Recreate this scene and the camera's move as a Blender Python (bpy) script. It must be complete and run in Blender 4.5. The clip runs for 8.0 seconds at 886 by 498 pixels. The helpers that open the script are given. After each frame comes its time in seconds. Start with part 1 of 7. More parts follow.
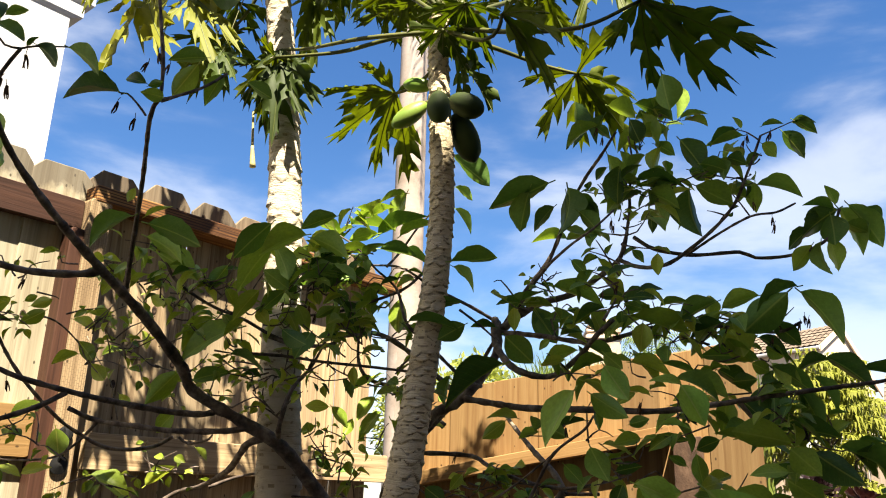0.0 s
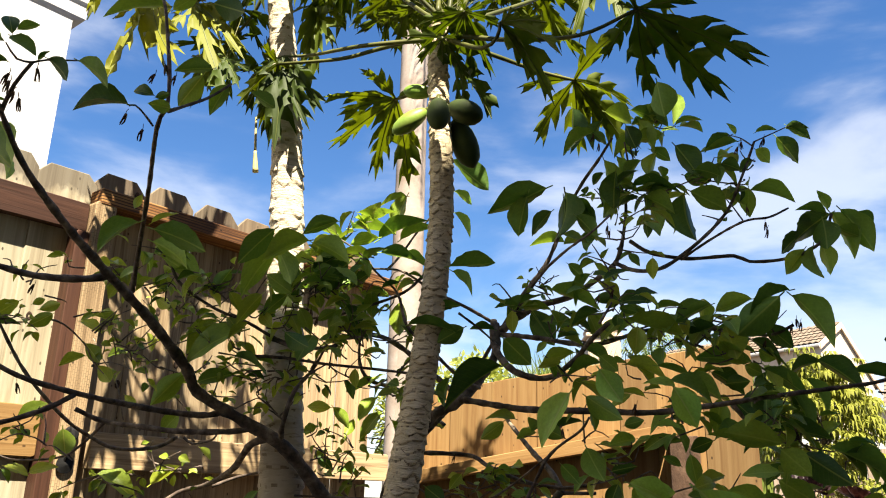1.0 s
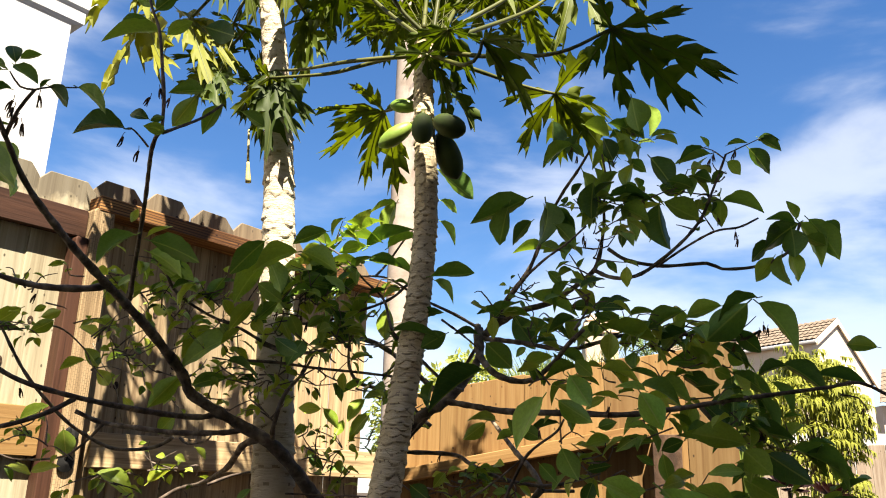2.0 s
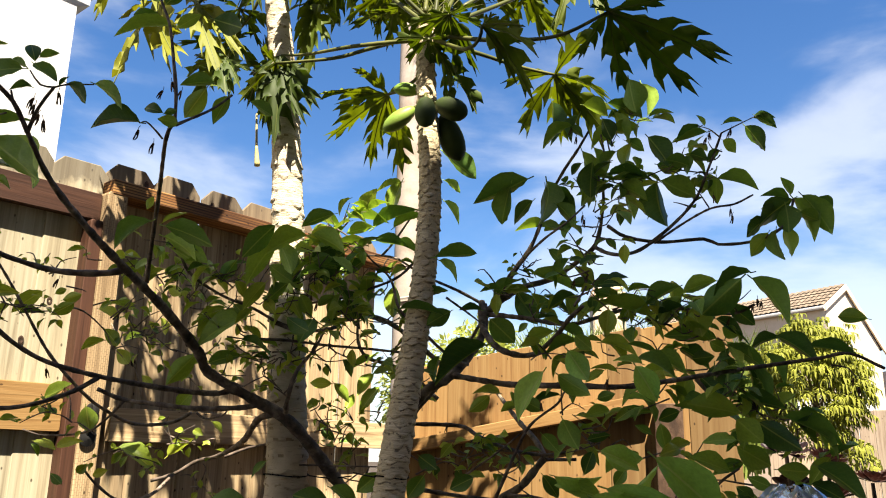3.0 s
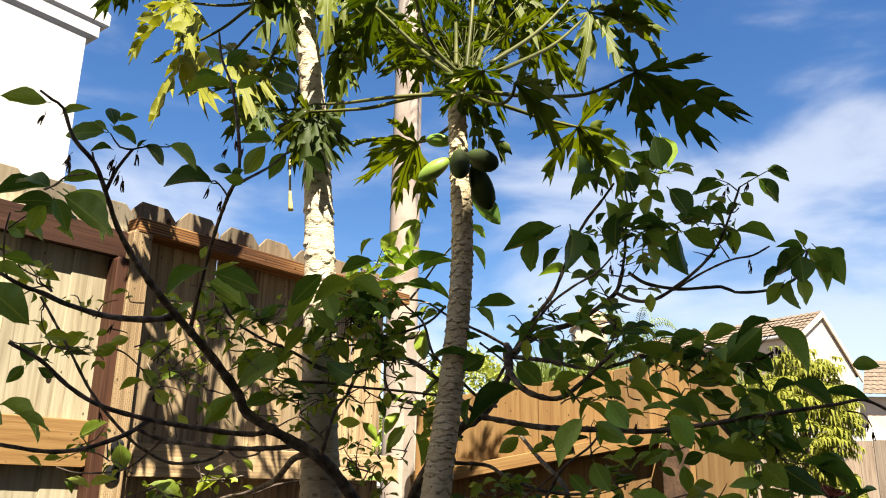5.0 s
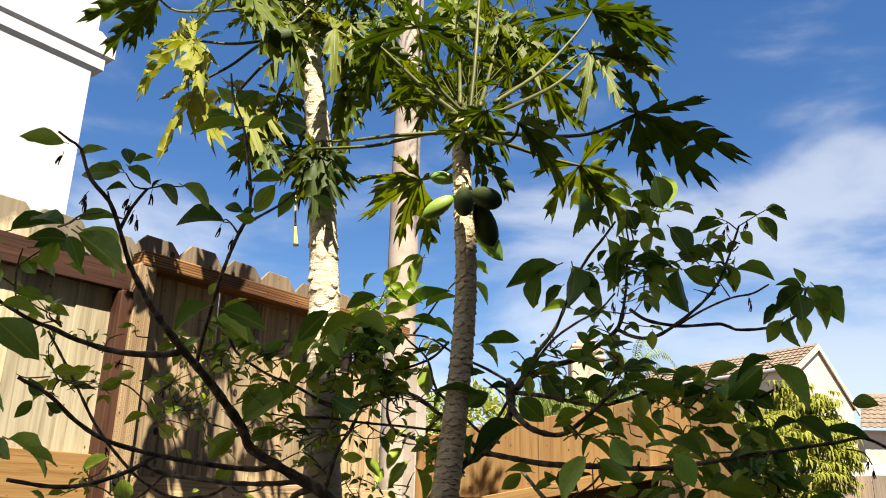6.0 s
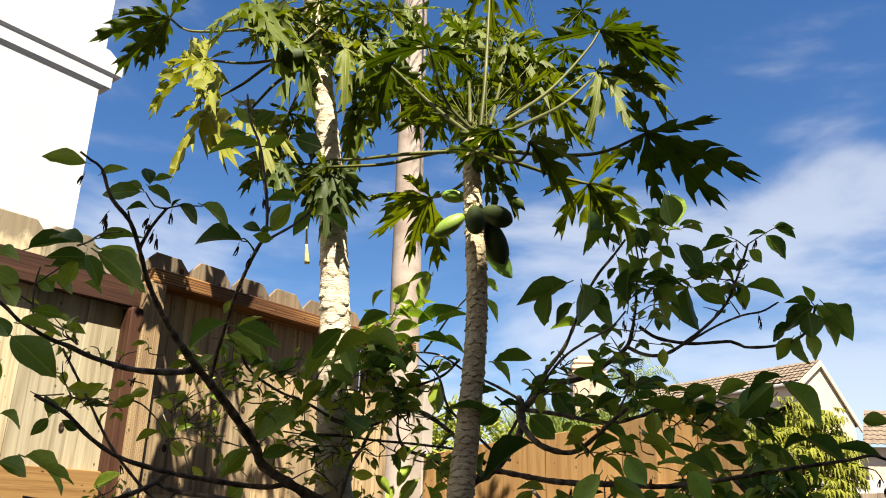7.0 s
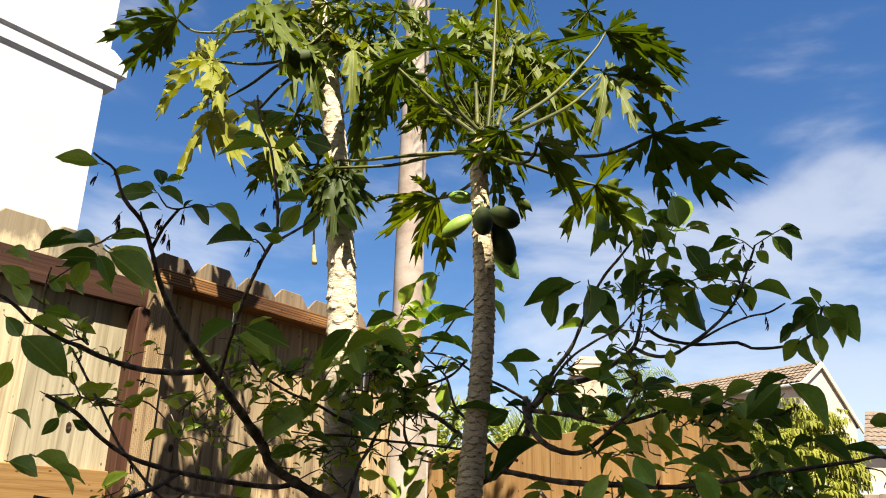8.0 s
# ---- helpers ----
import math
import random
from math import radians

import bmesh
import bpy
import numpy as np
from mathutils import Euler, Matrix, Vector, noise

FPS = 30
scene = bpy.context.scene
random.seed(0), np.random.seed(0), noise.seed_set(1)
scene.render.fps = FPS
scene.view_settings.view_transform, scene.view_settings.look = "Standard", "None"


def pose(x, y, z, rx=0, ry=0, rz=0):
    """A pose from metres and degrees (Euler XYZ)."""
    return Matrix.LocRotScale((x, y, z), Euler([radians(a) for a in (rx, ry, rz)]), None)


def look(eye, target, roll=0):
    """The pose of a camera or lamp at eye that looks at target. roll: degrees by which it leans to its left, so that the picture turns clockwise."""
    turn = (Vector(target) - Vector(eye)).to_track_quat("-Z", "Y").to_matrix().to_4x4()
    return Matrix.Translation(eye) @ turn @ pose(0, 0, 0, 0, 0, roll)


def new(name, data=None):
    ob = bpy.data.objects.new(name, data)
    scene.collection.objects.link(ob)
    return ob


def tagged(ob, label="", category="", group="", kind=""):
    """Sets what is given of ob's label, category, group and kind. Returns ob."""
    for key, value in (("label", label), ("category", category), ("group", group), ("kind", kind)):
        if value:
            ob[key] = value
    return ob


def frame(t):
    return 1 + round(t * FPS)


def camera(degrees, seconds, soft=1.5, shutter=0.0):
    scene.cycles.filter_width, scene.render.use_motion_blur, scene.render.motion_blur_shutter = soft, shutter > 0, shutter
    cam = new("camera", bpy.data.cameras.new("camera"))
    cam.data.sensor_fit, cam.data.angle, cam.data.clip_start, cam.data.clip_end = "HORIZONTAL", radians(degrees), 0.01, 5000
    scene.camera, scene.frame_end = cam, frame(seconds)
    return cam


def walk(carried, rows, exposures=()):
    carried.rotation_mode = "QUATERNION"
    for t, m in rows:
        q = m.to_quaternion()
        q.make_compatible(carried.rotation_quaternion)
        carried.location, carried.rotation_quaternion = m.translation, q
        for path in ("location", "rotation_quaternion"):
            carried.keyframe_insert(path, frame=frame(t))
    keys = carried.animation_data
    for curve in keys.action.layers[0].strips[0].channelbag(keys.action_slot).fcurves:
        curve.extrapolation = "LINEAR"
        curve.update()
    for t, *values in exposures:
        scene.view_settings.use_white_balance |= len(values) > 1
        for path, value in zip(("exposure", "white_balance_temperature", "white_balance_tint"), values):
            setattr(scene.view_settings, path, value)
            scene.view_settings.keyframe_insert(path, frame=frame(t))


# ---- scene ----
cam = camera(57.5, 8.0, 1.05)
PATH = [
    (0, (0.138, 0.186, 1.209), (0.035, 2.095, 1.799), 1.5),
    (0.5, (0.137, 0.164, 1.214), (0.033, 2.074, 1.801), 1.5),
    (1, (0.143, 0.136, 1.214), (0.039, 2.046, 1.798), 1.5),
    (1.5, (0.167, 0.09, 1.222), (0.065, 1.999, 1.809), 1.5),
    (2.8, (0.215, -0.055, 1.222), (0.102, 1.873, 1.742), 1.0),
    (3, (0.209, -0.063, 1.227), (0.089, 1.869, 1.731), 0.8),
    (3.5, (0.134, -0.098, 1.236), (0.021, 1.84, 1.714), 0.6),
    (4, (0.102, -0.125, 1.245), (0.006, 1.815, 1.724), 0.5),
    (4.5, (0.062, -0.159, 1.262), (-0.015, 1.774, 1.771), 0.7),
    (5, (0.039, -0.192, 1.275), (-0.029, 1.727, 1.832), 1.0),
    (6.5, (-0.003, -0.243, 1.286), (-0.061, 1.647, 1.938), 1.3),
    (7, (-0.024, -0.252, 1.286), (-0.084, 1.633, 1.951), 1.3),
    (7.5, (-0.04, -0.259, 1.287), (-0.099, 1.626, 1.952), 1.4),
    (8, (-0.047, -0.26, 1.284), (-0.109, 1.624, 1.95), 1.4),
]
walk(cam, [(t, look(eye, target, roll)) for t, eye, target, roll in PATH], [(0, 2.26, 6800, 10), (4.2, 2.2, 6800, 10), (6.5, 1.93, 6800, 10), (8, 1.93, 6800, 10)])

# ---- light: high sun behind the viewer and to the right, clear sky with thin cloud ----
SUN = Vector((0.15, -0.48, 0.862)).normalized()
world = bpy.data.worlds.new("sky")
scene.world = world
world.use_nodes = True
wn, wl = world.node_tree.nodes, world.node_tree.links
wn.clear()
sky = wn.new("ShaderNodeTexSky")
sky.sky_type, sky.sun_disc = "NISHITA", False
sky.sun_elevation, sky.sun_rotation = math.asin(SUN.z), math.atan2(SUN.x, SUN.y)
sky.air_density, sky.dust_density, sky.ozone_density = 1.0, 0.4, 2.5
coord = wn.new("ShaderNodeTexCoord")
stretch = wn.new("ShaderNodeMapping")
stretch.inputs["Scale"].default_value = (1.6, 1.6, 5.0)
stretch.inputs["Location"].default_value = (0.35, 0.1, 0.2)
wl.new(coord.outputs["Generated"], stretch.inputs["Vector"])
puff = wn.new("ShaderNodeTexNoise")
puff.inputs["Scale"].default_value, puff.inputs["Detail"].default_value = 1.7, 9.0
puff.inputs["Roughness"].default_value, puff.inputs["Distortion"].default_value = 0.52, 0.25
wl.new(stretch.outputs["Vector"], puff.inputs["Vector"])
cover = wn.new("ShaderNodeMapRange")
cover.inputs["From Min"].default_value, cover.inputs["From Max"].default_value = 0.49, 0.76
cover.inputs["To Max"].default_value = 0.46
cover.interpolation_type = "SMOOTHERSTEP"
# thin haze low down, thinning towards the zenith
parts = wn.new("ShaderNodeSeparateXYZ")
wl.new(coord.outputs["Generated"], parts.inputs["Vector"])
low = wn.new("ShaderNodeMath")
low.operation, low.inputs[1].default_value, low.inputs[2].default_value = "MULTIPLY_ADD", -0.66, 0.33
wl.new(parts.outputs["Z"], low.inputs[0])
total = wn.new("ShaderNodeMath")
wl.new(puff.outputs["Fac"], total.inputs[0])
wl.new(low.outputs["Value"], total.inputs[1])
aside = wn.new("ShaderNodeMath")
aside.operation, aside.inputs[1].default_value = "MULTIPLY_ADD", -0.19
wl.new(parts.outputs["X"], aside.inputs[0])
wl.new(total.outputs["Value"], aside.inputs[2])
wl.new(aside.outputs["Value"], cover.inputs["Value"])
blend = wn.new("ShaderNodeMix")
blend.data_type = "RGBA"
blend.inputs["B"].default_value = (6.9, 7.1, 7.4, 1)
wl.new(cover.outputs["Result"], blend.inputs["Factor"])
rich = wn.new("ShaderNodeHueSaturation")
rich.inputs["Saturation"].default_value = 1.28
rich.inputs["Hue"].default_value = 0.507
wl.new(sky.outputs["Color"], rich.inputs["Color"])
wl.new(rich.outputs["Color"], blend.inputs["A"])
shine = wn.new("ShaderNodeBackground")
shine.inputs["Strength"].default_value = 0.043
wl.new(blend.outputs["Result"], shine.inputs["Color"])
wout = wn.new("ShaderNodeOutputWorld")
wl.new(shine.outputs["Background"], wout.inputs["Surface"])
lamp = bpy.data.lights.new("sun", "SUN")
lamp.energy, lamp.angle, lamp.color = 5.0, radians(0.53), (1.0, 0.91, 0.77)
sun = new("sun", lamp)
sun.matrix_world = look(SUN * 30, (0, 0, 0))


# ---- materials ----
def material(name, rough=0.6, metal=0.0):
    m = bpy.data.materials.new(name)
    m.use_nodes = True
    n = m.node_tree.nodes
    b = n["Principled BSDF"]
    b.inputs["Roughness"].default_value, b.inputs["Metallic"].default_value = rough, metal
    b.inputs["Specular IOR Level"].default_value = 0.25
    return m, n, m.node_tree.links, b


def noise_of(n, l, scale, size, detail=4.0, rough=0.55, jitter=False, distort=0.0):
    """A noise in the thing's own coordinates; scale squeezes it along the axes. jitter: shifted from piece to piece."""
    c = n.new("ShaderNodeTexCoord")
    mp = n.new("ShaderNodeMapping")
    mp.inputs["Scale"].default_value = scale
    l.new(c.outputs["Object"], mp.inputs["Vector"])
    if jitter:
        info = n.new("ShaderNodeObjectInfo")
        mul = n.new("ShaderNodeMath")
        mul.operation, mul.inputs[1].default_value = "MULTIPLY", 37.0
        l.new(info.outputs["Random"], mul.inputs[0])
        l.new(mul.outputs["Value"], mp.inputs["Location"])
    t = n.new("ShaderNodeTexNoise")
    t.inputs["Scale"].default_value, t.inputs["Detail"].default_value = size, detail
    t.inputs["Roughness"].default_value, t.inputs["Distortion"].default_value = rough, distort
    l.new(mp.outputs["Vector"], t.inputs["Vector"])
    return t


def ramp_of(n, l, source, stops):
    r = n.new("ShaderNodeValToRGB")
    while len(r.color_ramp.elements) < len(stops):
        r.color_ramp.elements.new(0.5)
    for e, (p, c) in zip(r.color_ramp.elements, stops):
        e.position, e.color = p, (*c, 1)
    l.new(source, r.inputs["Fac"])
    return r


def mixed(n, l, fac, a, b, kind="MIX"):
    """fac, a and b: a socket or a value."""
    x = n.new("ShaderNodeMix")
    x.data_type, x.blend_type = "RGBA", kind
    for key, v in (("Factor", fac), ("A", a), ("B", b)):
        if hasattr(v, "is_linked"):
            l.new(v, x.inputs[key])
        elif key == "Factor":
            x.inputs[key].default_value = v
        else:
            x.inputs[key].default_value = (*v, 1)
    return x.outputs["Result"]


def bump_of(n, l, source, strength, distance, b):
    u = n.new("ShaderNodeBump")
    u.inputs["Strength"].default_value, u.inputs["Distance"].default_value = strength, distance
    l.new(source, u.inputs["Height"])
    l.new(u.outputs["Normal"], b.inputs["Normal"])


def wood(name, dark, mid, light, stain=0.5, stain_colour=(0.05, 0.04, 0.035), rough=0.75, knots=True, top=0.0, incised=False, striped=False):
    """Sawn timber, the grain along the piece's z."""
    m, n, l, b = material(name, rough)
    grain = noise_of(n, l, (34, 34, 1.1), 1.6, 6, 0.6, True, 0.6)
    broad = noise_of(n, l, (7, 7, 0.7), 1.4, 3, 0.5, True)
    col = ramp_of(n, l, grain.outputs["Fac"], [(0.33, dark), (0.5, mid), (0.66, light)]).outputs["Color"]
    patch = ramp_of(n, l, broad.outputs["Fac"], [(0.45, (0, 0, 0)), (0.75, (1, 1, 1))])
    k = n.new("ShaderNodeMath")
    k.operation, k.inputs[1].default_value = "MULTIPLY", stain
    l.new(patch.outputs["Color"], k.inputs[0])
    col = mixed(n, l, k.outputs["Value"], col, stain_colour)
    if knots:
        v = n.new("ShaderNodeTexVoronoi")
        c = n.new("ShaderNodeTexCoord")
        mp = n.new("ShaderNodeMapping")
        mp.inputs["Scale"].default_value = (5.2, 5.2, 3.1)
        info = n.new("ShaderNodeObjectInfo")
        mul = n.new("ShaderNodeMath")
        mul.operation, mul.inputs[1].default_value = "MULTIPLY", 91.0
        l.new(info.outputs["Random"], mul.inputs[0])
        l.new(c.outputs["Object"], mp.inputs["Vector"])
        l.new(mul.outputs["Value"], mp.inputs["Location"])
        l.new(mp.outputs["Vector"], v.inputs["Vector"])
        spot = ramp_of(n, l, v.outputs["Distance"], [(0.07, (1, 1, 1)), (0.13, (0, 0, 0))])
        col = mixed(n, l, spot.outputs["Color"], col, tuple(0.35 * x for x in dark))
    if top:
        # weather-blackened end grain and upper faces
        c = n.new("ShaderNodeTexCoord")
        xyz = n.new("ShaderNodeSeparateXYZ")
        l.new(c.outputs["Object"], xyz.inputs["Vector"])
        up = n.new("ShaderNodeMapRange")
        up.inputs["From Min"].default_value, up.inputs["From Max"].default_value = top - 0.24, top
        l.new(xyz.outputs["Z"], up.inputs["Value"])
        blot = noise_of(n, l, (9, 9, 5), 1.8, 5, 0.6, True)
        both = n.new("ShaderNodeMath")
        both.operation = "ADD"
        l.new(up.outputs["Result"], both.inputs[0])
        l.new(blot.outputs["Fac"], both.inputs[1])
        black = ramp_of(n, l, both.outputs["Value"], [(0.8, (0, 0, 0)), (1.3, (0.7, 0.7, 0.7))])
        col = mixed(n, l, black.outputs["Color"], col, (0.095, 0.078, 0.060))
    if striped:
        # hard dark growth rings along the face
        c = n.new("ShaderNodeTexCoord")
        ring = n.new("ShaderNodeTexWave")
        ring.wave_type, ring.bands_direction = "BANDS", "X"
        for key, value in (("Scale", 24.0), ("Distortion", 2.2), ("Detail", 2.0), ("Detail Scale", 0.6)):
            ring.inputs[key].default_value = value
        squeeze = n.new("ShaderNodeMapping")
        squeeze.inputs["Scale"].default_value = (1, 1, 0.06)
        l.new(c.outputs["Object"], squeeze.inputs["Vector"])
        l.new(squeeze.outputs["Vector"], ring.inputs["Vector"])
        dark_ring = ramp_of(n, l, ring.outputs["Fac"], [(0.15, (0.85, 0.85, 0.85)), (0.5, (0, 0, 0))])
        col = mixed(n, l, dark_ring.outputs["Color"], col, (0.045, 0.018, 0.008))
    info = n.new("ShaderNodeObjectInfo")
    tone = ramp_of(n, l, info.outputs["Random"], [(0.0, (0.66, 0.67, 0.68)), (0.5, (0.95, 0.94, 0.92)), (1.0, (1.16, 1.12, 1.05))])
    col = mixed(n, l, 1.0, col, tone.outputs["Color"], "MULTIPLY")
    height = grain.outputs["Fac"]
    if incised:
        # rows of short cuts from the pressure treatment
        c = n.new("ShaderNodeTexCoord")
        xyz = n.new("ShaderNodeSeparateXYZ")
        l.new(c.outputs["Object"], xyz.inputs["Vector"])
        side = n.new("ShaderNodeMath")
        l.new(xyz.outputs["X"], side.inputs[0])
        l.new(xyz.outputs["Y"], side.inputs[1])
        flat = n.new("ShaderNodeCombineXYZ")
        l.new(xyz.outputs["Z"], flat.inputs["X"])
        l.new(side.outputs["Value"], flat.inputs["Y"])
        cut = n.new("ShaderNodeTexBrick")
        for key, value in (("Scale", 1.0), ("Brick Width", 0.020), ("Row Height", 0.009), ("Mortar Size", 0.0016), ("Mortar Smooth", 0.6)):
            cut.inputs[key].default_value = value
        l.new(flat.outputs["Vector"], cut.inputs["Vector"])
        worn = n.new("ShaderNodeMath")
        worn.operation = "MULTIPLY"
        l.new(cut.outputs["Fac"], worn.inputs[0])
        l.new(noise_of(n, l, (8, 8, 8), 2.0, 3, 0.6).outputs["Fac"], worn.inputs[1])
        col = mixed(n, l, worn.outputs["Value"], col, tuple(0.4 * v for v in dark))
    l.new(col, b.inputs["Base Color"])
    bump_of(n, l, height, 0.5, 0.004, b)
    return m


def mottled(name, a, b_, c_, size, scale=(1, 1, 1), rough=0.7, bump=0.4, depth=0.003, fine=60.0):
    m, n, l, b = material(name, rough)
    broad = noise_of(n, l, scale, size, 5, 0.6)
    tiny = noise_of(n, l, scale, fine, 5, 0.65)
    col = ramp_of(n, l, broad.outputs["Fac"], [(0.3, a), (0.5, b_), (0.7, c_)]).outputs["Color"]
    col = mixed(n, l, 0.35, col, ramp_of(n, l, tiny.outputs["Fac"], [(0.3, (0.62, 0.62, 0.62)), (0.7, (1, 1, 1))]).outputs["Color"], "MULTIPLY")
    l.new(col, b.inputs["Base Color"])
    bump_of(n, l, tiny.outputs["Fac"], bump, depth, b)
    return m


def papaya_bark(name, dark, mid, light, pale):
    """Corky papaya skin: fine level wrinkles, pale scurf and dark seams."""
    m, n, l, b = material(name, 0.82)
    wrinkle = noise_of(n, l, (9, 9, 60), 1.6, 6, 0.65, False, 0.8)
    broad = noise_of(n, l, (1, 1, 1.6), 9, 5, 0.6)
    col = ramp_of(n, l, broad.outputs["Fac"], [(0.3, mid), (0.5, light), (0.72, pale)]).outputs["Color"]
    seam = ramp_of(n, l, wrinkle.outputs["Fac"], [(0.30, (0.85, 0.85, 0.85)), (0.46, (0, 0, 0))])
    col = mixed(n, l, seam.outputs["Color"], col, dark)
    l.new(col, b.inputs["Base Color"])
    bump_of(n, l, wrinkle.outputs["Fac"], 0.8, 0.010, b)
    return m


def foliage(name, deep, mid, young, through_colour, gloss=0.42, veins=14.0, share=0.3, ribbed=False, gleam=0.36):
    """A leaf: waxy upper layer, light shining through, tone changing from leaf to leaf."""
    m, n, l, b = material(name, gloss)
    info = n.new("ShaderNodeObjectInfo")
    col = ramp_of(n, l, info.outputs["Random"], [(0.0, deep), (0.5, mid), (0.95, young)]).outputs["Color"]
    spots = noise_of(n, l, (1, 1, 1), veins, 4, 0.6, True)
    col = mixed(n, l, 0.45, col, ramp_of(n, l, spots.outputs["Fac"], [(0.3, (0.55, 0.6, 0.5)), (0.7, (1.15, 1.15, 1.0))]).outputs["Color"], "MULTIPLY")
    height = spots.outputs["Fac"]
    if ribbed:
        # midrib and side veins, in the leaf's own length and width
        c = n.new("ShaderNodeTexCoord")
        xyz = n.new("ShaderNodeSeparateXYZ")
        l.new(c.outputs["Object"], xyz.inputs["Vector"])
        away = n.new("ShaderNodeMath")
        away.operation = "ABSOLUTE"
        l.new(xyz.outputs["Y"], away.inputs[0])
        slope = n.new("ShaderNodeMath")
        slope.operation, slope.inputs[1].default_value = "MULTIPLY_ADD", -0.55
        l.new(away.outputs["Value"], slope.inputs[0])
        l.new(xyz.outputs["X"], slope.inputs[2])
        comb = n.new("ShaderNodeMath")
        comb.operation, comb.inputs[1].default_value = "MULTIPLY", 66.0
        l.new(slope.outputs["Value"], comb.inputs[0])
        sine = n.new("ShaderNodeMath")
        sine.operation = "SINE"
        l.new(comb.outputs["Value"], sine.inputs[0])
        side_vein = ramp_of(n, l, sine.outputs["Value"], [(0.9, (0, 0, 0)), (1.0, (0.15, 0.15, 0.15))])
        midrib = ramp_of(n, l, away.outputs["Value"], [(0.012, (1, 1, 1)), (0.035, (0, 0, 0))])
        net = mixed(n, l, 1.0, side_vein.outputs["Color"], midrib.outputs["Color"], "ADD")
        k = n.new("ShaderNodeMath")
        k.operation, k.inputs[1].default_value = "MULTIPLY", 0.32
        l.new(net, k.inputs[0])
        col = mixed(n, l, k.outputs["Value"], col, tuple(min(0.6, 1.5 * v + 0.05) for v in young))
    l.new(col, b.inputs["Base Color"])
    b.inputs["Specular IOR Level"].default_value = gleam
    bump_of(n, l, height, 0.16, 0.002, b)
    tr = n.new("ShaderNodeBsdfTranslucent")
    l.new(mixed(n, l, 1.0, col, tuple(v / max(0.02, w) for v, w in zip(through_colour, mid)), "MULTIPLY"), tr.inputs["Color"])
    mx = n.new("ShaderNodeMixShader")
    mx.inputs["Fac"].default_value = share
    l.new(b.outputs["BSDF"], mx.inputs[1])
    l.new(tr.outputs["BSDF"], mx.inputs[2])
    l.new(mx.outputs["Shader"], n["Material Output"].inputs["Surface"])
    return m


OLD_WOOD = wood("weathered_cedar", (0.18, 0.123, 0.066), (0.375, 0.28, 0.164), (0.475, 0.375, 0.232), 0.62, (0.095, 0.066, 0.042), top=2.51)
GREY_WOOD = wood("greyed_cedar", (0.26, 0.22, 0.145), (0.39, 0.345, 0.24), (0.45, 0.41, 0.30), 0.5, (0.18, 0.148, 0.098), top=2.51)
NEW_WOOD = wood("fresh_cedar", (0.155, 0.084, 0.029), (0.205, 0.124, 0.047), (0.236, 0.149, 0.062), 0.4, (0.160, 0.078, 0.028))
POST_WOOD = wood("incised_post_timber", (0.18, 0.12, 0.064), (0.335, 0.24, 0.136), (0.41, 0.31, 0.184), 0.5, (0.104, 0.066, 0.035), incised=True)
BROWN_PAINT = wood("brown_stained_timber", (0.034, 0.014, 0.007), (0.062, 0.026, 0.015), (0.087, 0.038, 0.022), 0.3, (0.031, 0.015, 0.011), 0.6, False)
RAIL_WOOD = wood("orange_rail_timber", (0.038, 0.013, 0.005), (0.255, 0.112, 0.034), (0.450, 0.247, 0.083), 0.45, (0.060, 0.030, 0.015), striped=True)
FAR_WOOD = wood("bleached_fence_timber", (0.186, 0.136, 0.099), (0.273, 0.217, 0.167), (0.322, 0.267, 0.211), 0.3, (0.155, 0.124, 0.093))
BARK = mottled("grey_brown_bark", (0.040, 0.030, 0.023), (0.13, 0.10, 0.078), (0.31, 0.25, 0.195), 26, (1, 1, 1), 0.8, 0.6, 0.004, 160)
PALE_BARK = mottled("peeling_pale_twig_bark", (0.05, 0.04, 0.03), (0.20, 0.16, 0.115), (0.32, 0.265, 0.20), 40, (1, 1, 1), 0.8)
PAPAYA_BARK = papaya_bark("papaya_bark", (0.265, 0.213, 0.14), (0.42, 0.358, 0.252), (0.525, 0.455, 0.336), (0.61, 0.54, 0.425))
# corky scar tone that also paints the shade beneath the scar lips
SCAR_SHADE = mottled("corky_scar_lip_shade", (0.20, 0.155, 0.095), (0.31, 0.25, 0.165), (0.44, 0.37, 0.26), 40, (1, 1, 1), 0.9)
YOUNG_BARK = papaya_bark("young_papaya_bark", (0.26, 0.195, 0.105), (0.45, 0.36, 0.21), (0.58, 0.48, 0.30), (0.66, 0.565, 0.385))
PALM_BARK = mottled("palm_trunk_bark", (0.25, 0.195, 0.152), (0.355, 0.295, 0.245), (0.415, 0.355, 0.305), 2.6, (1, 1, 1.3), 0.8, 0.3, 0.004, 26)
STUCCO = mottled("white_stucco", (0.475, 0.475, 0.47), (0.505, 0.505, 0.50), (0.535, 0.535, 0.53), 3, (1, 1, 1), 0.85, 0.12, 0.004, 60)
GREY_TRIM = mottled("off_white_moulding_paint", (0.53, 0.51, 0.47), (0.60, 0.58, 0.54), (0.66, 0.64, 0.60), 5, (1, 1, 1), 0.7)
POST_PAINT = mottled("faded_post_paint", (0.33, 0.29, 0.25), (0.40, 0.355, 0.31), (0.45, 0.405, 0.36), 7, (1, 1, 1), 0.7)
BEIGE = mottled("beige_stucco", (0.56, 0.43, 0.30), (0.61, 0.47, 0.335), (0.65, 0.51, 0.37), 1.5, (1, 1, 1), 0.85)
CREAM = mottled("cream_stucco", (0.47, 0.395, 0.30), (0.52, 0.44, 0.34), (0.56, 0.475, 0.37), 1.5, (1, 1, 1), 0.85)
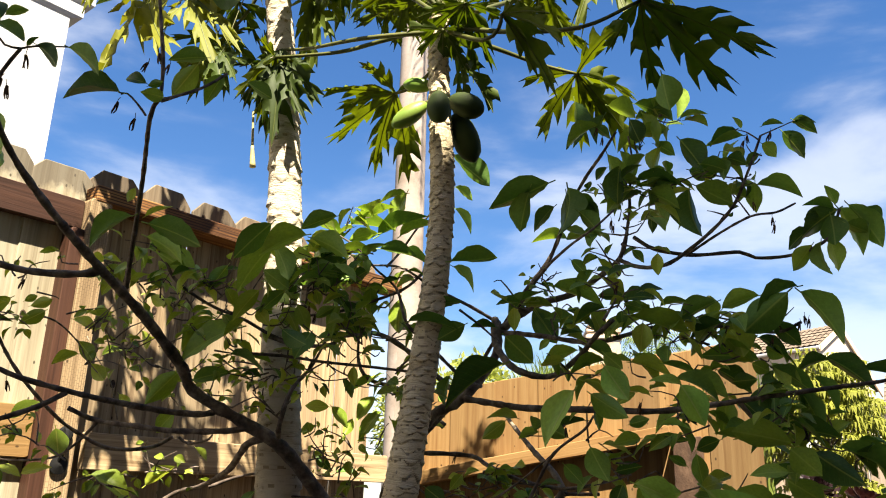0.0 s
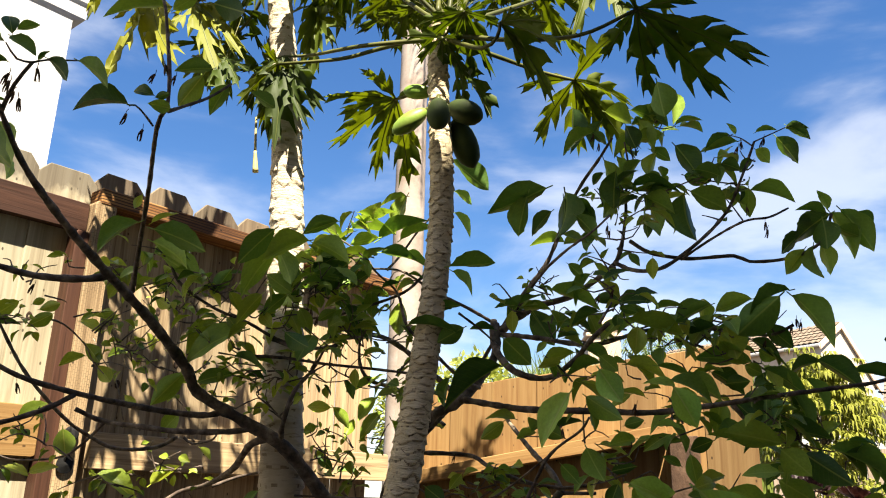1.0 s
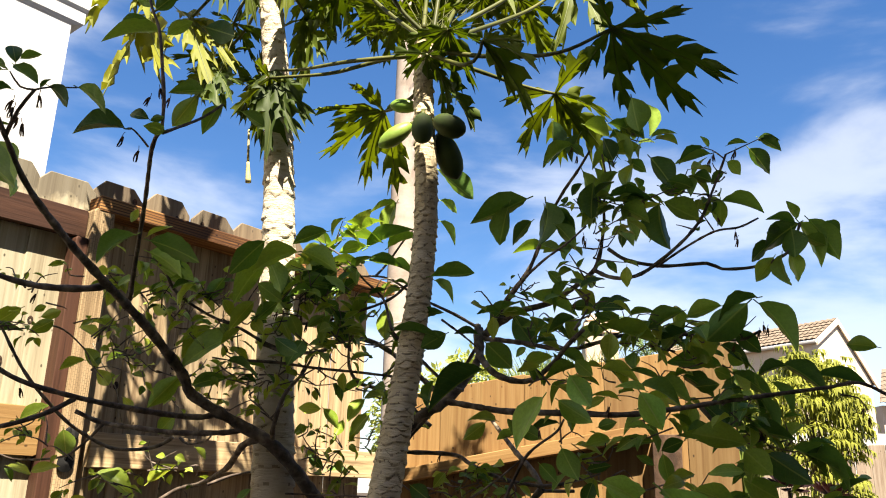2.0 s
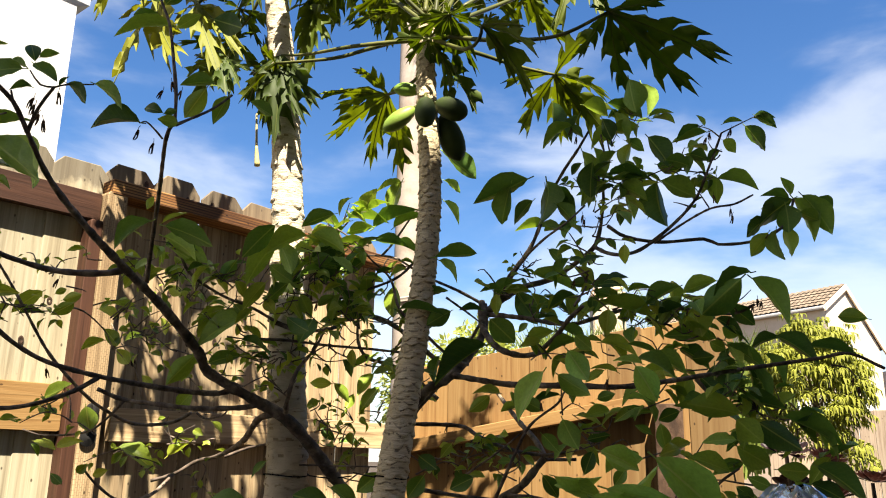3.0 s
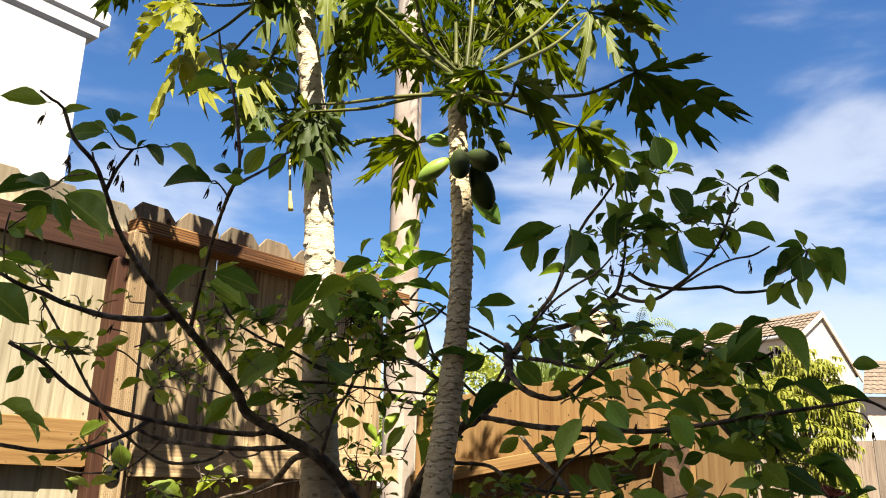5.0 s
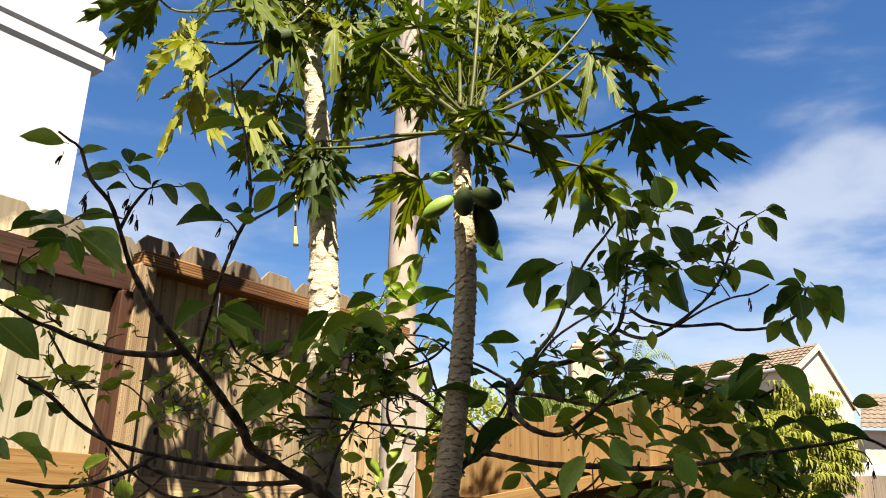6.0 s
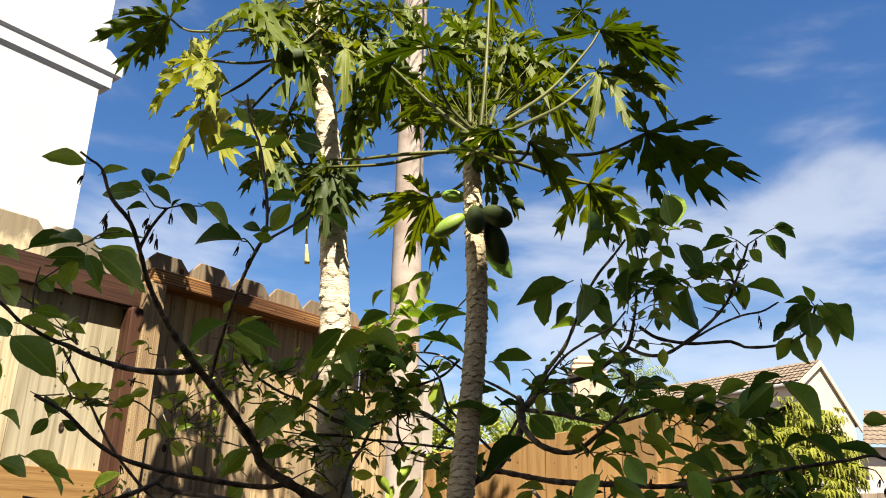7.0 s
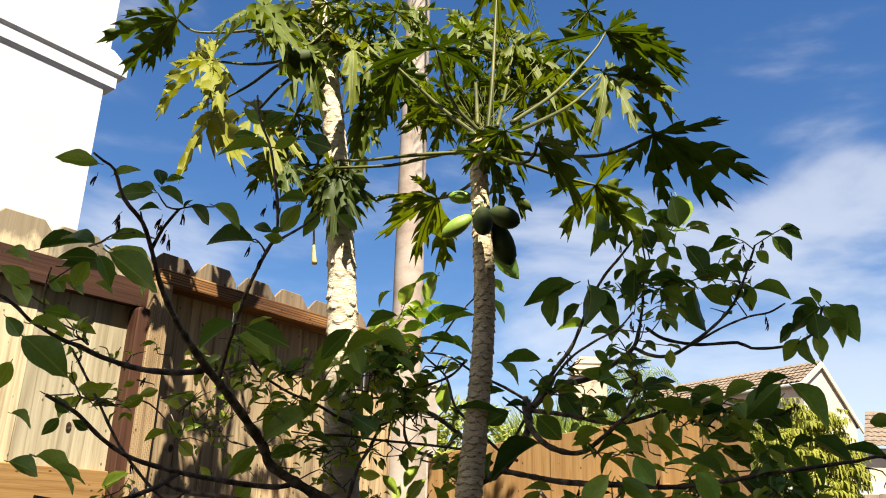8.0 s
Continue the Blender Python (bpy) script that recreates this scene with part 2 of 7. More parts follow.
HOUSE_WALL = mottled("tan_stucco", (0.25, 0.20, 0.15), (0.28, 0.23, 0.17), (0.31, 0.26, 0.195), 1.5, (1, 1, 1), 0.85)
NEXT_WALL = mottled("tan_house_stucco", (0.384, 0.304, 0.224), (0.448, 0.36, 0.264), (0.512, 0.416, 0.32), 1.5, (1, 1, 1), 0.85)
SOIL = mottled("garden_soil", (0.025, 0.018, 0.012), (0.045, 0.033, 0.023), (0.075, 0.058, 0.042), 3, (1, 1, 1), 0.95, 0.8, 0.02, 25)
TILE = mottled("clay_roof_tile", (0.092, 0.070, 0.051), (0.148, 0.114, 0.084), (0.205, 0.162, 0.122), 4, (1, 1, 1), 0.8)
PETIOLE = mottled("papaya_petiole_skin", (0.04, 0.048, 0.010), (0.075, 0.082, 0.018), (0.15, 0.145, 0.04), 6, (1, 1, 1), 0.5, 0.1)
FRUIT = mottled("unripe_papaya_skin", (0.12, 0.22, 0.03), (0.20, 0.31, 0.05), (0.30, 0.39, 0.09), 9, (1, 1, 1), 0.45, 0.1)
# darker copy of FRUIT: the crown's shade is put into the skin colour
SHADED_FRUIT = mottled("shaded_papaya_skin", (0.022, 0.036, 0.006), (0.034, 0.054, 0.009), (0.05, 0.075, 0.013), 9, (1, 1, 1), 0.7, 0.1)
FLOWER = mottled("cream_flower_petal", (0.38, 0.33, 0.12), (0.45, 0.39, 0.16), (0.52, 0.46, 0.22), 20, (1, 1, 1), 0.55)
DRIED = mottled("dried_flower_brown", (0.05, 0.025, 0.012), (0.09, 0.05, 0.025), (0.16, 0.10, 0.05), 60, (1, 1, 1), 0.8)
BLACK = mottled("matt_black", (0.006, 0.006, 0.006), (0.010, 0.010, 0.010), (0.016, 0.016, 0.016), 20, (1, 1, 1), 0.95)
LEAF = foliage("cherimoya_leaf", (0.050, 0.108, 0.024), (0.138, 0.252, 0.046), (0.30, 0.43, 0.065), (0.21, 0.38, 0.03), 0.50, 14, 0.2, True, 0.27)
YOUNG_LEAF = foliage("young_cherimoya_leaf", (0.17, 0.255, 0.03), (0.27, 0.365, 0.042), (0.39, 0.46, 0.06), (0.40, 0.53, 0.04), 0.42, 14, 0.28, True)
# the brightest, greenest leaf colour, given to chosen low leaves
BRIGHT_LEAF = foliage("bright_cherimoya_leaf", (0.26, 0.46, 0.085), (0.33, 0.53, 0.105), (0.42, 0.58, 0.125), (0.42, 0.70, 0.10), 0.45, 14, 0.4, True)
PAPAYA_LEAF = foliage("papaya_leaf", (0.023, 0.042, 0.003), (0.054, 0.085, 0.007), (0.105, 0.136, 0.012), (0.125, 0.19, 0.010), 0.62, 28, 0.22, gleam=0.26)
# lighter twin of PAPAYA_LEAF with the sun's brightness put into its colour
SUNLIT_PAPAYA = foliage("sunlit_papaya_leaf", (0.065, 0.090, 0.006), (0.118, 0.140, 0.010), (0.195, 0.195, 0.019), (0.21, 0.245, 0.012), 0.62, 28, 0.25, gleam=0.24)
RIB = mottled("papaya_leaf_rib", (0.06, 0.075, 0.014), (0.09, 0.11, 0.022), (0.13, 0.145, 0.035), 9, (1, 1, 1), 0.5, 0.1)
HEDGE_LEAF = foliage("hedge_leaf", (0.13, 0.18, 0.036), (0.225, 0.27, 0.052), (0.35, 0.375, 0.09), (0.37, 0.43, 0.07), 0.5, 8, 0.3)
UMBRELLA_LEAF = foliage("umbrella_tree_leaf", (0.195, 0.215, 0.032), (0.23, 0.24, 0.036), (0.30, 0.285, 0.048), (0.25, 0.29, 0.034), 0.40, 3, 0.25)
PALM_LEAF = foliage("palm_leaflet", (0.07, 0.13, 0.04), (0.12, 0.19, 0.06), (0.20, 0.26, 0.09), (0.26, 0.34, 0.08), 0.45, 8, 0.25)
ROSETTE_LEAF = foliage("dark_rosette_leaf", (0.016, 0.008, 0.010), (0.03, 0.014, 0.014), (0.05, 0.024, 0.018), (0.06, 0.02, 0.02), 0.4, 8, 0.1)


# ---- helpers for meshes ----
def part(name, bm, mat, parent=None, label="", m=None):
    me = bpy.data.meshes.new(name)
    bm.to_mesh(me)
    bm.free()
    return place(name, me, mat, parent, label, m)


def place(name, me, mat, parent=None, label="", m=None):
    if mat and not me.materials:
        me.materials.append(mat)
    ob = new(name, me)
    if m is not None:
        ob.matrix_basis = m
    if parent:
        ob.parent = parent
        ob.matrix_parent_inverse = Matrix.Translation(-Vector(parent["base"]))
    if label:
        ob["label"] = label
    return ob


def thing(name, base, label, category, group="", kind=""):
    e = new(name)
    e.location = base
    e["base"] = [float(c) for c in base]
    return tagged(e, label, category, group, kind)


def under(name, bm, mat, parent, label=""):
    """A sub-part of a part that stands in world coordinates."""
    me = bpy.data.meshes.new(name)
    bm.to_mesh(me)
    bm.free()
    me.materials.append(mat)
    ob = new(name, me)
    ob.parent = parent
    if label:
        ob["label"] = label
    return ob


def smooth(ob):
    for p in ob.data.polygons:
        p.use_smooth = True
    return ob


def spline(points, step):
    """A smooth line through the points."""
    p = [Vector(q) for q in points]
    p = [p[0] * 2 - p[1], *p, p[-1] * 2 - p[-2]]
    out = []
    for a, b, c, d in zip(p, p[1:], p[2:], p[3:]):
        k = max(2, int((c - b).length / step))
        for i in range(k):
            t = i / k
            out.append(0.5 * (2 * b + (c - a) * t + (2 * a - 5 * b + 4 * c - d) * t * t + (3 * b - a - 3 * c + d) * t ** 3))
    return out + [p[-2]]


def tube(points, r0, r1, sides=8, step=0.03, rough=0.0, seed=0, bm=None):
    """A tapering round limb along the points."""
    line = spline(points, step)
    bm = bm or bmesh.new()
    rnd = random.Random(seed)
    ring, last, n = None, None, len(line)
    side = Vector((0.31, 0.2, 0.93))
    for i, c in enumerate(line):
        d = (line[min(i + 1, n - 1)] - line[max(i - 1, 0)]).normalized()
        a = side - d * side.dot(d)
        a = (a if a.length > 0.05 else d.orthogonal()).normalized()
        side = a
        b = d.cross(a)
        r = r0 + (r1 - r0) * i / (n - 1)
        r *= 1 + rough * rnd.uniform(-1, 1)
        ring = [bm.verts.new(c + (a * math.cos(q) + b * math.sin(q)) * r * (1 + rough * 0.6 * rnd.uniform(-1, 1)))
                for q in (2 * math.pi * k / sides for k in range(sides))]
        if last:
            for k in range(sides):
                bm.faces.new((last[k], last[(k + 1) % sides], ring[(k + 1) % sides], ring[k]))
        else:
            bm.faces.new(ring[::-1])
        last = ring
    bm.faces.new(last)
    return bm


def box(bm, lo, hi, m=None):
    vs = [bm.verts.new((x, y, z)) for x in (lo[0], hi[0]) for y in (lo[1], hi[1]) for z in (lo[2], hi[2])]
    if m is not None:
        for v in vs:
            v.co = m @ v.co
    for f in ((0, 1, 3, 2), (4, 6, 7, 5), (0, 4, 5, 1), (2, 3, 7, 6), (0, 2, 6, 4), (1, 5, 7, 3)):
        bm.faces.new([vs[i] for i in f])
    return vs


def lathe(profile, sides=16, bm=None, m=None):
    """A round body from (radius, height) pairs."""
    bm = bm or bmesh.new()
    rings = []
    for r, h in profile:
        rings.append([bm.verts.new(Vector((r * math.cos(q), r * math.sin(q), h))) for q in (2 * math.pi * k / sides for k in range(sides))])
    for a, b in zip(rings, rings[1:]):
        for k in range(sides):
            bm.faces.new((a[k], a[(k + 1) % sides], b[(k + 1) % sides], b[k]))
    bm.faces.new(rings[0][::-1])
    bm.faces.new(rings[-1])
    if m is not None:
        bm.transform(m)
    return bm


def frame_of(origin, x, z):
    """A pose with its x axis along x and its z axis as near to z as it goes."""
    x = Vector(x).normalized()
    z = Vector(z)
    y = z.cross(x).normalized()
    z = x.cross(y)
    m = Matrix((x, y, z)).transposed().to_4x4()
    m.translation = origin
    return m


# ---- ground ----
bm = bmesh.new()
N, HALF = 60, 300.0
grid = {}
for i in range(N + 1):
    for j in range(N + 1):
        a, b = 2 * i / N - 1, 2 * j / N - 1
        x, y = HALF * a * abs(a) ** 2, HALF * b * abs(b) ** 2
        near = math.exp(-(x * x + y * y) / 60)
        grid[i, j] = bm.verts.new((x, y, 0.05 * noise.noise(Vector((x, y, 0)) * 0.9) * near - 0.02))
for i in range(N):
    for j in range(N):
        bm.faces.new((grid[i, j], grid[i + 1, j], grid[i + 1, j + 1], grid[i, j + 1]))
tagged(smooth(part("ground", bm, SOIL)), "dark bare garden soil under the trees", "ground", kind="structure")


# ---- timber fences ----
def board_mesh(w, t, h, ears=0.0, seed=0, wobble=0.002):
    """A sawn board, its length along z; ears: how far the top corners are cut off."""
    rnd = random.Random(seed)
    bm = bmesh.new()
    rows = [0.0, 0.25 * h, 0.5 * h, 0.75 * h, h - max(ears, 0.01) * 1.1]
    outline = []
    for k, z in enumerate(rows):
        s = rnd.uniform(-wobble, wobble)
        outline.append((-w / 2 + s, w / 2 + s + rnd.uniform(-wobble, wobble), z))
    front = [[bm.verts.new((a, -t / 2, z)), bm.verts.new((b, -t / 2, z))] for a, b, z in outline]
    back = [[bm.verts.new((a, t / 2, z)), bm.verts.new((b, t / 2, z))] for a, b, z in outline]
    cut = max(ears, 0.004)
    for rows_, y in ((front, -t / 2), (back, t / 2)):
        rows_.append([bm.verts.new((-w / 2 + cut, y, h + rnd.uniform(-wobble, wobble))), bm.verts.new((w / 2 - cut, y, h + rnd.uniform(-wobble, wobble)))])
    for k in range(len(front) - 1):
        f, b = (front[k], front[k + 1]), (back[k], back[k + 1])
        bm.faces.new((f[0][0], f[0][1], f[1][1], f[1][0]))
        bm.faces.new((b[0][1], b[0][0], b[1][0], b[1][1]))
        bm.faces.new((b[0][0], f[0][0], f[1][0], b[1][0]))
        bm.faces.new((f[0][1], b[0][1], b[1][1], f[1][1]))
    bm.faces.new((front[0][1], front[0][0], back[0][0], back[0][1]))
    bm.faces.new((front[-1][0], front[-1][1], back[-1][1], back[-1][0]))
    bmesh.ops.bevel(bm, geom=bm.edges[:], offset=min(0.003, t / 5), segments=1, affect="EDGES", clamp_overlap=True)
    me = bpy.data.meshes.new("board")
    bm.to_mesh(me)
    bm.free()
    return me


class Run:
    """A straight fence line: s metres along it, d metres in front of its boards, z up."""

    def __init__(self, a, b):
        self.a = Vector((*a, 0))
        self.u = (Vector((*b, 0)) - self.a).normalized()
        self.n = Vector((self.u.y, -self.u.x, 0))

    def at(self, s, d=0.0, z=0.0):
        return self.a + self.u * s + self.n * d + Vector((0, 0, z))

    def upright(self, s, d, z, lean=0.0, turn=0.0):
        m = Matrix((self.u, -self.n, Vector((0, 0, 1)))).transposed().to_4x4()
        m.translation = self.at(s, d, z)
        return m @ pose(0, 0, 0, 0, lean, turn)

    def lying(self, s0, s1, d, z0, z1):
        """A pose for a board from s0 to s1, and its length."""
        p, q = self.at(s0, d, z0), self.at(s1, d, z1)
        z = (q - p).normalized()
        y = -self.n
        x = y.cross(z)
        m = Matrix((x, y, z)).transposed().to_4x4()
        m.translation = p
        return m, (q - p).length


old = Run((-1.47, 3.25), (-1.02, 3.865))
fence = thing("fence", old.at(0.3), "weathered wide-board cedar fence with clipped picket tops and shadow-dappled boards", "fence", kind="structure")
PITCH = 0.245
old_boards = [board_mesh(0.246, 0.018, 2.51, 0.055, k, 0.003) for k in range(4)]
grey_boards = [board_mesh(0.246, 0.018, 2.47, 0.042, 9 + k, 0.003) for k in range(3)]
rnd = random.Random(4)
for k in range(-7, 7):
    s = 0.095 + PITCH * k
    left = k < 0
    me = (grey_boards if left else old_boards)[k % (3 if left else 4)]
    place("picket", me, GREY_WOOD if left else OLD_WOOD, fence, m=old.upright(s, rnd.uniform(-0.012, -0.006) - (0 if left else 0.026), rnd.uniform(-0.012, 0.008), rnd.uniform(-0.3, 0.3), rnd.uniform(-0.8, 0.8)))


KNOT = mottled("fence_knot", (0.012, 0.008, 0.006), (0.03, 0.018, 0.011), (0.06, 0.034, 0.02), 90, (1, 1, 1), 0.8)
for s, z in ((0.169, 2.44), (0.39, 2.42), (0.53, 2.43), (0.29, 1.938), (0.341, 1.955), (0.461, 1.737), (0.515, 1.805), (0.608, 1.761), (0.614, 1.847), (0.20, 1.62), (-0.21, 1.83), (-0.30, 1.66)):
    bm = lathe([(0.002, 0), (0.009, 0.001), (0.012, 0.003), (0.008, 0.004), (0.003, 0.0025)], 12, None, Matrix.Diagonal((1, 1.5, 1, 1)))
    part("knot", bm, KNOT, fence, m=old.upright(s, 0.0 if s < 0 else -0.024, z) @ pose(0, 0, 0, 90))


def rail(run, s0, s1, d, z0, z1, h, t, mat, label="", owner=None):
    m, length = run.lying(s0, s1, d, z0, z1)
    return place("rail", board_mesh(h, t, length, 0, int(100 * z0), 0.0015), mat, owner, label, m)


rail(old, -0.045, 1.80, 0.034, 2.352, 2.352, 0.068, 0.124, RAIL_WOOD, "orange-brown top rail with dark grain stripes", fence)
rail(old, 0.09, 1.80, 0.022, 1.35, 1.35, 0.14, 0.038, OLD_WOOD, "", fence)
rail(old, 0.09, 1.80, 0.022, 0.32, 0.32, 0.12, 0.038, OLD_WOOD, "", fence)
rail(old, -1.75, -0.064, 0.030, 2.255, 2.255, 0.12, 0.040, BROWN_PAINT, "dark brown stained top rail", fence)
rail(old, -1.75, -0.12, 0.024, 1.405, 1.405, 0.185, 0.04, NEW_WOOD, "fresh orange middle rail", fence)
rail(old, -1.75, -0.12, 0.024, 0.32, 0.32, 0.14, 0.04, NEW_WOOD, "", fence)
place("post", board_mesh(0.089, 0.090, 2.325, 0, 31, 0.002), POST_WOOD, fence, "incised square timber post", old.upright(-0.0165, 0.048, 0))
place("batten", board_mesh(0.055, 0.075, 2.19, 0, 32, 0.001), BROWN_PAINT, fence, "red-brown painted upright", old.upright(-0.0895, 0.041, 0))

# black rounded forms on the post, built in the shape of a latch
latch = thing("post_black_forms", old.at(0.0, 0.10, 1.36), "black rounded forms, shaped like a latch, on the timber post", "latch")
bm = lathe([(0.004, 0), (0.026, 0.004), (0.030, 0.012), (0.024, 0.018), (0.004, 0.02)], 16, None, old.upright(-0.025, 0.093, 1.40) @ pose(0, 0, 0, 90))
part("rose", bm, BLACK, latch)
bm = tube([old.at(-0.025, 0.10, 1.43), old.at(-0.03, 0.13, 1.41), old.at(-0.035, 0.135, 1.35), old.at(-0.035, 0.105, 1.30)], 0.009, 0.008, 8, 0.02)
part("handle", bm, BLACK, latch)
bm = lathe([(0.004, 0), (0.03, 0.003), (0.034, 0.012), (0.004, 0.022)], 16, None, old.upright(-0.032, 0.093, 1.29) @ pose(0, 0, 0, 90))
part("knob", bm, BLACK, latch)

white_post = thing("fence_post", (-0.28, 4.62, 0), "white painted square post in the corner between the two fences", "post")
post_foot = old.upright(0, 0, 0).to_3x3().to_4x4()
place("shaft", board_mesh(0.09, 0.09, 2.12, 0, 35, 0.002), POST_PAINT, white_post, m=Matrix.Translation((-0.28, 4.62, 0)) @ post_foot)
place("cap", board_mesh(0.105, 0.105, 0.03, 0, 36, 0.001), POST_PAINT, white_post, m=Matrix.Translation((-0.28, 4.62, 2.12)) @ post_foot)


def sloped(me, h, slope):
    """Cuts a board's top at a slope."""
    for v in me.vertices:
        if v.co.z > 0.6 * h:
            v.co.z += slope * v.co.x
    return me


fresh = Run((-0.25, 4.35), (1.42, 3.95))
new_fence = thing("fence", fresh.at(0.8), "new orange cedar board fence with a sloping flat top and rail", "fence", kind="structure")
EDGES = [0.0, 0.235, 0.455, 0.68, 0.907, 1.08, 1.247, 1.465, 1.685]
for k, (s0, s1) in enumerate(zip(EDGES, EDGES[1:])):
    mid = (s0 + s1) / 2
    h = 1.703 + 0.148 * mid + 0.004 * (k % 3 - 1)
    me = sloped(board_mesh(s1 - s0 + 0.008, 0.018, h, 0, 40 + k, 0.0025), h, 0.148)
    place("board", me, NEW_WOOD, new_fence, m=fresh.upright(mid, -0.010 + 0.005 * (k % 2), 0, 0.0, 0.3 * math.cos(1.7 * k)))
rail(fresh, 0.0, 1.29, 0.046, 1.282, 1.521, 0.066, 0.088, NEW_WOOD, "", new_fence)
rail(fresh, 0.0, 1.685, 0.020, 0.35, 0.45, 0.09, 0.038, NEW_WOOD, "", new_fence)
BURL = mottled("dark_weathered_post", (0.03, 0.018, 0.012), (0.07, 0.04, 0.024), (0.13, 0.08, 0.05), 16, (1, 1, 0.5), 0.85, 0.7, 0.006, 90)
place("post", board_mesh(0.13, 0.10, 1.50, 0, 51, 0.004), BURL, new_fence, "dark weathered post with a swirling burl", fresh.upright(1.36, 0.055, 0))


# ---- white house behind the old fence ----
side = Run((-2.91 - 5 * 0.5905, 5.2 - 5 * 0.807), (-2.91, 5.2))
white_house = thing("white_house", side.at(3), "sunlit white stucco house wall with a two-step moulded band", "house")


def slab(run, s0, s1, d0, d1, z0, z1, bm=None):
    bm = bm or bmesh.new()
    m = Matrix((run.u, -run.n, Vector((0, 0, 1)))).transposed().to_4x4()
    m.translation = run.a
    box(bm, (s0, -d1, z0), (s1, -d0, z1), m)
    return bm


part("wall", slab(side, -3, 5.0, -7.0, 0.0, 0, 4.5), STUCCO, white_house)
part("upper_wall", slab(side, -3, 5.0, -7.0, 0.0, 4.86, 8.2), STUCCO, white_house)


def moulding(profile):
    """A band round the wall's corner from (depth, overhang at the corner, height) triples."""
    bm = bmesh.new()
    last = None
    for d, e, z in profile:
        ring = [bm.verts.new(side.at(*p, z)) for p in ((-3, d), (5.0 + e, d), (5.0 + e, -7.0), (-3, -7.0))]
        if last:
            for k in range(4):
                bm.faces.new((last[k], last[(k + 1) % 4], ring[(k + 1) % 4], ring[k]))
        else:
            bm.faces.new(ring[::-1])
        last = ring
    bm.faces.new(last)
    return part("moulding", bm, STUCCO, white_house)


moulding([(0.0, 0.0, 4.50), (0.008, 0.03, 4.51), (0.020, 0.085, 4.535), (0.020, 0.085, 4.63)])
moulding([(0.020, 0.085, 4.63), (0.026, 0.11, 4.638), (0.036, 0.15, 4.66), (0.036, 0.15, 4.75), (0.02, 0.10, 4.80), (0.006, 0.03, 4.86), (0.0, 0.0, 4.86)])
bm = slab(side, -3, 5.3, -7.3, 0.3, 8.2, 8.4)
part("roof", bm, TILE, white_house)

def solid(bm, ring, drop):
    """A prism under a ring of points."""
    top = [bm.verts.new(p) for p in ring]
    low = [bm.verts.new(Vector(p) + Vector(drop)) for p in ring]
    bm.faces.new(top)
    bm.faces.new(low[::-1])
    for i in range(len(ring)):
        j = (i + 1) % len(ring)
        bm.faces.new((top[j], top[i], low[i], low[j]))
    return bm


# ---- unseen house added at the viewer's back to shade the near garden ----
shade_house = thing("unseen_shade_house", (3, -3, 0), "unseen tan stucco house with a stepped tiled roof, added to shade the near garden", "house")
# roof heights follow the wanted shade edge across the trees, not a known building
SHADE_ROOF = [(-4.1, 4.5), (-0.87, 7.5), (-0.06, 8.39), (0.66, 8.60), (1.08, 8.52), (1.25, 8.84), (1.6, 9.06), (2.3, 9.14), (5.86, 9.74), (11.2, 7.2)]
bm = bmesh.new()
solid(bm, [Vector((-3.8, -1.5, 0))] + [Vector((max(-3.8, min(10.8, x)), -1.5, z - 0.25)) for x, z in SHADE_ROOF] + [Vector((10.8, -1.5, 0))], (0, -0.3, 0))
part("wall", bm, HOUSE_WALL, shade_house)
for (x0, z0), (x1, z1) in zip(SHADE_ROOF, SHADE_ROOF[1:]):
    part("roof", solid(bmesh.new(), [Vector((x0, -1.2, z0)), Vector((x1, -1.2, z1)), Vector((x1, -7.5, z1)), Vector((x0, -7.5, z0))], (0, 0, -0.22)), TILE, shade_house)


# ---- out-of-view house block added at the garden's open side to cut sky fill ----
sky_blocker = thing("unseen_sky_blocker", (6.5, -1, 0), "unseen plain tan stucco house added to block sky light from the garden's open side", "house")
bm = bmesh.new()
box(bm, (4.9, -9.0, 0), (11.0, 2.6, 7.4))
part("wall", bm, NEXT_WALL, sky_blocker)
part("roof", solid(bmesh.new(), [Vector((4.5, -9.4, 7.55)), Vector((11.4, -9.4, 7.55)), Vector((11.4, 3.0, 7.55)), Vector((4.5, 3.0, 7.55))], (0, 0, -0.2)), TILE, sky_blocker)


# ---- houses beyond ----
def tiled_slope(house, a, b, c, d, rows, cols):
    """Roof tiles as overlapping rows of rounded pans over the quad a-b (ridge), d-c (eaves), each row a part."""
    a, b, c, d = map(Vector, (a, b, c, d))
    up = (b - a).cross(d - a).normalized()
    if up.z < 0:
        up = -up
    for r in range(rows):
        bm = bmesh.new()
        t0, t1 = r / rows, (r + 1.12) / rows
        prev = None
        for k in range(cols * 2 + 1):
            f = k / (cols * 2)
            lift = 0.07 if k % 2 else 0.015
            top = a.lerp(b, f).lerp(d.lerp(c, f), t0) + up * (lift + 0.0)
            low = a.lerp(b, f).lerp(d.lerp(c, f), t1) + up * (lift + 0.05)
            cur = (bm.verts.new(top), bm.verts.new(low), bm.verts.new(low - up * 0.045))
            if prev:
                bm.faces.new((prev[0], cur[0], cur[1], prev[1]))
                bm.faces.new((prev[1], cur[1], cur[2], prev[2]))
            prev = cur
        part("tile_course", bm, TILE, house)


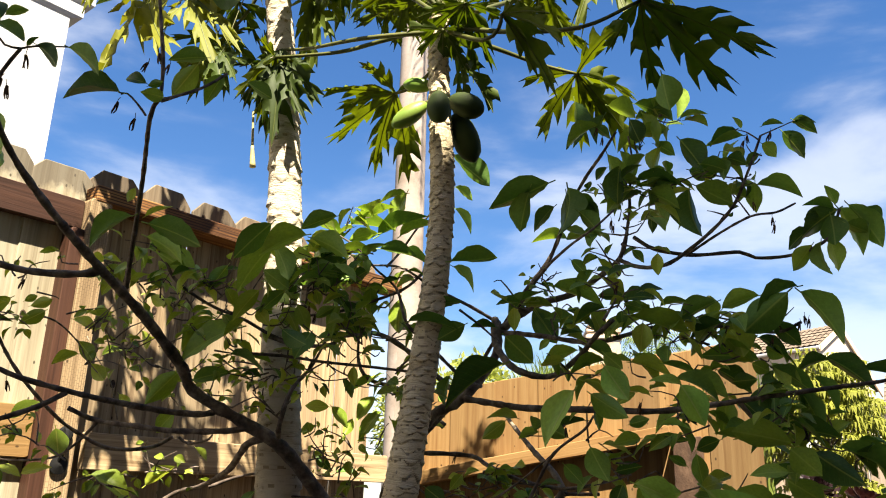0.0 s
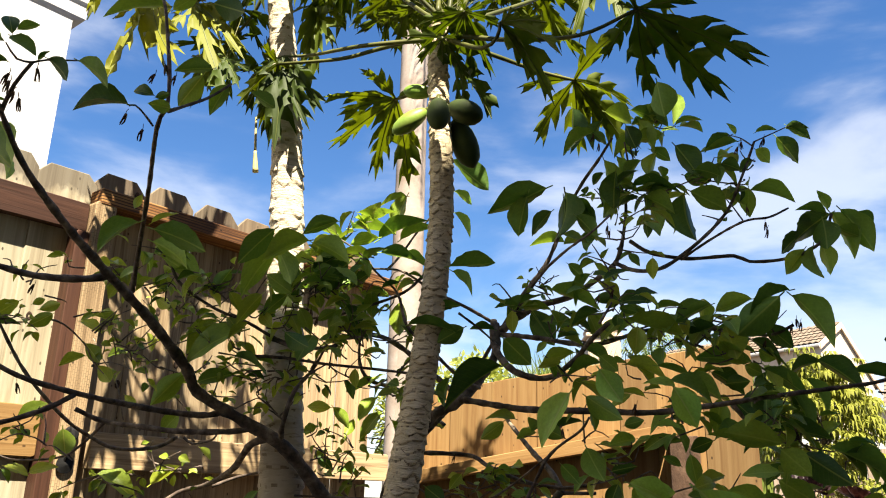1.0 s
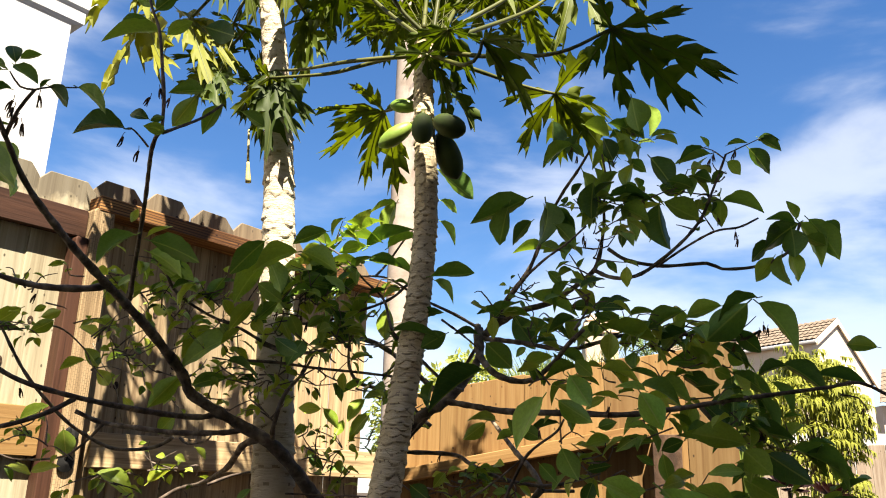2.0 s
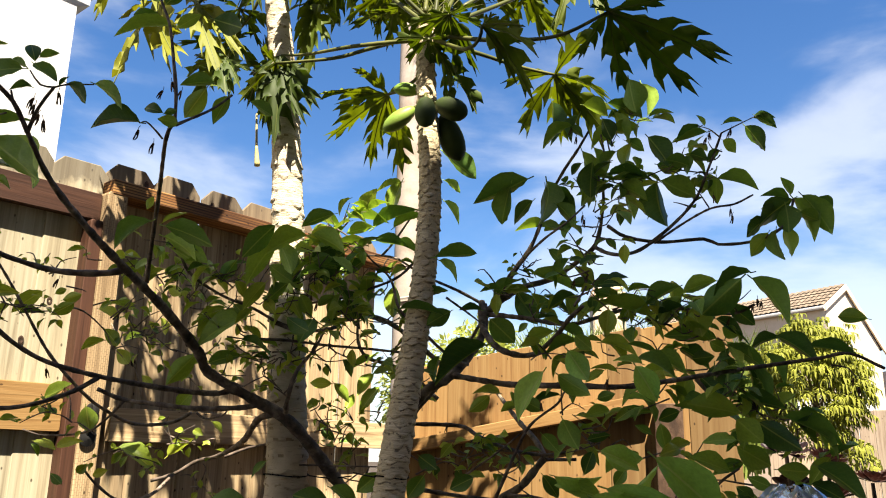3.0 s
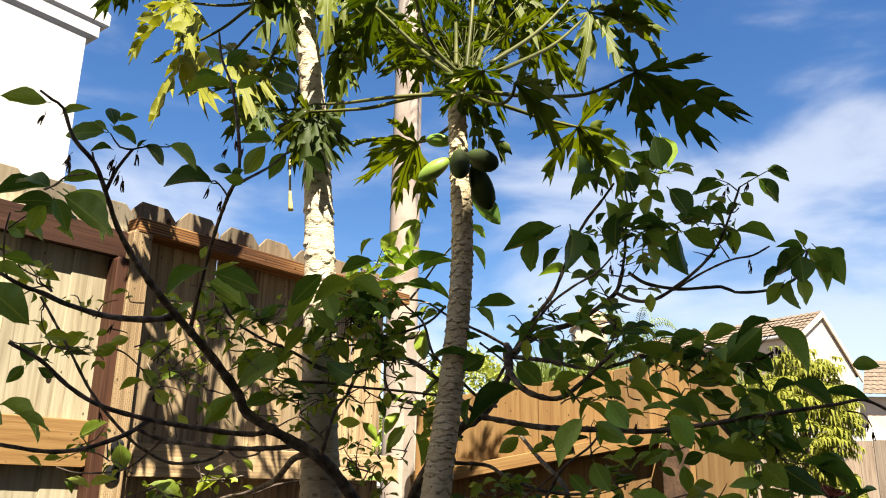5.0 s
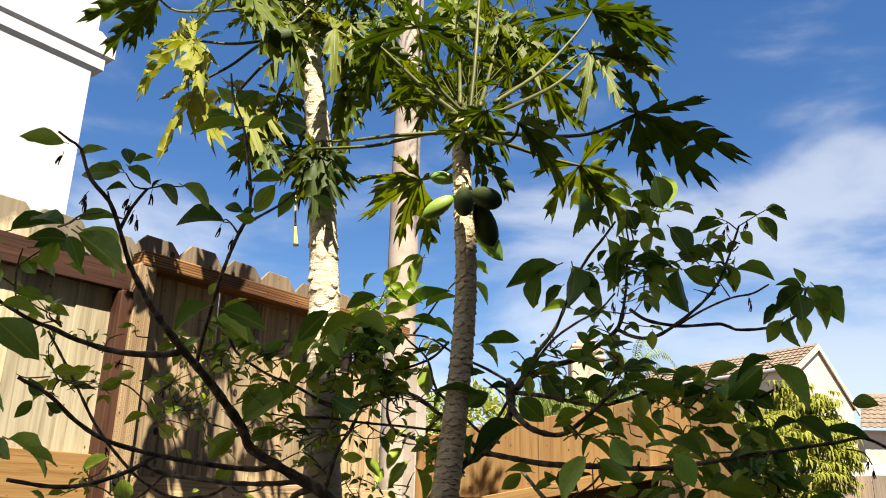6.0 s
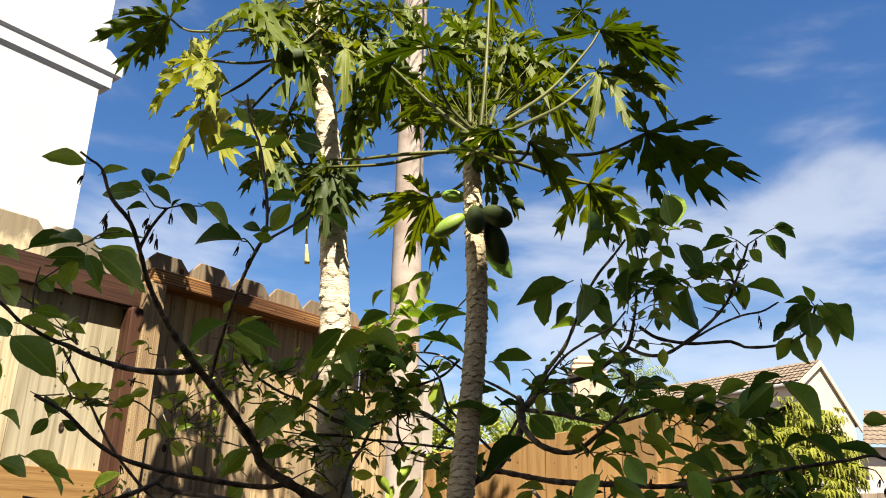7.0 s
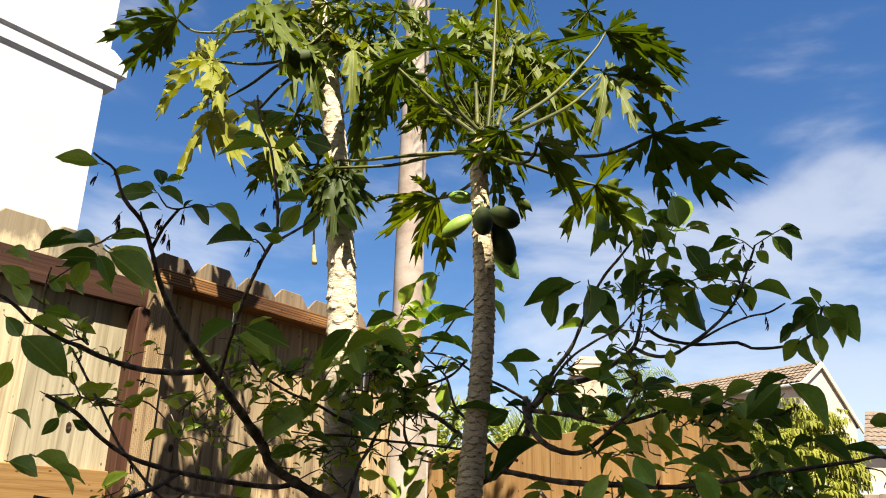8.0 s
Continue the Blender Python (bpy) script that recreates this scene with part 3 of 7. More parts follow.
APEX = Vector((17.6, 40.0, 9.85))
RIDGE = Vector((-0.577, 0.817, 0))
ACROSS = Vector((0.817, 0.577, 0)).normalized()
ACROSS = Matrix.Rotation(radians(-10), 3, "Z") @ ACROSS
gable_house = thing("gable_house", (APEX.x, APEX.y, 0), "beige house with a red-brown tiled gable roof and cream gable", "house")
far_end = APEX + RIDGE * 11
lo_l, lo_r = APEX - ACROSS * 1.5 - Vector((0, 0, 1.15)), APEX + ACROSS * 2.25 - Vector((0, 0, 3.1))
tiled_slope(gable_house, far_end, APEX, lo_l, lo_l + RIDGE * 11, 6, 36)
tiled_slope(gable_house, APEX, far_end, lo_r + RIDGE * 11, lo_r, 12, 36)
inset = RIDGE * 0.10
ring = [lo_l + inset + ACROSS * 0.15 + Vector((0, 0, -0.15)), APEX + inset + Vector((0, 0, -0.12)), lo_r + inset - ACROSS * 0.3 + Vector((0, 0, 0.1)), Vector((*(lo_r + inset - ACROSS * 0.3).xy, 0)), Vector((*(lo_l + inset + ACROSS * 0.15).xy, 0))]
part("gable_wall", solid(bmesh.new(), ring, RIDGE * 0.3), CREAM, gable_house, "cream gable wall")
w0 = lo_l + inset * 4 + ACROSS * 0.2
part("side_wall", solid(bmesh.new(), [w0 + Vector((0, 0, -0.1)), w0 + RIDGE * 10 + Vector((0, 0, -0.1)), Vector((*(w0 + RIDGE * 10).xy, 0)), Vector((*w0.xy, 0))], ACROSS * 0.3), BEIGE, gable_house)
for p, q in ((lo_l, APEX), (APEX, lo_r)):
    bm = bmesh.new()
    dn = Vector((0, 0, -0.3))
    solid(bm, [p - RIDGE * 0.05, q - RIDGE * 0.05, q - RIDGE * 0.05 + dn, p - RIDGE * 0.05 + dn], RIDGE * 0.08)
    part("barge_board", bm, BEIGE, gable_house)
part("gutter", tube([lo_l - Vector((0, 0, 0.1)), lo_l + RIDGE * 11 - Vector((0, 0, 0.1))], 0.1, 0.1, 8, 2.0), GREY_TRIM, gable_house)

low_house = thing("low_house", (27, 50, 0), "pale house with a tiled hip roof far behind the gable", "house")
A_, B_ = Vector((23.4, 49, 7.2)), Vector((36, 49, 7.6))
tiled_slope(low_house, Vector((25.2, 52, 9.2)), Vector((37, 52, 9.2)), B_ - Vector((0, 0, 0.8)), A_ - Vector((0, 0, 0.4)), 8, 30)
bm = bmesh.new()
box(bm, (23.8, 49.6, 0), (36, 53, 6.7))
part("wall", bm, BEIGE, low_house)

chimney = thing("chimney", (3.6, 30.5, 0), "beige stucco chimney stack with a flat brown cap", "chimney")
bm = bmesh.new()
box(bm, (4.0, 30, 0), (5.2, 31.2, 7.0))
bmesh.ops.bevel(bm, geom=bm.edges[:], offset=0.04, segments=2, affect="EDGES")
part("chimney_shaft", bm, NEXT_WALL, chimney)
for k, (half, z0, z1) in enumerate([(0.68, 7.0, 7.16), (0.60, 7.16, 7.24), (0.64, 7.24, 7.40), (0.52, 7.40, 7.48), (0.55, 7.48, 7.62), (0.38, 7.62, 7.80)]):
    bm = bmesh.new()
    box(bm, (4.6 - half, 30.6 - half, z0), (4.6 + half, 30.6 + half, z1))
    bmesh.ops.bevel(bm, geom=bm.edges[:], offset=0.03, segments=2, affect="EDGES")
    part("cap_band", bm, NEXT_WALL if k % 2 else BEIGE, chimney, "" if k % 2 else "pale stepped band of the chimney cap")

beyond = Run((3.3, 9.2), (9.0, 8.2))
far_fence = thing("far_fence", beyond.at(1), "sun-bleached board fence at the next garden", "fence", kind="structure")
far_boards = [board_mesh(0.15, 0.02, 1.80, 0, 60 + k, 0.003) for k in range(3)]
for k in range(36):
    place("board", far_boards[k % 3], FAR_WOOD, far_fence, m=beyond.upright(0.155 * k, 0, rnd.uniform(-0.01, 0.01)))
bm = bmesh.new()
box(bm, (4.6, 12.0, 0), (14.0, 12.25, 2.15))
tagged(part("garden_wall", bm, STUCCO), "low white stucco garden wall beyond the board fence", "wall", kind="structure")


# ---- leaves and limbs ----
def leaf_mesh(seed, curl, fold, wave, twist=0.0, stalk=0.10):
    """An oval pointed leaf of length 1 along x and width 1 along y, bent along its length and folded at the midrib."""
    rnd = random.Random(seed)
    bm = bmesh.new()
    rows = []
    n = 11
    for i in range(n + 1):
        t = i / n
        half = 0.48 * math.sin(math.pi * min(1, t ** 0.93)) ** 0.85 if 0 < t < 1 else 0.0
        half *= 1 - 0.15 * max(0, t - 0.6) / 0.4
        turn = twist * (t - 0.3)
        z = -curl * t * t + curl * 0.25 * t
        ph = rnd.uniform(0, 6.28)
        if half < 0.01:
            rows.append([bm.verts.new((t, 0, z))])
        else:
            rows.append([bm.verts.new((t + 0.01 * math.sin(ph), s * half, z + fold * abs(s) ** 0.8 * half + turn * s * half + wave * math.sin(ph + 3 * s))) if s else bm.verts.new((t, 0, z))
                         for s in (-1, -0.5, 0, 0.5, 1)])
    for a, b in zip(rows, rows[1:]):
        if len(a) == 1:
            for k in range(4):
                bm.faces.new((a[0], b[k + 1], b[k]))
        elif len(b) == 1:
            for k in range(4):
                bm.faces.new((a[k], a[k + 1], b[0]))
        else:
            for k in range(4):
                bm.faces.new((a[k], a[k + 1], b[k + 1], b[k]))
    w = 0.022
    q = [bm.verts.new(c) for c in ((-stalk, -w, -0.01), (-stalk, w, -0.01), (0.03, w, 0.0), (0.03, -w, 0.0), (-stalk, 0, -0.03), (0.03, 0, -0.02))]
    bm.faces.new((q[0], q[3], q[2], q[1]))
    bm.faces.new((q[0], q[4], q[5], q[3]))
    bm.faces.new((q[4], q[1], q[2], q[5]))
    me = bpy.data.meshes.new("leaf")
    bm.to_mesh(me)
    bm.free()
    for p in me.polygons:
        p.use_smooth = True
    return me


OVALS = [leaf_mesh(k, *s) for k, s in enumerate([(0.16, 0.40, 0.014, 0.25), (0.28, 0.28, 0.02, -0.35), (0.40, 0.42, 0.02, 0.15), (0.24, 0.5, 0.016, -0.2), (0.10, 0.3, 0.025, 0.45), (0.34, 0.22, 0.022, -0.1),
                                                 (0.46, 0.35, 0.02, 0.35), (-0.10, 0.4, 0.02, -0.4), (0.20, 0.2, 0.025, 0.1)])]
for me in OVALS:
    me.materials.append(LEAF)
YOUNG_OVALS = [me.copy() for me in OVALS]
for me in YOUNG_OVALS:
    me.materials[0] = YOUNG_LEAF
BRIGHT_OVALS = [me.copy() for me in OVALS]
for me in BRIGHT_OVALS:
    me.materials[0] = BRIGHT_LEAF
TOWARD = Vector((0.0, -0.95, -0.3))


def leaf(tree, base, tip, width, tilt=0.0, young=0, seed=0, up=None):
    """One leaf from its stalk's end to its tip; tilt: degrees by which its face turns about its length."""
    base, tip = Vector(base), Vector(tip)
    x = tip - base
    length = x.length
    m = frame_of(base, x, Matrix.Rotation(radians(tilt), 3, x) @ (up or TOWARD))
    return place("leaf", (OVALS, YOUNG_OVALS, BRIGHT_OVALS)[int(young)][seed % 9], None, tree, m=m @ Matrix.Diagonal((length, width, length, 1)))


def leaves(tree, rows, young=0):
    for k, (x, y, z, a, b, c, w, tilt) in enumerate(rows):
        leaf(tree, (x, y, z), (a, b, c), w, tilt, young, int(1000 * abs(x + a + z)) + k)


def limb(tree, r0, r1, points, mat=None, seed=0):
    ob = part("branch", tube(points, r0, r1, 9, 0.018, 0.13, seed + int(997 * abs(points[0][0]))), mat or BARK, tree)
    smooth(ob)
    return ob


def twigs(tree, a, b, n, reach, seed, size=(0.05, 0.11), young=0.2, leafy=0.8):
    """Thin side twigs with small leaves along the stretch from a to b."""
    rnd = random.Random(seed)
    a, b = Vector(a), Vector(b)
    for i in range(n):
        p = a.lerp(b, rnd.random())
        d = Vector((rnd.uniform(-1, 1), rnd.uniform(-0.6, 0.6), rnd.uniform(-0.35, 0.9))).normalized() * rnd.uniform(0.4, 1.0) * reach
        q = p + d * 0.5 + Vector((rnd.uniform(-0.2, 0.2), 0, rnd.uniform(-0.2, 0.2))) * reach
        ob = part("twig", tube([p, q, p + d], 0.0028, 0.0013, 5, 0.03, 0.1, seed + i), BARK, tree)
        if rnd.random() < leafy:
            for t in (0.55, 0.8, 1.0):
                c = p.lerp(p + d, t)
                w = Vector((rnd.uniform(-1, 1), rnd.uniform(-0.7, 0.5), rnd.uniform(-0.8, 0.4))).normalized()
                s = rnd.uniform(*size)
                leaf(tree, c + w * 0.012, c + w * s, s * rnd.uniform(0.42, 0.58), rnd.uniform(-50, 50), rnd.random() < young + 0.25, rnd.randrange(99), Vector((0, -0.25, 1)))


def bud_mesh(seed):
    """A dried, curled flower hanging from its stalk."""
    rnd = random.Random(seed)
    bm = tube([(0, 0, 0), (0.004, 0, -0.012), (0.002, 0.002, -0.022)], 0.0012, 0.0012, 5, 0.01)
    for k in range(3):
        a = 2.1 * k + rnd.uniform(-0.3, 0.3)
        c = Vector((math.cos(a), math.sin(a), 0)) * 0.004
        tube([(0.002, 0.002, -0.02), c + Vector((0, 0, -0.034)), c * 1.6 + Vector((0, 0, -0.048)), c * rnd.uniform(0.2, 2.4) + Vector((0, 0, -0.06))], 0.0042, 0.0016, 6, 0.008, 0.1, seed + k, bm)
    me = bpy.data.meshes.new("dried_flower")
    bm.to_mesh(me)
    bm.free()
    me.materials.append(DRIED)
    return me


BUDS = [bud_mesh(k) for k in range(3)]


def buds(tree, places):
    for k, p in enumerate(places):
        place("dried_flower", BUDS[k % 3], None, tree, m=Matrix.Translation(p) @ pose(0, 0, 0, 14 * math.sin(k * 2.1), 17 * math.cos(k * 1.3), 77 * k) @ Matrix.Scale(0.62, 4))


# ---- papaya ----
def scarred_trunk(points, r0, r1, columns, row, sag, deep, seed, step=0.004, sides=64, lip_shade=0.16, even=0.5):
    """A papaya trunk: a tapering column set with leaf scars that overlap like scales, each with a lip hanging at its lower edge.
    sag: how far the lips hang at the top of the trunk; even: what is left of that at its foot."""
    line = spline(points, step)
    rnd = random.Random(seed)
    n = len(line)
    rows = int(n * step / row) + 4
    lift = [[rnd.uniform(-0.4, 0.4) for _ in range(columns)] for _ in range(rows)]
    big = [[rnd.uniform(0.25, 1.3) for _ in range(columns)] for _ in range(rows)]
    skew = [rnd.uniform(-0.16, 0.16) for _ in range(rows)]

    def edge(i, u, hang):
        v = u + 0.5 * (i % 2) + skew[i]
        c = int(v) % columns
        e = 2 * (v - int(v)) - 1
        return (i + lift[i][c] * (1 - e * e)) * row - hang * (1 - abs(e) ** 1.7), big[i][c], e

    bm = bmesh.new()
    last, was = None, None
    for i, c in enumerate(line):
        f = i / (n - 1)
        r = r0 + (r1 - r0) * f
        hgt = i * step
        hang = sag * (even + (1 - even) * f)
        base = int(hgt / row)
        ring, groove = [], []
        for k in range(sides):
            q = 2 * math.pi * k / sides
            u = columns * k / sides + 1.0
            t, size, e = 1.0, 0.5, 0.0
            above = 9.0
            for j in range(min(rows - 1, base + 3), -1, -1):
                low, size, e = edge(j, u, hang)
                if hgt >= low:
                    t = min(1.0, (hgt - low) / row)
                    break
                above = low - hgt
            out = deep * size * (1 - t) ** 1.6 * (1 - 0.85 * e * e) - deep * 0.3
            # faces just beneath a lip take the darker colour, standing in for its shade
            mark = float(above < lip_shade * row)
            out += 0.0013 * noise.noise(Vector((math.cos(q) * 4, math.sin(q) * 4, hgt * 30 + seed)))
            rr = r * (1 + 0.05 * noise.noise(Vector((math.cos(q), math.sin(q), hgt * 2 + seed)))) + out
            ring.append(bm.verts.new(c + Vector((math.cos(q) * rr, math.sin(q) * rr, 0))))
            groove.append(mark)
        if last:
            for k in range(sides):
                j = (k + 1) % sides
                face = bm.faces.new((last[k], last[j], ring[j], ring[k]))
                face.material_index = int(was[k] + was[j] + groove[k] + groove[j] >= 2)
        last, was = ring, groove
    bm.faces.new(last)
    return bm


def lobe(bm, reach, ang, rnd, droop, curl, broad=1.0):
    """One arm of a papaya blade: a core along its rib and pointed side lobes that lean forwards, one cupped, wavy and drooping sheet."""
    d = Vector((math.cos(ang), math.sin(ang), 0))
    e = Vector((-d.y, d.x, 0))
    bend, twist = rnd.uniform(-0.16, 0.16), rnd.uniform(-0.9, 0.9)
    dr, fold, phase = droop * rnd.uniform(0.4, 1.4), curl * rnd.uniform(0.3, 1.2), rnd.uniform(0, 6.3)

    def put(t, w, lift=0.0):
        side = d * t + e * (w + bend * t * t)
        z = lift - dr * t * t + abs(w) * fold * 0.6 + twist * w * t + 0.25 * abs(w) * math.sin(9 * t + phase)
        return bm.verts.new((side * (1 - 0.12 * dr * t) + Vector((0, 0, z))) * reach)

    pairs = 2 if reach < 0.13 else 3 if reach < 0.30 else 4
    marks = [0.0] + [0.16 + 0.70 * k / pairs for k in range(pairs + 1)] + [1.0]
    rows = [(put(t, 0.0),) for t in marks]
    for s in (-1, 1):
        edge = []
        for k, t in enumerate(marks[:-1]):
            w = 0.020 + 0.046 * broad ** 1.5 * min(1.0, t / 0.3) * (1.08 - t)
            edge.append(put(t + rnd.uniform(-0.02, 0.02), s * w, 0.022 * rnd.uniform(-1, 1)))
        mid = [r[0] for r in rows]
        for k in range(len(edge) - 1):
            quad = (mid[k], mid[k + 1], edge[k + 1], edge[k])
            bm.faces.new(quad if s > 0 else quad[::-1])
        tri = (mid[-2], mid[-1], edge[-1])
        bm.faces.new(tri if s > 0 else tri[::-1])
        for k in range(1, len(edge) - 1):
            ta, tb = marks[k], marks[k + 1]
            span = tb - ta
            wt = 0.205 * broad * math.sin(math.pi * (0.22 + 0.62 * (k - 0.5) / pairs)) * (1.15 - 0.55 * ta) * rnd.uniform(0.75, 1.12)
            tip_t = tb + rnd.uniform(0.04, 0.10)
            sag, cup = rnd.uniform(-0.06, 0.14), rnd.uniform(-0.02, 0.06)
            low = put(ta + 0.24 * span, s * wt * 0.52, cup - sag * 0.3)
            shoulder = put(ta + 0.66 * span, s * wt * 0.84, cup - sag * 0.6)
            tip = put(tip_t, s * wt, -sag)
            high = put(tb + 0.10 * span, s * wt * 0.66, cup - sag * 0.4)
            vein = put(ta + 0.58 * span, s * wt * 0.50, rnd.uniform(-0.055, -0.02))
            rim = (edge[k], low, shoulder, tip, high, edge[k + 1])
            for p, q in zip(rim, rim[1:]):
                bm.faces.new((vein, q, p) if s > 0 else (vein, p, q))
            bm.faces.new((vein, edge[k], edge[k + 1]) if s > 0 else (vein, edge[k + 1], edge[k]))
    n = len(rows)
    rib = 0.0045 * reach ** 0.4
    for i in range(0, n - 1):
        a, b = rows[i][0].co, rows[i + 1][0].co
        q = (b - a).cross(Vector((0, 0, 1)))
        if q.length < 1e-6:
            continue
        p = q.normalized() * rib * (1 - 0.85 * (i + 1) / n)
        q = q.normalized() * rib * (1 - 0.85 * i / n)
        for lift in (-1.1, 0.6):
            up = Vector((0, 0, rib * lift))
            v = [bm.verts.new(c) for c in (a - q, a + up, a + q, b - p, b + up, b + p)]
            for quad in ((v[0], v[1], v[4], v[3]), (v[1], v[2], v[5], v[4])):
                bm.faces.new(quad).material_index = 1


def lobed_leaf(tree, stalk, hub, normal, fingers, pale=0, thick=0.0065):
    """A long stalk from the crown to the hub, and a blade in the plane of that normal with its fingers given as (degrees, metres)."""
    hub, n = Vector(hub), Vector(normal).normalized()
    smooth(part("petiole", tube([*stalk, hub], thick * 1.3, thick * 0.75, 8, 0.03, 0.03), PETIOLE, tree))
    rnd = random.Random(int(1e4 * abs(hub.x + 3 * hub.z)))
    bm = bmesh.new()
    droop, curl = rnd.uniform(0.05, 0.45), rnd.uniform(0.6, 1.8)
    for deg, reach in fingers:
        lobe(bm, reach, radians(deg), rnd, droop, curl, 0.68 if pale else 0.84)
    m = frame_of(hub, Vector((1, 0, 0)) - n * n.x, n)
    blade = part("leaf_blade", bm, SUNLIT_PAPAYA if pale else PAPAYA_LEAF, tree, m=m)
    blade.data.materials.append(RIB)
    return smooth(blade)


def papaya_fruit(tree, top, tip, r, mat):
    top, tip = Vector(top), Vector(tip)
    d = tip - top
    L = d.length
    prof = [(0.05, 0.0), (0.42, 0.05), (0.72, 0.16), (0.93, 0.34), (1.0, 0.52), (0.95, 0.68), (0.74, 0.84), (0.42, 0.94), (0.14, 0.99), (0.02, 1.0)]
    q = Vector((0, 0, 1)).rotation_difference(d.normalized()).to_matrix().to_4x4()
    bm = lathe([(r * a, L * h) for a, h in prof], 18, None, Matrix.Translation(top) @ q)
    for v in bm.verts:
        v.co += 0.0018 * Vector((noise.noise(v.co * 25), noise.noise(v.co * 25 + Vector((9, 0, 0))), 0))
    ob = smooth(part("fruit", bm, mat, tree))
    smooth(under("fruit_stalk", tube([top - d.normalized() * 0.02, top + d * 0.06], 0.006, 0.008, 7, 0.01), PETIOLE, ob))
    return ob


# ---- the cherimoya in front ----
cherimoya = thing("cherimoya_tree", (0.0, 2.75, 0), "spreading multi-stemmed cherimoya with dark crooked limbs and large oval leaves", "tree")
limb(cherimoya, 0.028, 0.023, [(-0.183, 2.75, 0.551), (-0.21, 2.75, 0.863), (-0.253, 2.72, 1.064)])
limb(cherimoya, 0.023, 0.0115, [(-0.253, 2.72, 1.064), (-0.287, 2.7, 1.129), (-0.345, 2.62, 1.221), (-0.436, 2.53, 1.337), (-0.553, 2.5, 1.406), (-0.677, 2.43, 1.481), (-0.699, 2.4, 1.537), (-0.765, 2.25, 1.651), (-0.805, 2.06, 1.726)])
limb(cherimoya, 0.0115, 0.0055, [(-0.805, 2.06, 1.726), (-0.814, 1.85, 1.782), (-0.792, 1.62, 1.828), (-0.782, 1.49, 1.893)])
limb(cherimoya, 0.0058, 0.0025, [(-0.782, 1.49, 1.893), (-0.791, 1.44, 1.94), (-0.824, 1.4, 1.981), (-0.849, 1.385, 2.045), (-0.869, 1.37, 2.059), (-0.892, 1.36, 2.075)])
limb(cherimoya, 0.005, 0.003, [(-0.782, 1.49, 1.893), (-0.752, 1.47, 1.94), (-0.719, 1.46, 1.981)])
limb(cherimoya, 0.0028, 0.0015, [(-0.719, 1.46, 1.981), (-0.744, 1.45, 1.983), (-0.765, 1.44, 2.012)])
limb(cherimoya, 0.0025, 0.0015, [(-0.719, 1.46, 1.981), (-0.695, 1.47, 1.992), (-0.643, 1.48, 1.996)])
limb(cherimoya, 0.003, 0.002, [(-0.791, 1.44, 1.94), (-0.799, 1.44, 1.966)])
limb(cherimoya, 0.003, 0.002, [(-0.984, 1.6, 1.937), (-0.931, 1.55, 1.93), (-0.881, 1.5, 1.931), (-0.809, 1.45, 1.919)])
limb(cherimoya, 0.01, 0.005, [(-0.805, 2.06, 1.726), (-0.841, 2.04, 1.709), (-0.958, 2, 1.705), (-1.062, 1.95, 1.728), (-1.115, 1.9, 1.75), (-1.149, 1.85, 1.76), (-1.213, 1.8, 1.797)])
limb(cherimoya, 0.007, 0.0045, [(-0.824, 2.25, 1.729), (-0.777, 2.15, 1.811), (-0.682, 1.95, 1.92), (-0.569, 1.7, 1.962), (-0.535, 1.66, 1.989)])
limb(cherimoya, 0.0045, 0.003, [(-0.535, 1.66, 1.989), (-0.538, 1.66, 2.055), (-0.553, 1.66, 2.145), (-0.582, 1.68, 2.256), (-0.622, 1.7, 2.343), (-0.644, 1.72, 2.434)])
limb(cherimoya, 0.004, 0.003, [(-0.532, 1.66, 1.979), (-0.486, 1.75, 2.057), (-0.452, 1.8, 2.12)])
limb(cherimoya, 0.0025, 0.0015, [(-0.556, 1.65, 1.941), (-0.555, 1.6, 1.944), (-0.566, 1.58, 1.953), (-0.573, 1.57, 1.946)])
limb(cherimoya, 0.009, 0.005, [(-0.608, 2.47, 1.433), (-0.645, 2.46, 1.418), (-0.717, 2.4, 1.417), (-0.807, 2.3, 1.426), (-0.865, 2.1, 1.434), (-0.977, 2.03, 1.465), (-1.034, 1.95, 1.509), (-1.09, 1.9, 1.568), (-1.156, 1.85, 1.607)])
limb(cherimoya, 0.009, 0.007, [(-0.525, 2.5, 1.389), (-0.579, 2.5, 1.377), (-0.727, 2.5, 1.373), (-0.84, 2.5, 1.383), (-0.993, 2.55, 1.402), (-1.06, 2.5, 1.431)])
limb(cherimoya, 0.007, 0.005, [(-0.865, 2.1, 1.429), (-0.899, 2.05, 1.391), (-0.979, 2, 1.351), (-1.057, 1.95, 1.337), (-1.164, 1.9, 1.351)])
limb(cherimoya, 0.005, 0.0025, [(-0.992, 2.55, 1.396), (-1.074, 2.6, 1.335), (-1.161, 2.65, 1.298), (-1.324, 2.7, 1.288), (-1.407, 2.7, 1.307)])
limb(cherimoya, 0.011, 0.006, [(-0.482, 2.52, 1.363), (-0.546, 2.56, 1.341), (-0.634, 2.7, 1.275), (-0.778, 2.9, 1.229), (-0.893, 3, 1.207), (-0.976, 3, 1.161), (-1.061, 3, 1.135)])
limb(cherimoya, 0.007, 0.004, [(-0.98, 3, 1.157), (-1.019, 2.9, 1.087), (-1.082, 2.8, 1.074), (-1.147, 2.75, 1.127), (-1.181, 2.7, 1.185)])
limb(cherimoya, 0.006, 0.003, [(-0.771, 2.95, 1.225), (-0.688, 2.95, 1.257), (-0.571, 2.9, 1.278)])
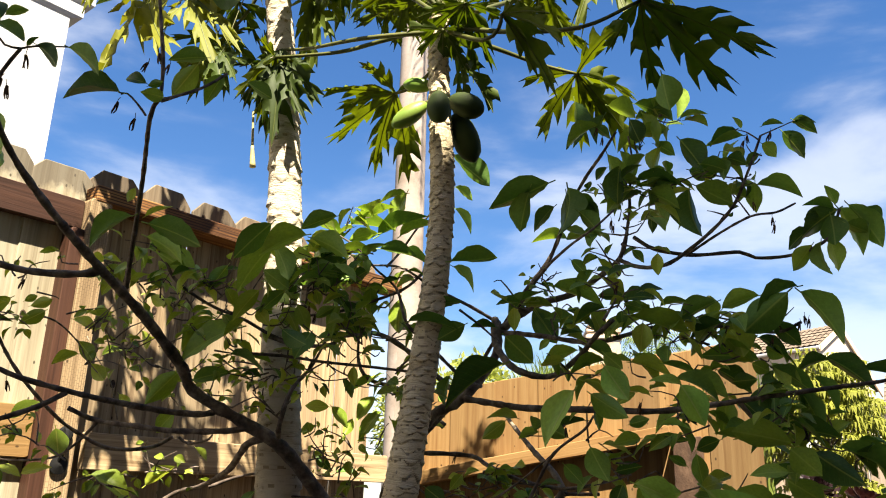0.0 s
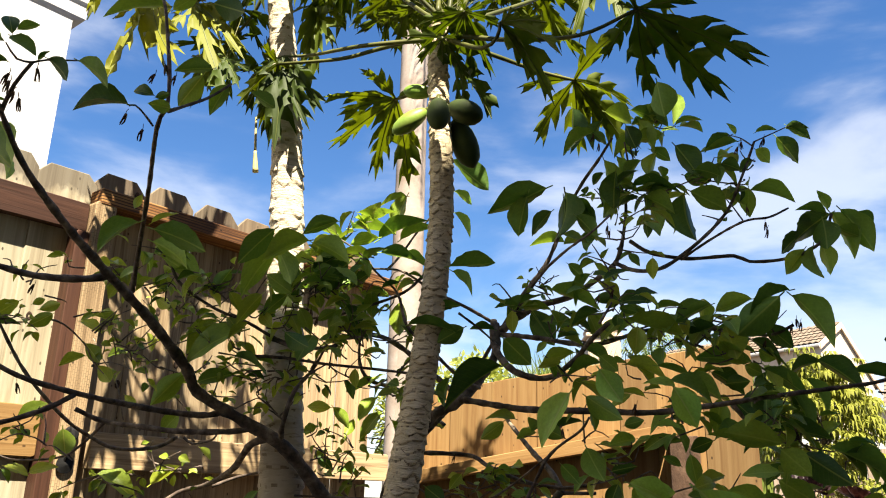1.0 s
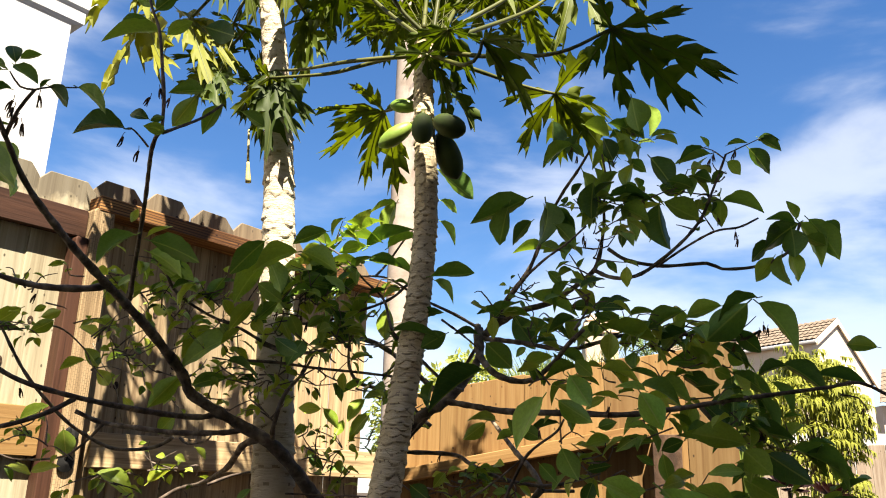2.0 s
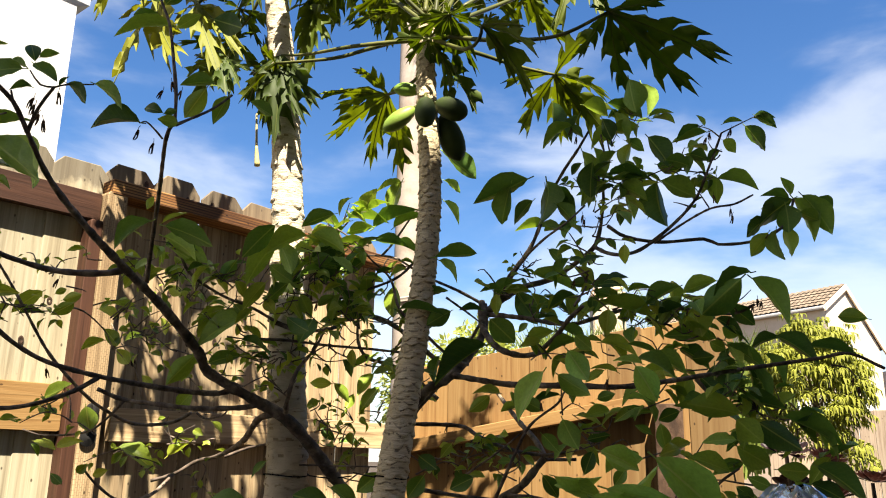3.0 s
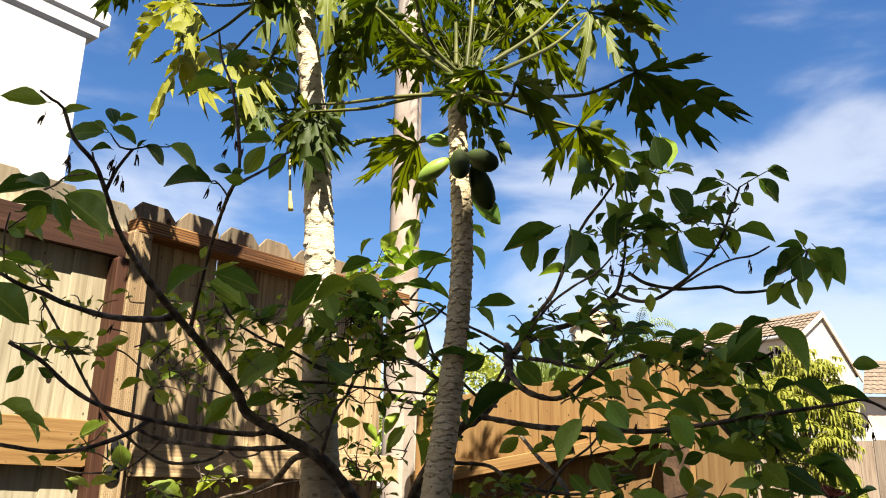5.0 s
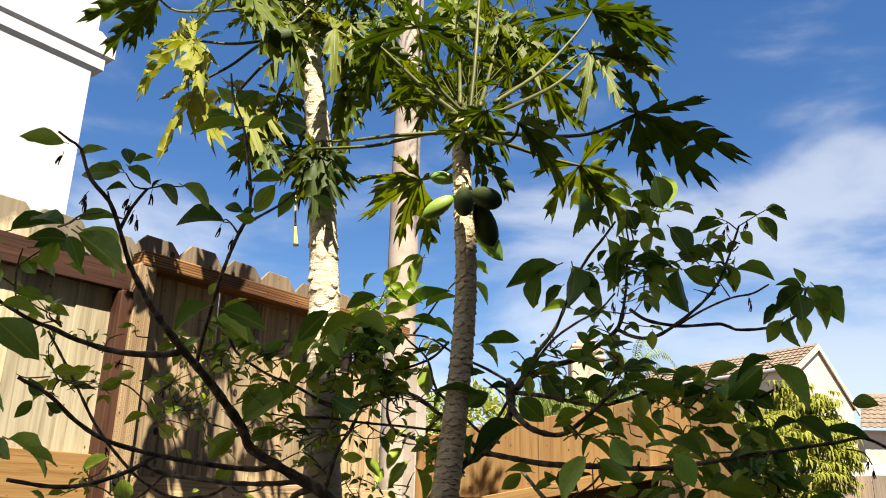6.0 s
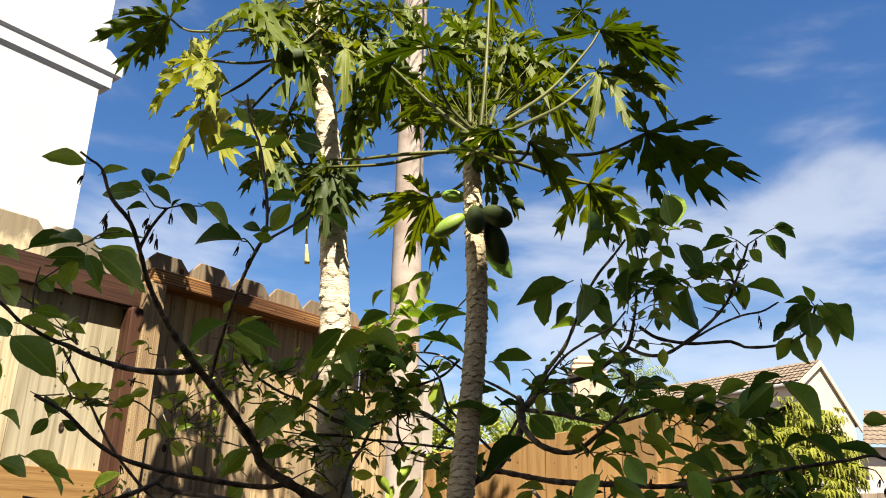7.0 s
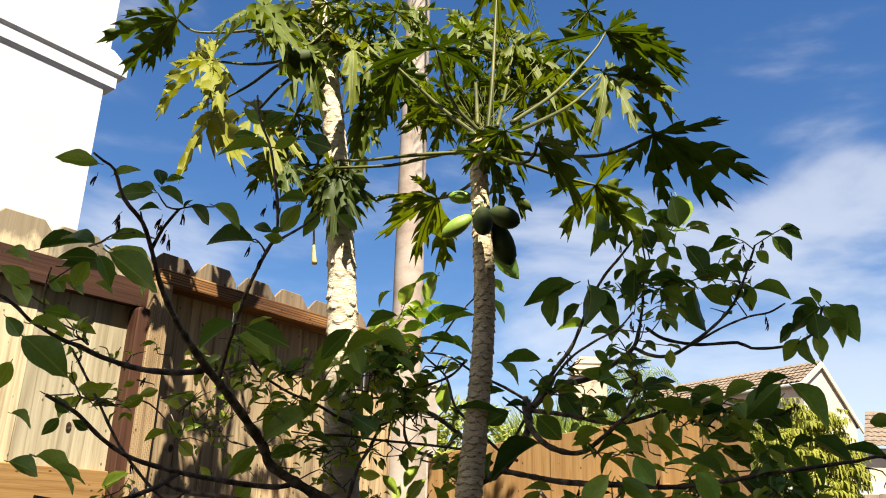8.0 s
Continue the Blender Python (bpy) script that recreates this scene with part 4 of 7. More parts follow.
limb(cherimoya, 0.004, 0.006, [(-1.284, 2.2, 1.807), (-1.249, 2.25, 1.73), (-1.205, 2.27, 1.654), (-1.134, 2.32, 1.521), (-1.06, 2.4, 1.415), (-1.025, 2.5, 1.364), (-0.967, 2.6, 1.326), (-0.887, 2.7, 1.336), (-0.819, 2.7, 1.369)], PALE_BARK)
limb(cherimoya, 0.002, 0.0015, [(-1.311, 2.25, 1.73), (-1.256, 2.26, 1.679), (-1.202, 2.27, 1.628)], PALE_BARK)
limb(cherimoya, 0.003, 0.0015, [(-1.155, 2.4, 1.685), (-1.111, 2.45, 1.675), (-1.061, 2.5, 1.623), (-1.027, 2.5, 1.57), (-0.964, 2.5, 1.514)], PALE_BARK)
limb(cherimoya, 0.004, 0.003, [(-0.799, 2.7, 1.369), (-0.768, 2.7, 1.35), (-0.695, 2.65, 1.358), (-0.662, 2.6, 1.371)])
limb(cherimoya, 0.0025, 0.0015, [(-0.955, 2.6, 1.41), (-0.995, 2.6, 1.525), (-1.052, 2.6, 1.602), (-1.088, 2.6, 1.661)], PALE_BARK)
limb(cherimoya, 0.004, 0.0055, [(-0.765, 2.3, 1.875), (-0.738, 2.35, 1.786), (-0.648, 2.4, 1.722), (-0.535, 2.4, 1.676), (-0.451, 2.4, 1.631), (-0.359, 2.45, 1.611)])
limb(cherimoya, 0.0045, 0.004, [(-0.535, 2.35, 1.575), (-0.425, 2.42, 1.58), (-0.323, 2.46, 1.572), (-0.18, 2.5, 1.565), (-0.042, 2.5, 1.551)])
limb(cherimoya, 0.005, 0.01, [(-0.469, 2.4, 1.631), (-0.386, 2.4, 1.608), (-0.328, 2.6, 1.646), (-0.302, 2.68, 1.69), (-0.215, 2.8, 1.722), (-0.133, 2.82, 1.685), (-0.03, 2.85, 1.606), (0.054, 2.85, 1.534)])
limb(cherimoya, 0.004, 0.011, [(-0.274, 2.8, 1.745), (-0.277, 2.85, 1.637), (-0.238, 2.85, 1.578), (-0.156, 2.87, 1.556), (-0.062, 2.9, 1.501), (0.011, 2.9, 1.435)])
limb(cherimoya, 0.003, 0.008, [(-0.326, 2.6, 1.697), (-0.357, 2.5, 1.568), (-0.39, 2.4, 1.48), (-0.413, 2.4, 1.392), (-0.439, 2.5, 1.362)])
limb(cherimoya, 0.003, 0.0045, [(-0.007, 2.72, 2.154), (-0.081, 2.74, 2.079), (-0.143, 2.75, 1.989), (-0.179, 2.7, 1.924)])
limb(cherimoya, 0.005, 0.0035, [(-0.047, 2.55, 1.864), (-0.101, 2.5, 1.798), (-0.203, 2.5, 1.756), (-0.297, 2.5, 1.726), (-0.391, 2.5, 1.713)])
limb(cherimoya, 0.003, 0.006, [(-0.305, 2.5, 1.965), (-0.246, 2.5, 1.925), (-0.187, 2.5, 1.86), (-0.116, 2.46, 1.786), (-0.082, 2.45, 1.685), (-0.013, 2.47, 1.62), (0.078, 2.5, 1.54), (0.13, 2.6, 1.529)])
limb(cherimoya, 0.003, 0.006, [(-0.218, 2.6, 1.9), (-0.115, 2.55, 1.878), (-0.018, 2.55, 1.819), (0.096, 2.72, 1.799), (0.182, 2.78, 1.762)])
limb(cherimoya, 0.0035, 0.002, [(0.071, 2.35, 1.704), (0.132, 2.4, 1.668), (0.192, 2.6, 1.653)])
limb(cherimoya, 0.028, 0.022, [(-0.193, 2.85, 0.527), (-0.202, 2.85, 0.887), (-0.18, 2.82, 1.134)])
limb(cherimoya, 0.022, 0.012, [(-0.18, 2.82, 1.134), (-0.133, 2.78, 1.28), (-0.02, 2.66, 1.438), (0.067, 2.65, 1.491), (0.139, 2.68, 1.576), (0.182, 2.72, 1.661), (0.182, 2.77, 1.761)])
limb(cherimoya, 0.008, 0.006, [(-0.135, 2.8, 1.28), (-0.022, 2.72, 1.414), (0.076, 2.72, 1.521), (0.132, 2.74, 1.623), (0.166, 2.74, 1.684)])
limb(cherimoya, 0.0135, 0.0055, [(0.174, 2.77, 1.771), (0.176, 2.72, 1.681), (0.22, 2.6, 1.592), (0.282, 2.55, 1.557), (0.342, 2.5, 1.552), (0.401, 2.45, 1.594), (0.436, 2.3, 1.63), (0.472, 2.25, 1.66)])
limb(cherimoya, 0.014, 0.0065, [(0.194, 2.76, 1.732), (0.248, 2.74, 1.776), (0.318, 2.72, 1.813), (0.417, 2.7, 1.84), (0.516, 2.68, 1.903), (0.568, 2.66, 1.953), (0.588, 2.65, 2.023)])
limb(cherimoya, 0.0055, 0.003, [(0.588, 2.65, 2.023), (0.592, 2.6, 2.091), (0.586, 2.55, 2.146), (0.59, 2.5, 2.19), (0.57, 2.45, 2.273)])
limb(cherimoya, 0.0075, 0.0035, [(0.564, 2.66, 1.943), (0.601, 2.6, 1.906), (0.649, 2.55, 1.889), (0.723, 2.58, 1.924), (0.812, 2.5, 1.989), (0.867, 2.45, 2.052), (0.889, 2.4, 2.113), (0.928, 2.4, 2.206), (0.946, 2.4, 2.253)])
limb(cherimoya, 0.007, 0.0045, [(0.611, 2.65, 2.016), (0.666, 2.62, 1.969), (0.781, 2.62, 1.95), (0.921, 2.6, 1.955), (0.961, 2.58, 1.931), (1.045, 2.55, 1.929), (1.103, 2.5, 1.939), (1.162, 2.5, 1.984), (1.183, 2.48, 2.055)])
limb(cherimoya, 0.0045, 0.003, [(0.759, 2.61, 1.944), (0.83, 2.5, 1.979), (0.882, 2.36, 1.986), (0.967, 2.4, 2.013), (1.045, 2.45, 2.06)])
limb(cherimoya, 0.0025, 0.0015, [(0.946, 2.4, 2.253), (1.043, 2.5, 2.329), (1.112, 2.55, 2.377)])
limb(cherimoya, 0.0025, 0.0015, [(0.94, 2.4, 2.239), (0.921, 2.45, 2.289), (0.894, 2.48, 2.312)])
limb(cherimoya, 0.0025, 0.0015, [(0.882, 2.37, 1.993), (0.866, 2.4, 2.046), (0.852, 2.42, 2.081)])
limb(cherimoya, 0.009, 0.004, [(0.208, 2.76, 1.753), (0.28, 2.74, 1.869), (0.342, 2.73, 1.951), (0.38, 2.72, 2.033), (0.412, 2.65, 2.118), (0.456, 2.6, 2.196), (0.494, 2.5, 2.232), (0.524, 2.4, 2.263)])
limb(cherimoya, 0.006, 0.003, [(0.228, 2.75, 1.772), (0.311, 2.6, 1.875), (0.369, 2.4, 1.897), (0.431, 2.25, 1.911), (0.492, 2.3, 1.979)])
limb(cherimoya, 0.009, 0.004, [(0.197, 2.75, 1.722), (0.31, 2.65, 1.694), (0.445, 2.5, 1.647), (0.529, 2.45, 1.658), (0.619, 2.45, 1.685), (0.727, 2.45, 1.695), (0.824, 2.42, 1.68), (0.938, 2.4, 1.665), (0.999, 2.38, 1.691)])
limb(cherimoya, 0.0105, 0.0045, [(0.067, 2.66, 1.502), (0.133, 2.6, 1.485), (0.241, 2.5, 1.459), (0.313, 2.4, 1.446), (0.453, 2.35, 1.441), (0.578, 2.3, 1.435), (0.721, 2.28, 1.452), (0.875, 2.3, 1.48), (1.019, 2.33, 1.504), (1.165, 2.36, 1.528), (1.262, 2.38, 1.544), (1.364, 2.4, 1.504)])
limb(cherimoya, 0.006, 0.0035, [(0.789, 2.29, 1.458), (0.822, 2.3, 1.418), (0.812, 2.3, 1.401)], PALE_BARK)
limb(cherimoya, 0.003, 0.002, [(1.2, 2.37, 1.509), (1.249, 2.37, 1.5), (1.27, 2.37, 1.462)])
limb(cherimoya, 0.0075, 0.0045, [(-0.068, 2.85, 1.347), (0.095, 2.86, 1.342), (0.154, 2.8, 1.311), (0.21, 2.7, 1.281), (0.308, 2.75, 1.254), (0.4, 2.7, 1.246), (0.481, 2.6, 1.264), (0.557, 2.5, 1.304)])
limb(cherimoya, 0.016, 0.012, [(0.113, 2.85, 0.984), (0.252, 2.82, 1.105), (0.31, 2.8, 1.144), (0.387, 2.77, 1.236)], PALE_BARK)
limb(cherimoya, 0.011, 0.006, [(0.387, 2.77, 1.236), (0.362, 2.8, 1.29), (0.311, 2.9, 1.355), (0.266, 3, 1.421), (0.223, 3.1, 1.488)], PALE_BARK)
limb(cherimoya, 0.018, 0.014, [(-0.081, 2.9, 0.482), (-0.006, 2.9, 0.809), (0.113, 2.85, 0.984)])
limb(cherimoya, 0.009, 0.007, [(0.266, 2.8, 1.11), (0.353, 2.75, 1.106), (0.414, 2.7, 1.091)])
limb(cherimoya, 0.006, 0.006, [(0.387, 2.77, 1.23), (0.487, 2.72, 1.232)])
limb(cherimoya, 0.0055, 0.003, [(0.213, 2.4, 1.105), (0.276, 2.35, 1.245), (0.319, 2.3, 1.325), (0.394, 2.3, 1.383), (0.407, 2.2, 1.409)])
limb(cherimoya, 0.004, 0.002, [(0.131, 2.5, 1.183), (0.232, 2.4, 1.253), (0.319, 2.3, 1.325)])
limb(cherimoya, 0.008, 0.0055, [(-0.064, 2.75, 1.133), (0.094, 2.75, 1.11), (0.249, 2.78, 1.095)])
limb(cherimoya, 0.003, 0.002, [(-0.482, 2.6, 1.204), (-0.294, 2.6, 1.202), (-0.141, 2.55, 1.201)])
limb(cherimoya, 0.003, 0.002, [(-0.177, 2.55, 1.2), (-0.194, 2.55, 1.144), (-0.196, 2.55, 1.075)])
limb(cherimoya, 0.003, 0.002, [(-0.034, 2.6, 1.179), (0.058, 2.6, 1.22), (0.104, 2.6, 1.207)])
limb(cherimoya, 0.006, 0.003, [(0.774, 2.3, 1.102), (0.835, 2.3, 1.172), (0.894, 2.3, 1.214)])
limb(cherimoya, 0.004, 0.002, [(0.993, 2.4, 1.13), (1.078, 2.4, 1.163), (1.165, 2.4, 1.22)])
limb(cherimoya, 0.004, 0.002, [(0.447, 2.25, 1.66), (0.491, 2.3, 1.738), (0.467, 2.3, 1.773)])
limb(cherimoya, 0.003, 0.002, [(0.5, 2.35, 1.766), (0.524, 2.35, 1.73), (0.531, 2.35, 1.695)])
leaves(cherimoya, [(-0.879, 1.37, 2.053, -0.981, 1.37, 2.071, 0.04, 149), (-0.853, 1.39, 2.034, -0.798, 1.39, 2.058, 0.031, -34), (-0.767, 1.42, 2.005, -0.863, 1.42, 2.004, 0.050, 23), (-0.763, 1.45, 2.037, -0.779, 1.45, 2.087, 0.033, 34), (-0.755, 1.45, 2.046, -0.71, 1.45, 2.059, 0.024, -130), (-0.766, 1.45, 2.033, -0.707, 1.45, 1.983, 0.040, -50), (-0.808, 1.44, 2.039, -0.765, 1.44, 2.015, 0.026, -141), (-0.76, 1.45, 1.977, -0.807, 1.45, 1.984, 0.025, 118), (-0.697, 1.47, 1.995, -0.635, 1.47, 1.95, 0.040, -151), (-0.653, 1.5, 2.008, -0.567, 1.5, 1.957, 0.052, -139), (-0.709, 1.46, 1.986, -0.689, 1.46, 2.007, 0.015, -110)])
leaves(cherimoya, [(-0.886, 1.5, 1.921, -0.778, 1.5, 1.929, 0.056, -120), (-0.971, 1.6, 1.941, -1.066, 1.6, 1.983, 0.054, 54), (-0.909, 1.55, 1.904, -0.767, 1.55, 1.805, 0.090, -161), (-0.955, 1.6, 1.903, -1.05, 1.6, 1.918, 0.050, 145), (-0.957, 1.6, 1.913, -0.909, 1.6, 1.839, 0.046, -52), (-0.989, 1.62, 1.907, -1.017, 1.62, 1.835, 0.045, 141), (-0.555, 1.53, 1.929, -0.675, 1.53, 1.936, 0.063, 51), (-0.525, 1.57, 1.969, -0.576, 1.57, 1.989, 0.028, 20), (-0.536, 1.6, 1.98, -0.505, 1.6, 1.991, 0.018, -160), (-0.51, 1.62, 1.966, -0.555, 1.62, 1.977, 0.031, 174), (-0.483, 1.75, 2.132, -0.567, 1.75, 2.133, 0.043, 143)])
leaves(cherimoya, [(-0.587, 1.7, 2.264, -0.73, 1.7, 2.265, 0.074, 109), (-0.579, 1.72, 2.267, -0.523, 1.72, 2.309, 0.036, -141), (-0.519, 1.8, 2.338, -0.43, 1.8, 2.308, 0.064, -171), (-0.42, 1.85, 2.126, -0.361, 1.85, 2.082, 0.038, -148), (-0.459, 1.8, 2.117, -0.499, 1.8, 2.047, 0.042, -5), (-0.634, 1.72, 2.311, -0.7, 1.72, 2.307, 0.035, -19), (-0.606, 1.7, 2.323, -0.558, 1.7, 2.371, 0.041, -148), (-0.619, 1.7, 2.336, -0.67, 1.7, 2.381, 0.035, 179)])
leaves(cherimoya, [(-0.501, 1.75, 2.117, -0.551, 1.75, 2.034, 0.051, 161), (-0.664, 1.95, 1.827, -0.601, 1.95, 1.857, 0.036, -102), (-0.696, 1.95, 1.899, -0.713, 1.95, 1.863, 0.021, 152)], 1)
leaves(cherimoya, [(-0.718, 2, 1.846, -0.828, 2, 1.779, 0.067, 41), (-0.722, 2.1, 1.861, -0.565, 2.1, 1.811, 0.085, -153), (-0.765, 2.2, 1.858, -0.63, 2.2, 1.796, 0.077, -160), (-0.277, 2.31, 1.959, -0.38, 2.31, 1.926, 0.056, 141), (-0.296, 2.04, 1.815, -0.413, 2.04, 1.786, 0.079, 132), (-0.385, 2.04, 1.844, -0.475, 2.04, 1.757, 0.065, 152), (-0.419, 2.2, 1.843, -0.358, 2.2, 1.741, 0.062, -166), (-0.341, 2.3, 1.89, -0.222, 2.3, 1.846, 0.075, -152), (-0.266, 2.45, 1.874, -0.366, 2.45, 1.794, 0.093, 156), (-0.207, 2.5, 1.911, -0.304, 2.5, 1.935, 0.052, 140), (-0.291, 2.6, 2.034, -0.141, 2.6, 2.029, 0.078, -120)])
leaves(cherimoya, [(-0.2, 2.6, 1.996, -0.05, 2.6, 2.078, 0.089, -122), (-0.135, 2.65, 2.012, -0.031, 2.65, 2.078, 0.065, -130), (-0.191, 2.55, 1.988, -0.283, 2.55, 1.968, 0.049, 143), (-0.184, 2.55, 1.938, -0.065, 2.55, 1.923, 0.062, -137), (-0.13, 2.6, 1.94, -0.021, 2.6, 1.92, 0.058, -131), (-0.206, 2.5, 1.857, -0.271, 2.5, 1.818, 0.061, 131), (-0.285, 2.4, 1.815, -0.359, 2.4, 1.824, 0.050, 156), (0.023, 2.75, 2.342, 0.146, 2.75, 2.222, 0.089, -139), (0.034, 2.75, 2.223, 0.103, 2.75, 2.182, 0.042, -134), (0.039, 2.7, 2.127, 0.103, 2.7, 2.041, 0.056, -121), (0.053, 2.08, 1.763, 0.17, 2.08, 1.766, 0.061, -128)])
leaves(cherimoya, [(0.057, 2.2, 1.784, 0.127, 2.2, 1.73, 0.046, -137), (-0.009, 2.35, 1.713, 0.076, 2.35, 1.734, 0.045, -141), (-0.066, 2.3, 1.658, 0.076, 2.3, 1.668, 0.074, -115), (0.088, 2.3, 1.653, 0.015, 2.3, 1.611, 0.058, -185), (0.281, 2.7, 1.844, 0.218, 2.7, 1.766, 0.065, 161), (0.296, 2.7, 1.795, 0.369, 2.7, 1.678, 0.085, 182), (0.202, 2.6, 1.682, 0.286, 2.6, 1.601, 0.085, 176), (0.176, 2.7, 1.728, 0.096, 2.7, 1.736, 0.042, 134), (0.195, 2.45, 1.574, 0.017, 2.45, 1.47, 0.107, 131), (0.045, 2.5, 1.545, 0.009, 2.5, 1.467, 0.045, 140), (-0.536, 2.35, 1.645, -0.717, 2.35, 1.575, 0.101, 50)])
leaves(cherimoya, [(-0.627, 2.4, 1.682, -0.724, 2.4, 1.609, 0.063, 131), (-0.749, 2.5, 1.541, -0.836, 2.5, 1.449, 0.066, 167), (-0.447, 2.3, 1.869, -0.554, 2.3, 1.746, 0.085, 136), (-0.781, 2.3, 1.848, -0.637, 2.3, 1.768, 0.086, -161), (-0.8, 2.3, 1.855, -0.683, 2.3, 1.862, 0.061, -137), (-0.586, 2.35, 1.823, -0.636, 2.35, 1.749, 0.048, 159), (-0.419, 2.35, 1.749, -0.488, 2.35, 1.695, 0.046, 157), (-0.391, 2.4, 1.722, -0.352, 2.4, 1.649, 0.044, -22), (-0.297, 2.5, 1.722, -0.22, 2.5, 1.665, 0.050, 170), (-0.404, 2.3, 1.633, -0.332, 2.3, 1.581, 0.053, 153), (-0.553, 2.35, 1.57, -0.445, 2.35, 1.549, 0.057, -129)])
leaves(cherimoya, [(-0.685, 2.45, 1.51, -0.586, 2.45, 1.547, 0.055, -36), (-0.766, 2.55, 1.427, -0.819, 2.55, 1.371, 0.055, 8), (-0.335, 2.4, 1.686, -0.282, 2.4, 1.722, 0.034, -160), (-0.441, 2.2, 1.77, -0.371, 2.2, 1.718, 0.051, 178), (-0.454, 2.2, 1.097, -0.586, 2.2, 1.119, 0.070, 48), (-0.52, 2.6, 1.214, -0.569, 2.6, 1.16, 0.038, 47), (-0.247, 2.3, 1.098, -0.358, 2.3, 1.123, 0.079, 18), (-0.249, 2.3, 1.145, -0.162, 2.3, 1.094, 0.052, -59), (-0.136, 2.5, 1.184, -0.206, 2.5, 1.125, 0.059, 3), (-0.016, 2.7, 1.174, -0.069, 2.7, 1.1, 0.063, 7), (-0.025, 2.6, 1.237, 0.034, 2.6, 1.194, 0.057, 161)])
leaves(cherimoya, [(0.155, 2.4, 1.176, 0.083, 2.4, 1.143, 0.053, 25), (-0.217, 2.85, 1.585, -0.3, 2.85, 1.532, 0.051, 134), (-0.406, 2.9, 1.34, -0.357, 2.9, 1.285, 0.039, -9), (-0.341, 2.9, 1.277, -0.266, 2.9, 1.296, 0.040, -77), (-0.164, 2.87, 1.452, -0.119, 2.87, 1.337, 0.065, -137), (-0.218, 2.87, 1.524, -0.283, 2.87, 1.452, 0.051, 160)])
leaves(cherimoya, [(-0.187, 3.3, 2.411, -0.252, 3.3, 2.243, 0.094, 137), (-0.337, 3.2, 2.24, -0.296, 3.2, 2.345, 0.079, -151), (-0.187, 3.3, 2.411, -0.308, 3.3, 2.383, 0.065, 120), (-0.393, 3.2, 2.304, -0.458, 3.2, 2.246, 0.045, 109), (-0.308, 2.4, 1.943, -0.38, 2.4, 1.887, 0.060, 126), (-0.476, 2.3, 1.739, -0.547, 2.3, 1.658, 0.056, 149), (-0.349, 2.8, 1.483, -0.29, 2.8, 1.415, 0.047, -170), (-0.357, 2.8, 1.481, -0.438, 2.8, 1.484, 0.042, 16), (-0.194, 2.85, 1.475, -0.273, 2.85, 1.385, 0.062, 44), (-0.287, 2.85, 1.45, -0.312, 2.85, 1.391, 0.034, 187), (-0.118, 2.6, 1.794, -0.127, 2.6, 1.678, 0.061, 164)], 1)
leaves(cherimoya, [(0.202, 2.55, 1.426, 0.136, 2.55, 1.372, 0.049, -159), (0.235, 2.5, 1.429, 0.15, 2.5, 1.446, 0.045, 55), (-0.51, 2.3, 1.659, -0.559, 2.3, 1.607, 0.037, 135)], 1)
leaves(cherimoya, [(-1.211, 2.37, 1.726, -1.307, 2.37, 1.667, 0.059, 137), (-1.104, 2.37, 1.689, -1.17, 2.37, 1.651, 0.043, 179), (-1.268, 2.3, 1.671, -1.314, 2.3, 1.639, 0.029, 17), (-1.188, 2.4, 1.723, -1.152, 2.4, 1.738, 0.024, -164), (-1.061, 2.5, 1.627, -1.004, 2.5, 1.568, 0.049, 168), (-1.054, 2.5, 1.589, -1.133, 2.5, 1.564, 0.043, 132), (-1.011, 2.5, 1.561, -0.962, 2.5, 1.509, 0.048, 159), (-1.088, 2.5, 1.693, -1.013, 2.5, 1.665, 0.041, -62), (-1.041, 2.5, 1.712, -0.968, 2.5, 1.693, 0.039, -147), (-1.193, 2.7, 1.388, -1.168, 2.7, 1.299, 0.070, 151), (-1.225, 2.65, 1.461, -1.313, 2.65, 1.408, 0.053, 43)], 1)
leaves(cherimoya, [(-0.863, 2.5, 1.774, -0.808, 2.5, 1.737, 0.040, 155), (-1.11, 2.8, 1.252, -0.966, 2.8, 1.208, 0.078, -73), (-0.968, 2.9, 1.224, -0.876, 2.9, 1.296, 0.061, -145), (-1.279, 2.7, 1.25, -1.198, 2.7, 1.28, 0.045, -46), (-1.362, 2.7, 1.269, -1.279, 2.7, 1.25, 0.044, -76), (-1.249, 2.3, 1.323, -1.189, 2.3, 1.332, 0.032, -150), (-1.302, 2.3, 1.331, -1.246, 2.3, 1.306, 0.032, -155), (-1.158, 1.9, 1.836, -1.118, 1.9, 1.825, 0.022, -177), (-1.138, 1.9, 1.805, -1.074, 1.9, 1.789, 0.034, -45), (-1.16, 1.9, 1.797, -1.192, 1.9, 1.75, 0.029, 137), (-1.199, 2.7, 1.166, -1.162, 2.7, 1.194, 0.035, 8)], 1)
leaves(cherimoya, [(-1.112, 2.75, 1.175, -1.171, 2.75, 1.155, 0.032, 21), (-0.962, 2.6, 1.486, -0.92, 2.6, 1.448, 0.030, 155), (-1.032, 2.6, 1.602, -0.975, 2.6, 1.631, 0.033, -44), (-0.92, 2.6, 1.681, -0.885, 2.6, 1.622, 0.036, -163), (-0.778, 2.8, 1.344, -0.734, 2.8, 1.305, 0.031, -167)], 1)
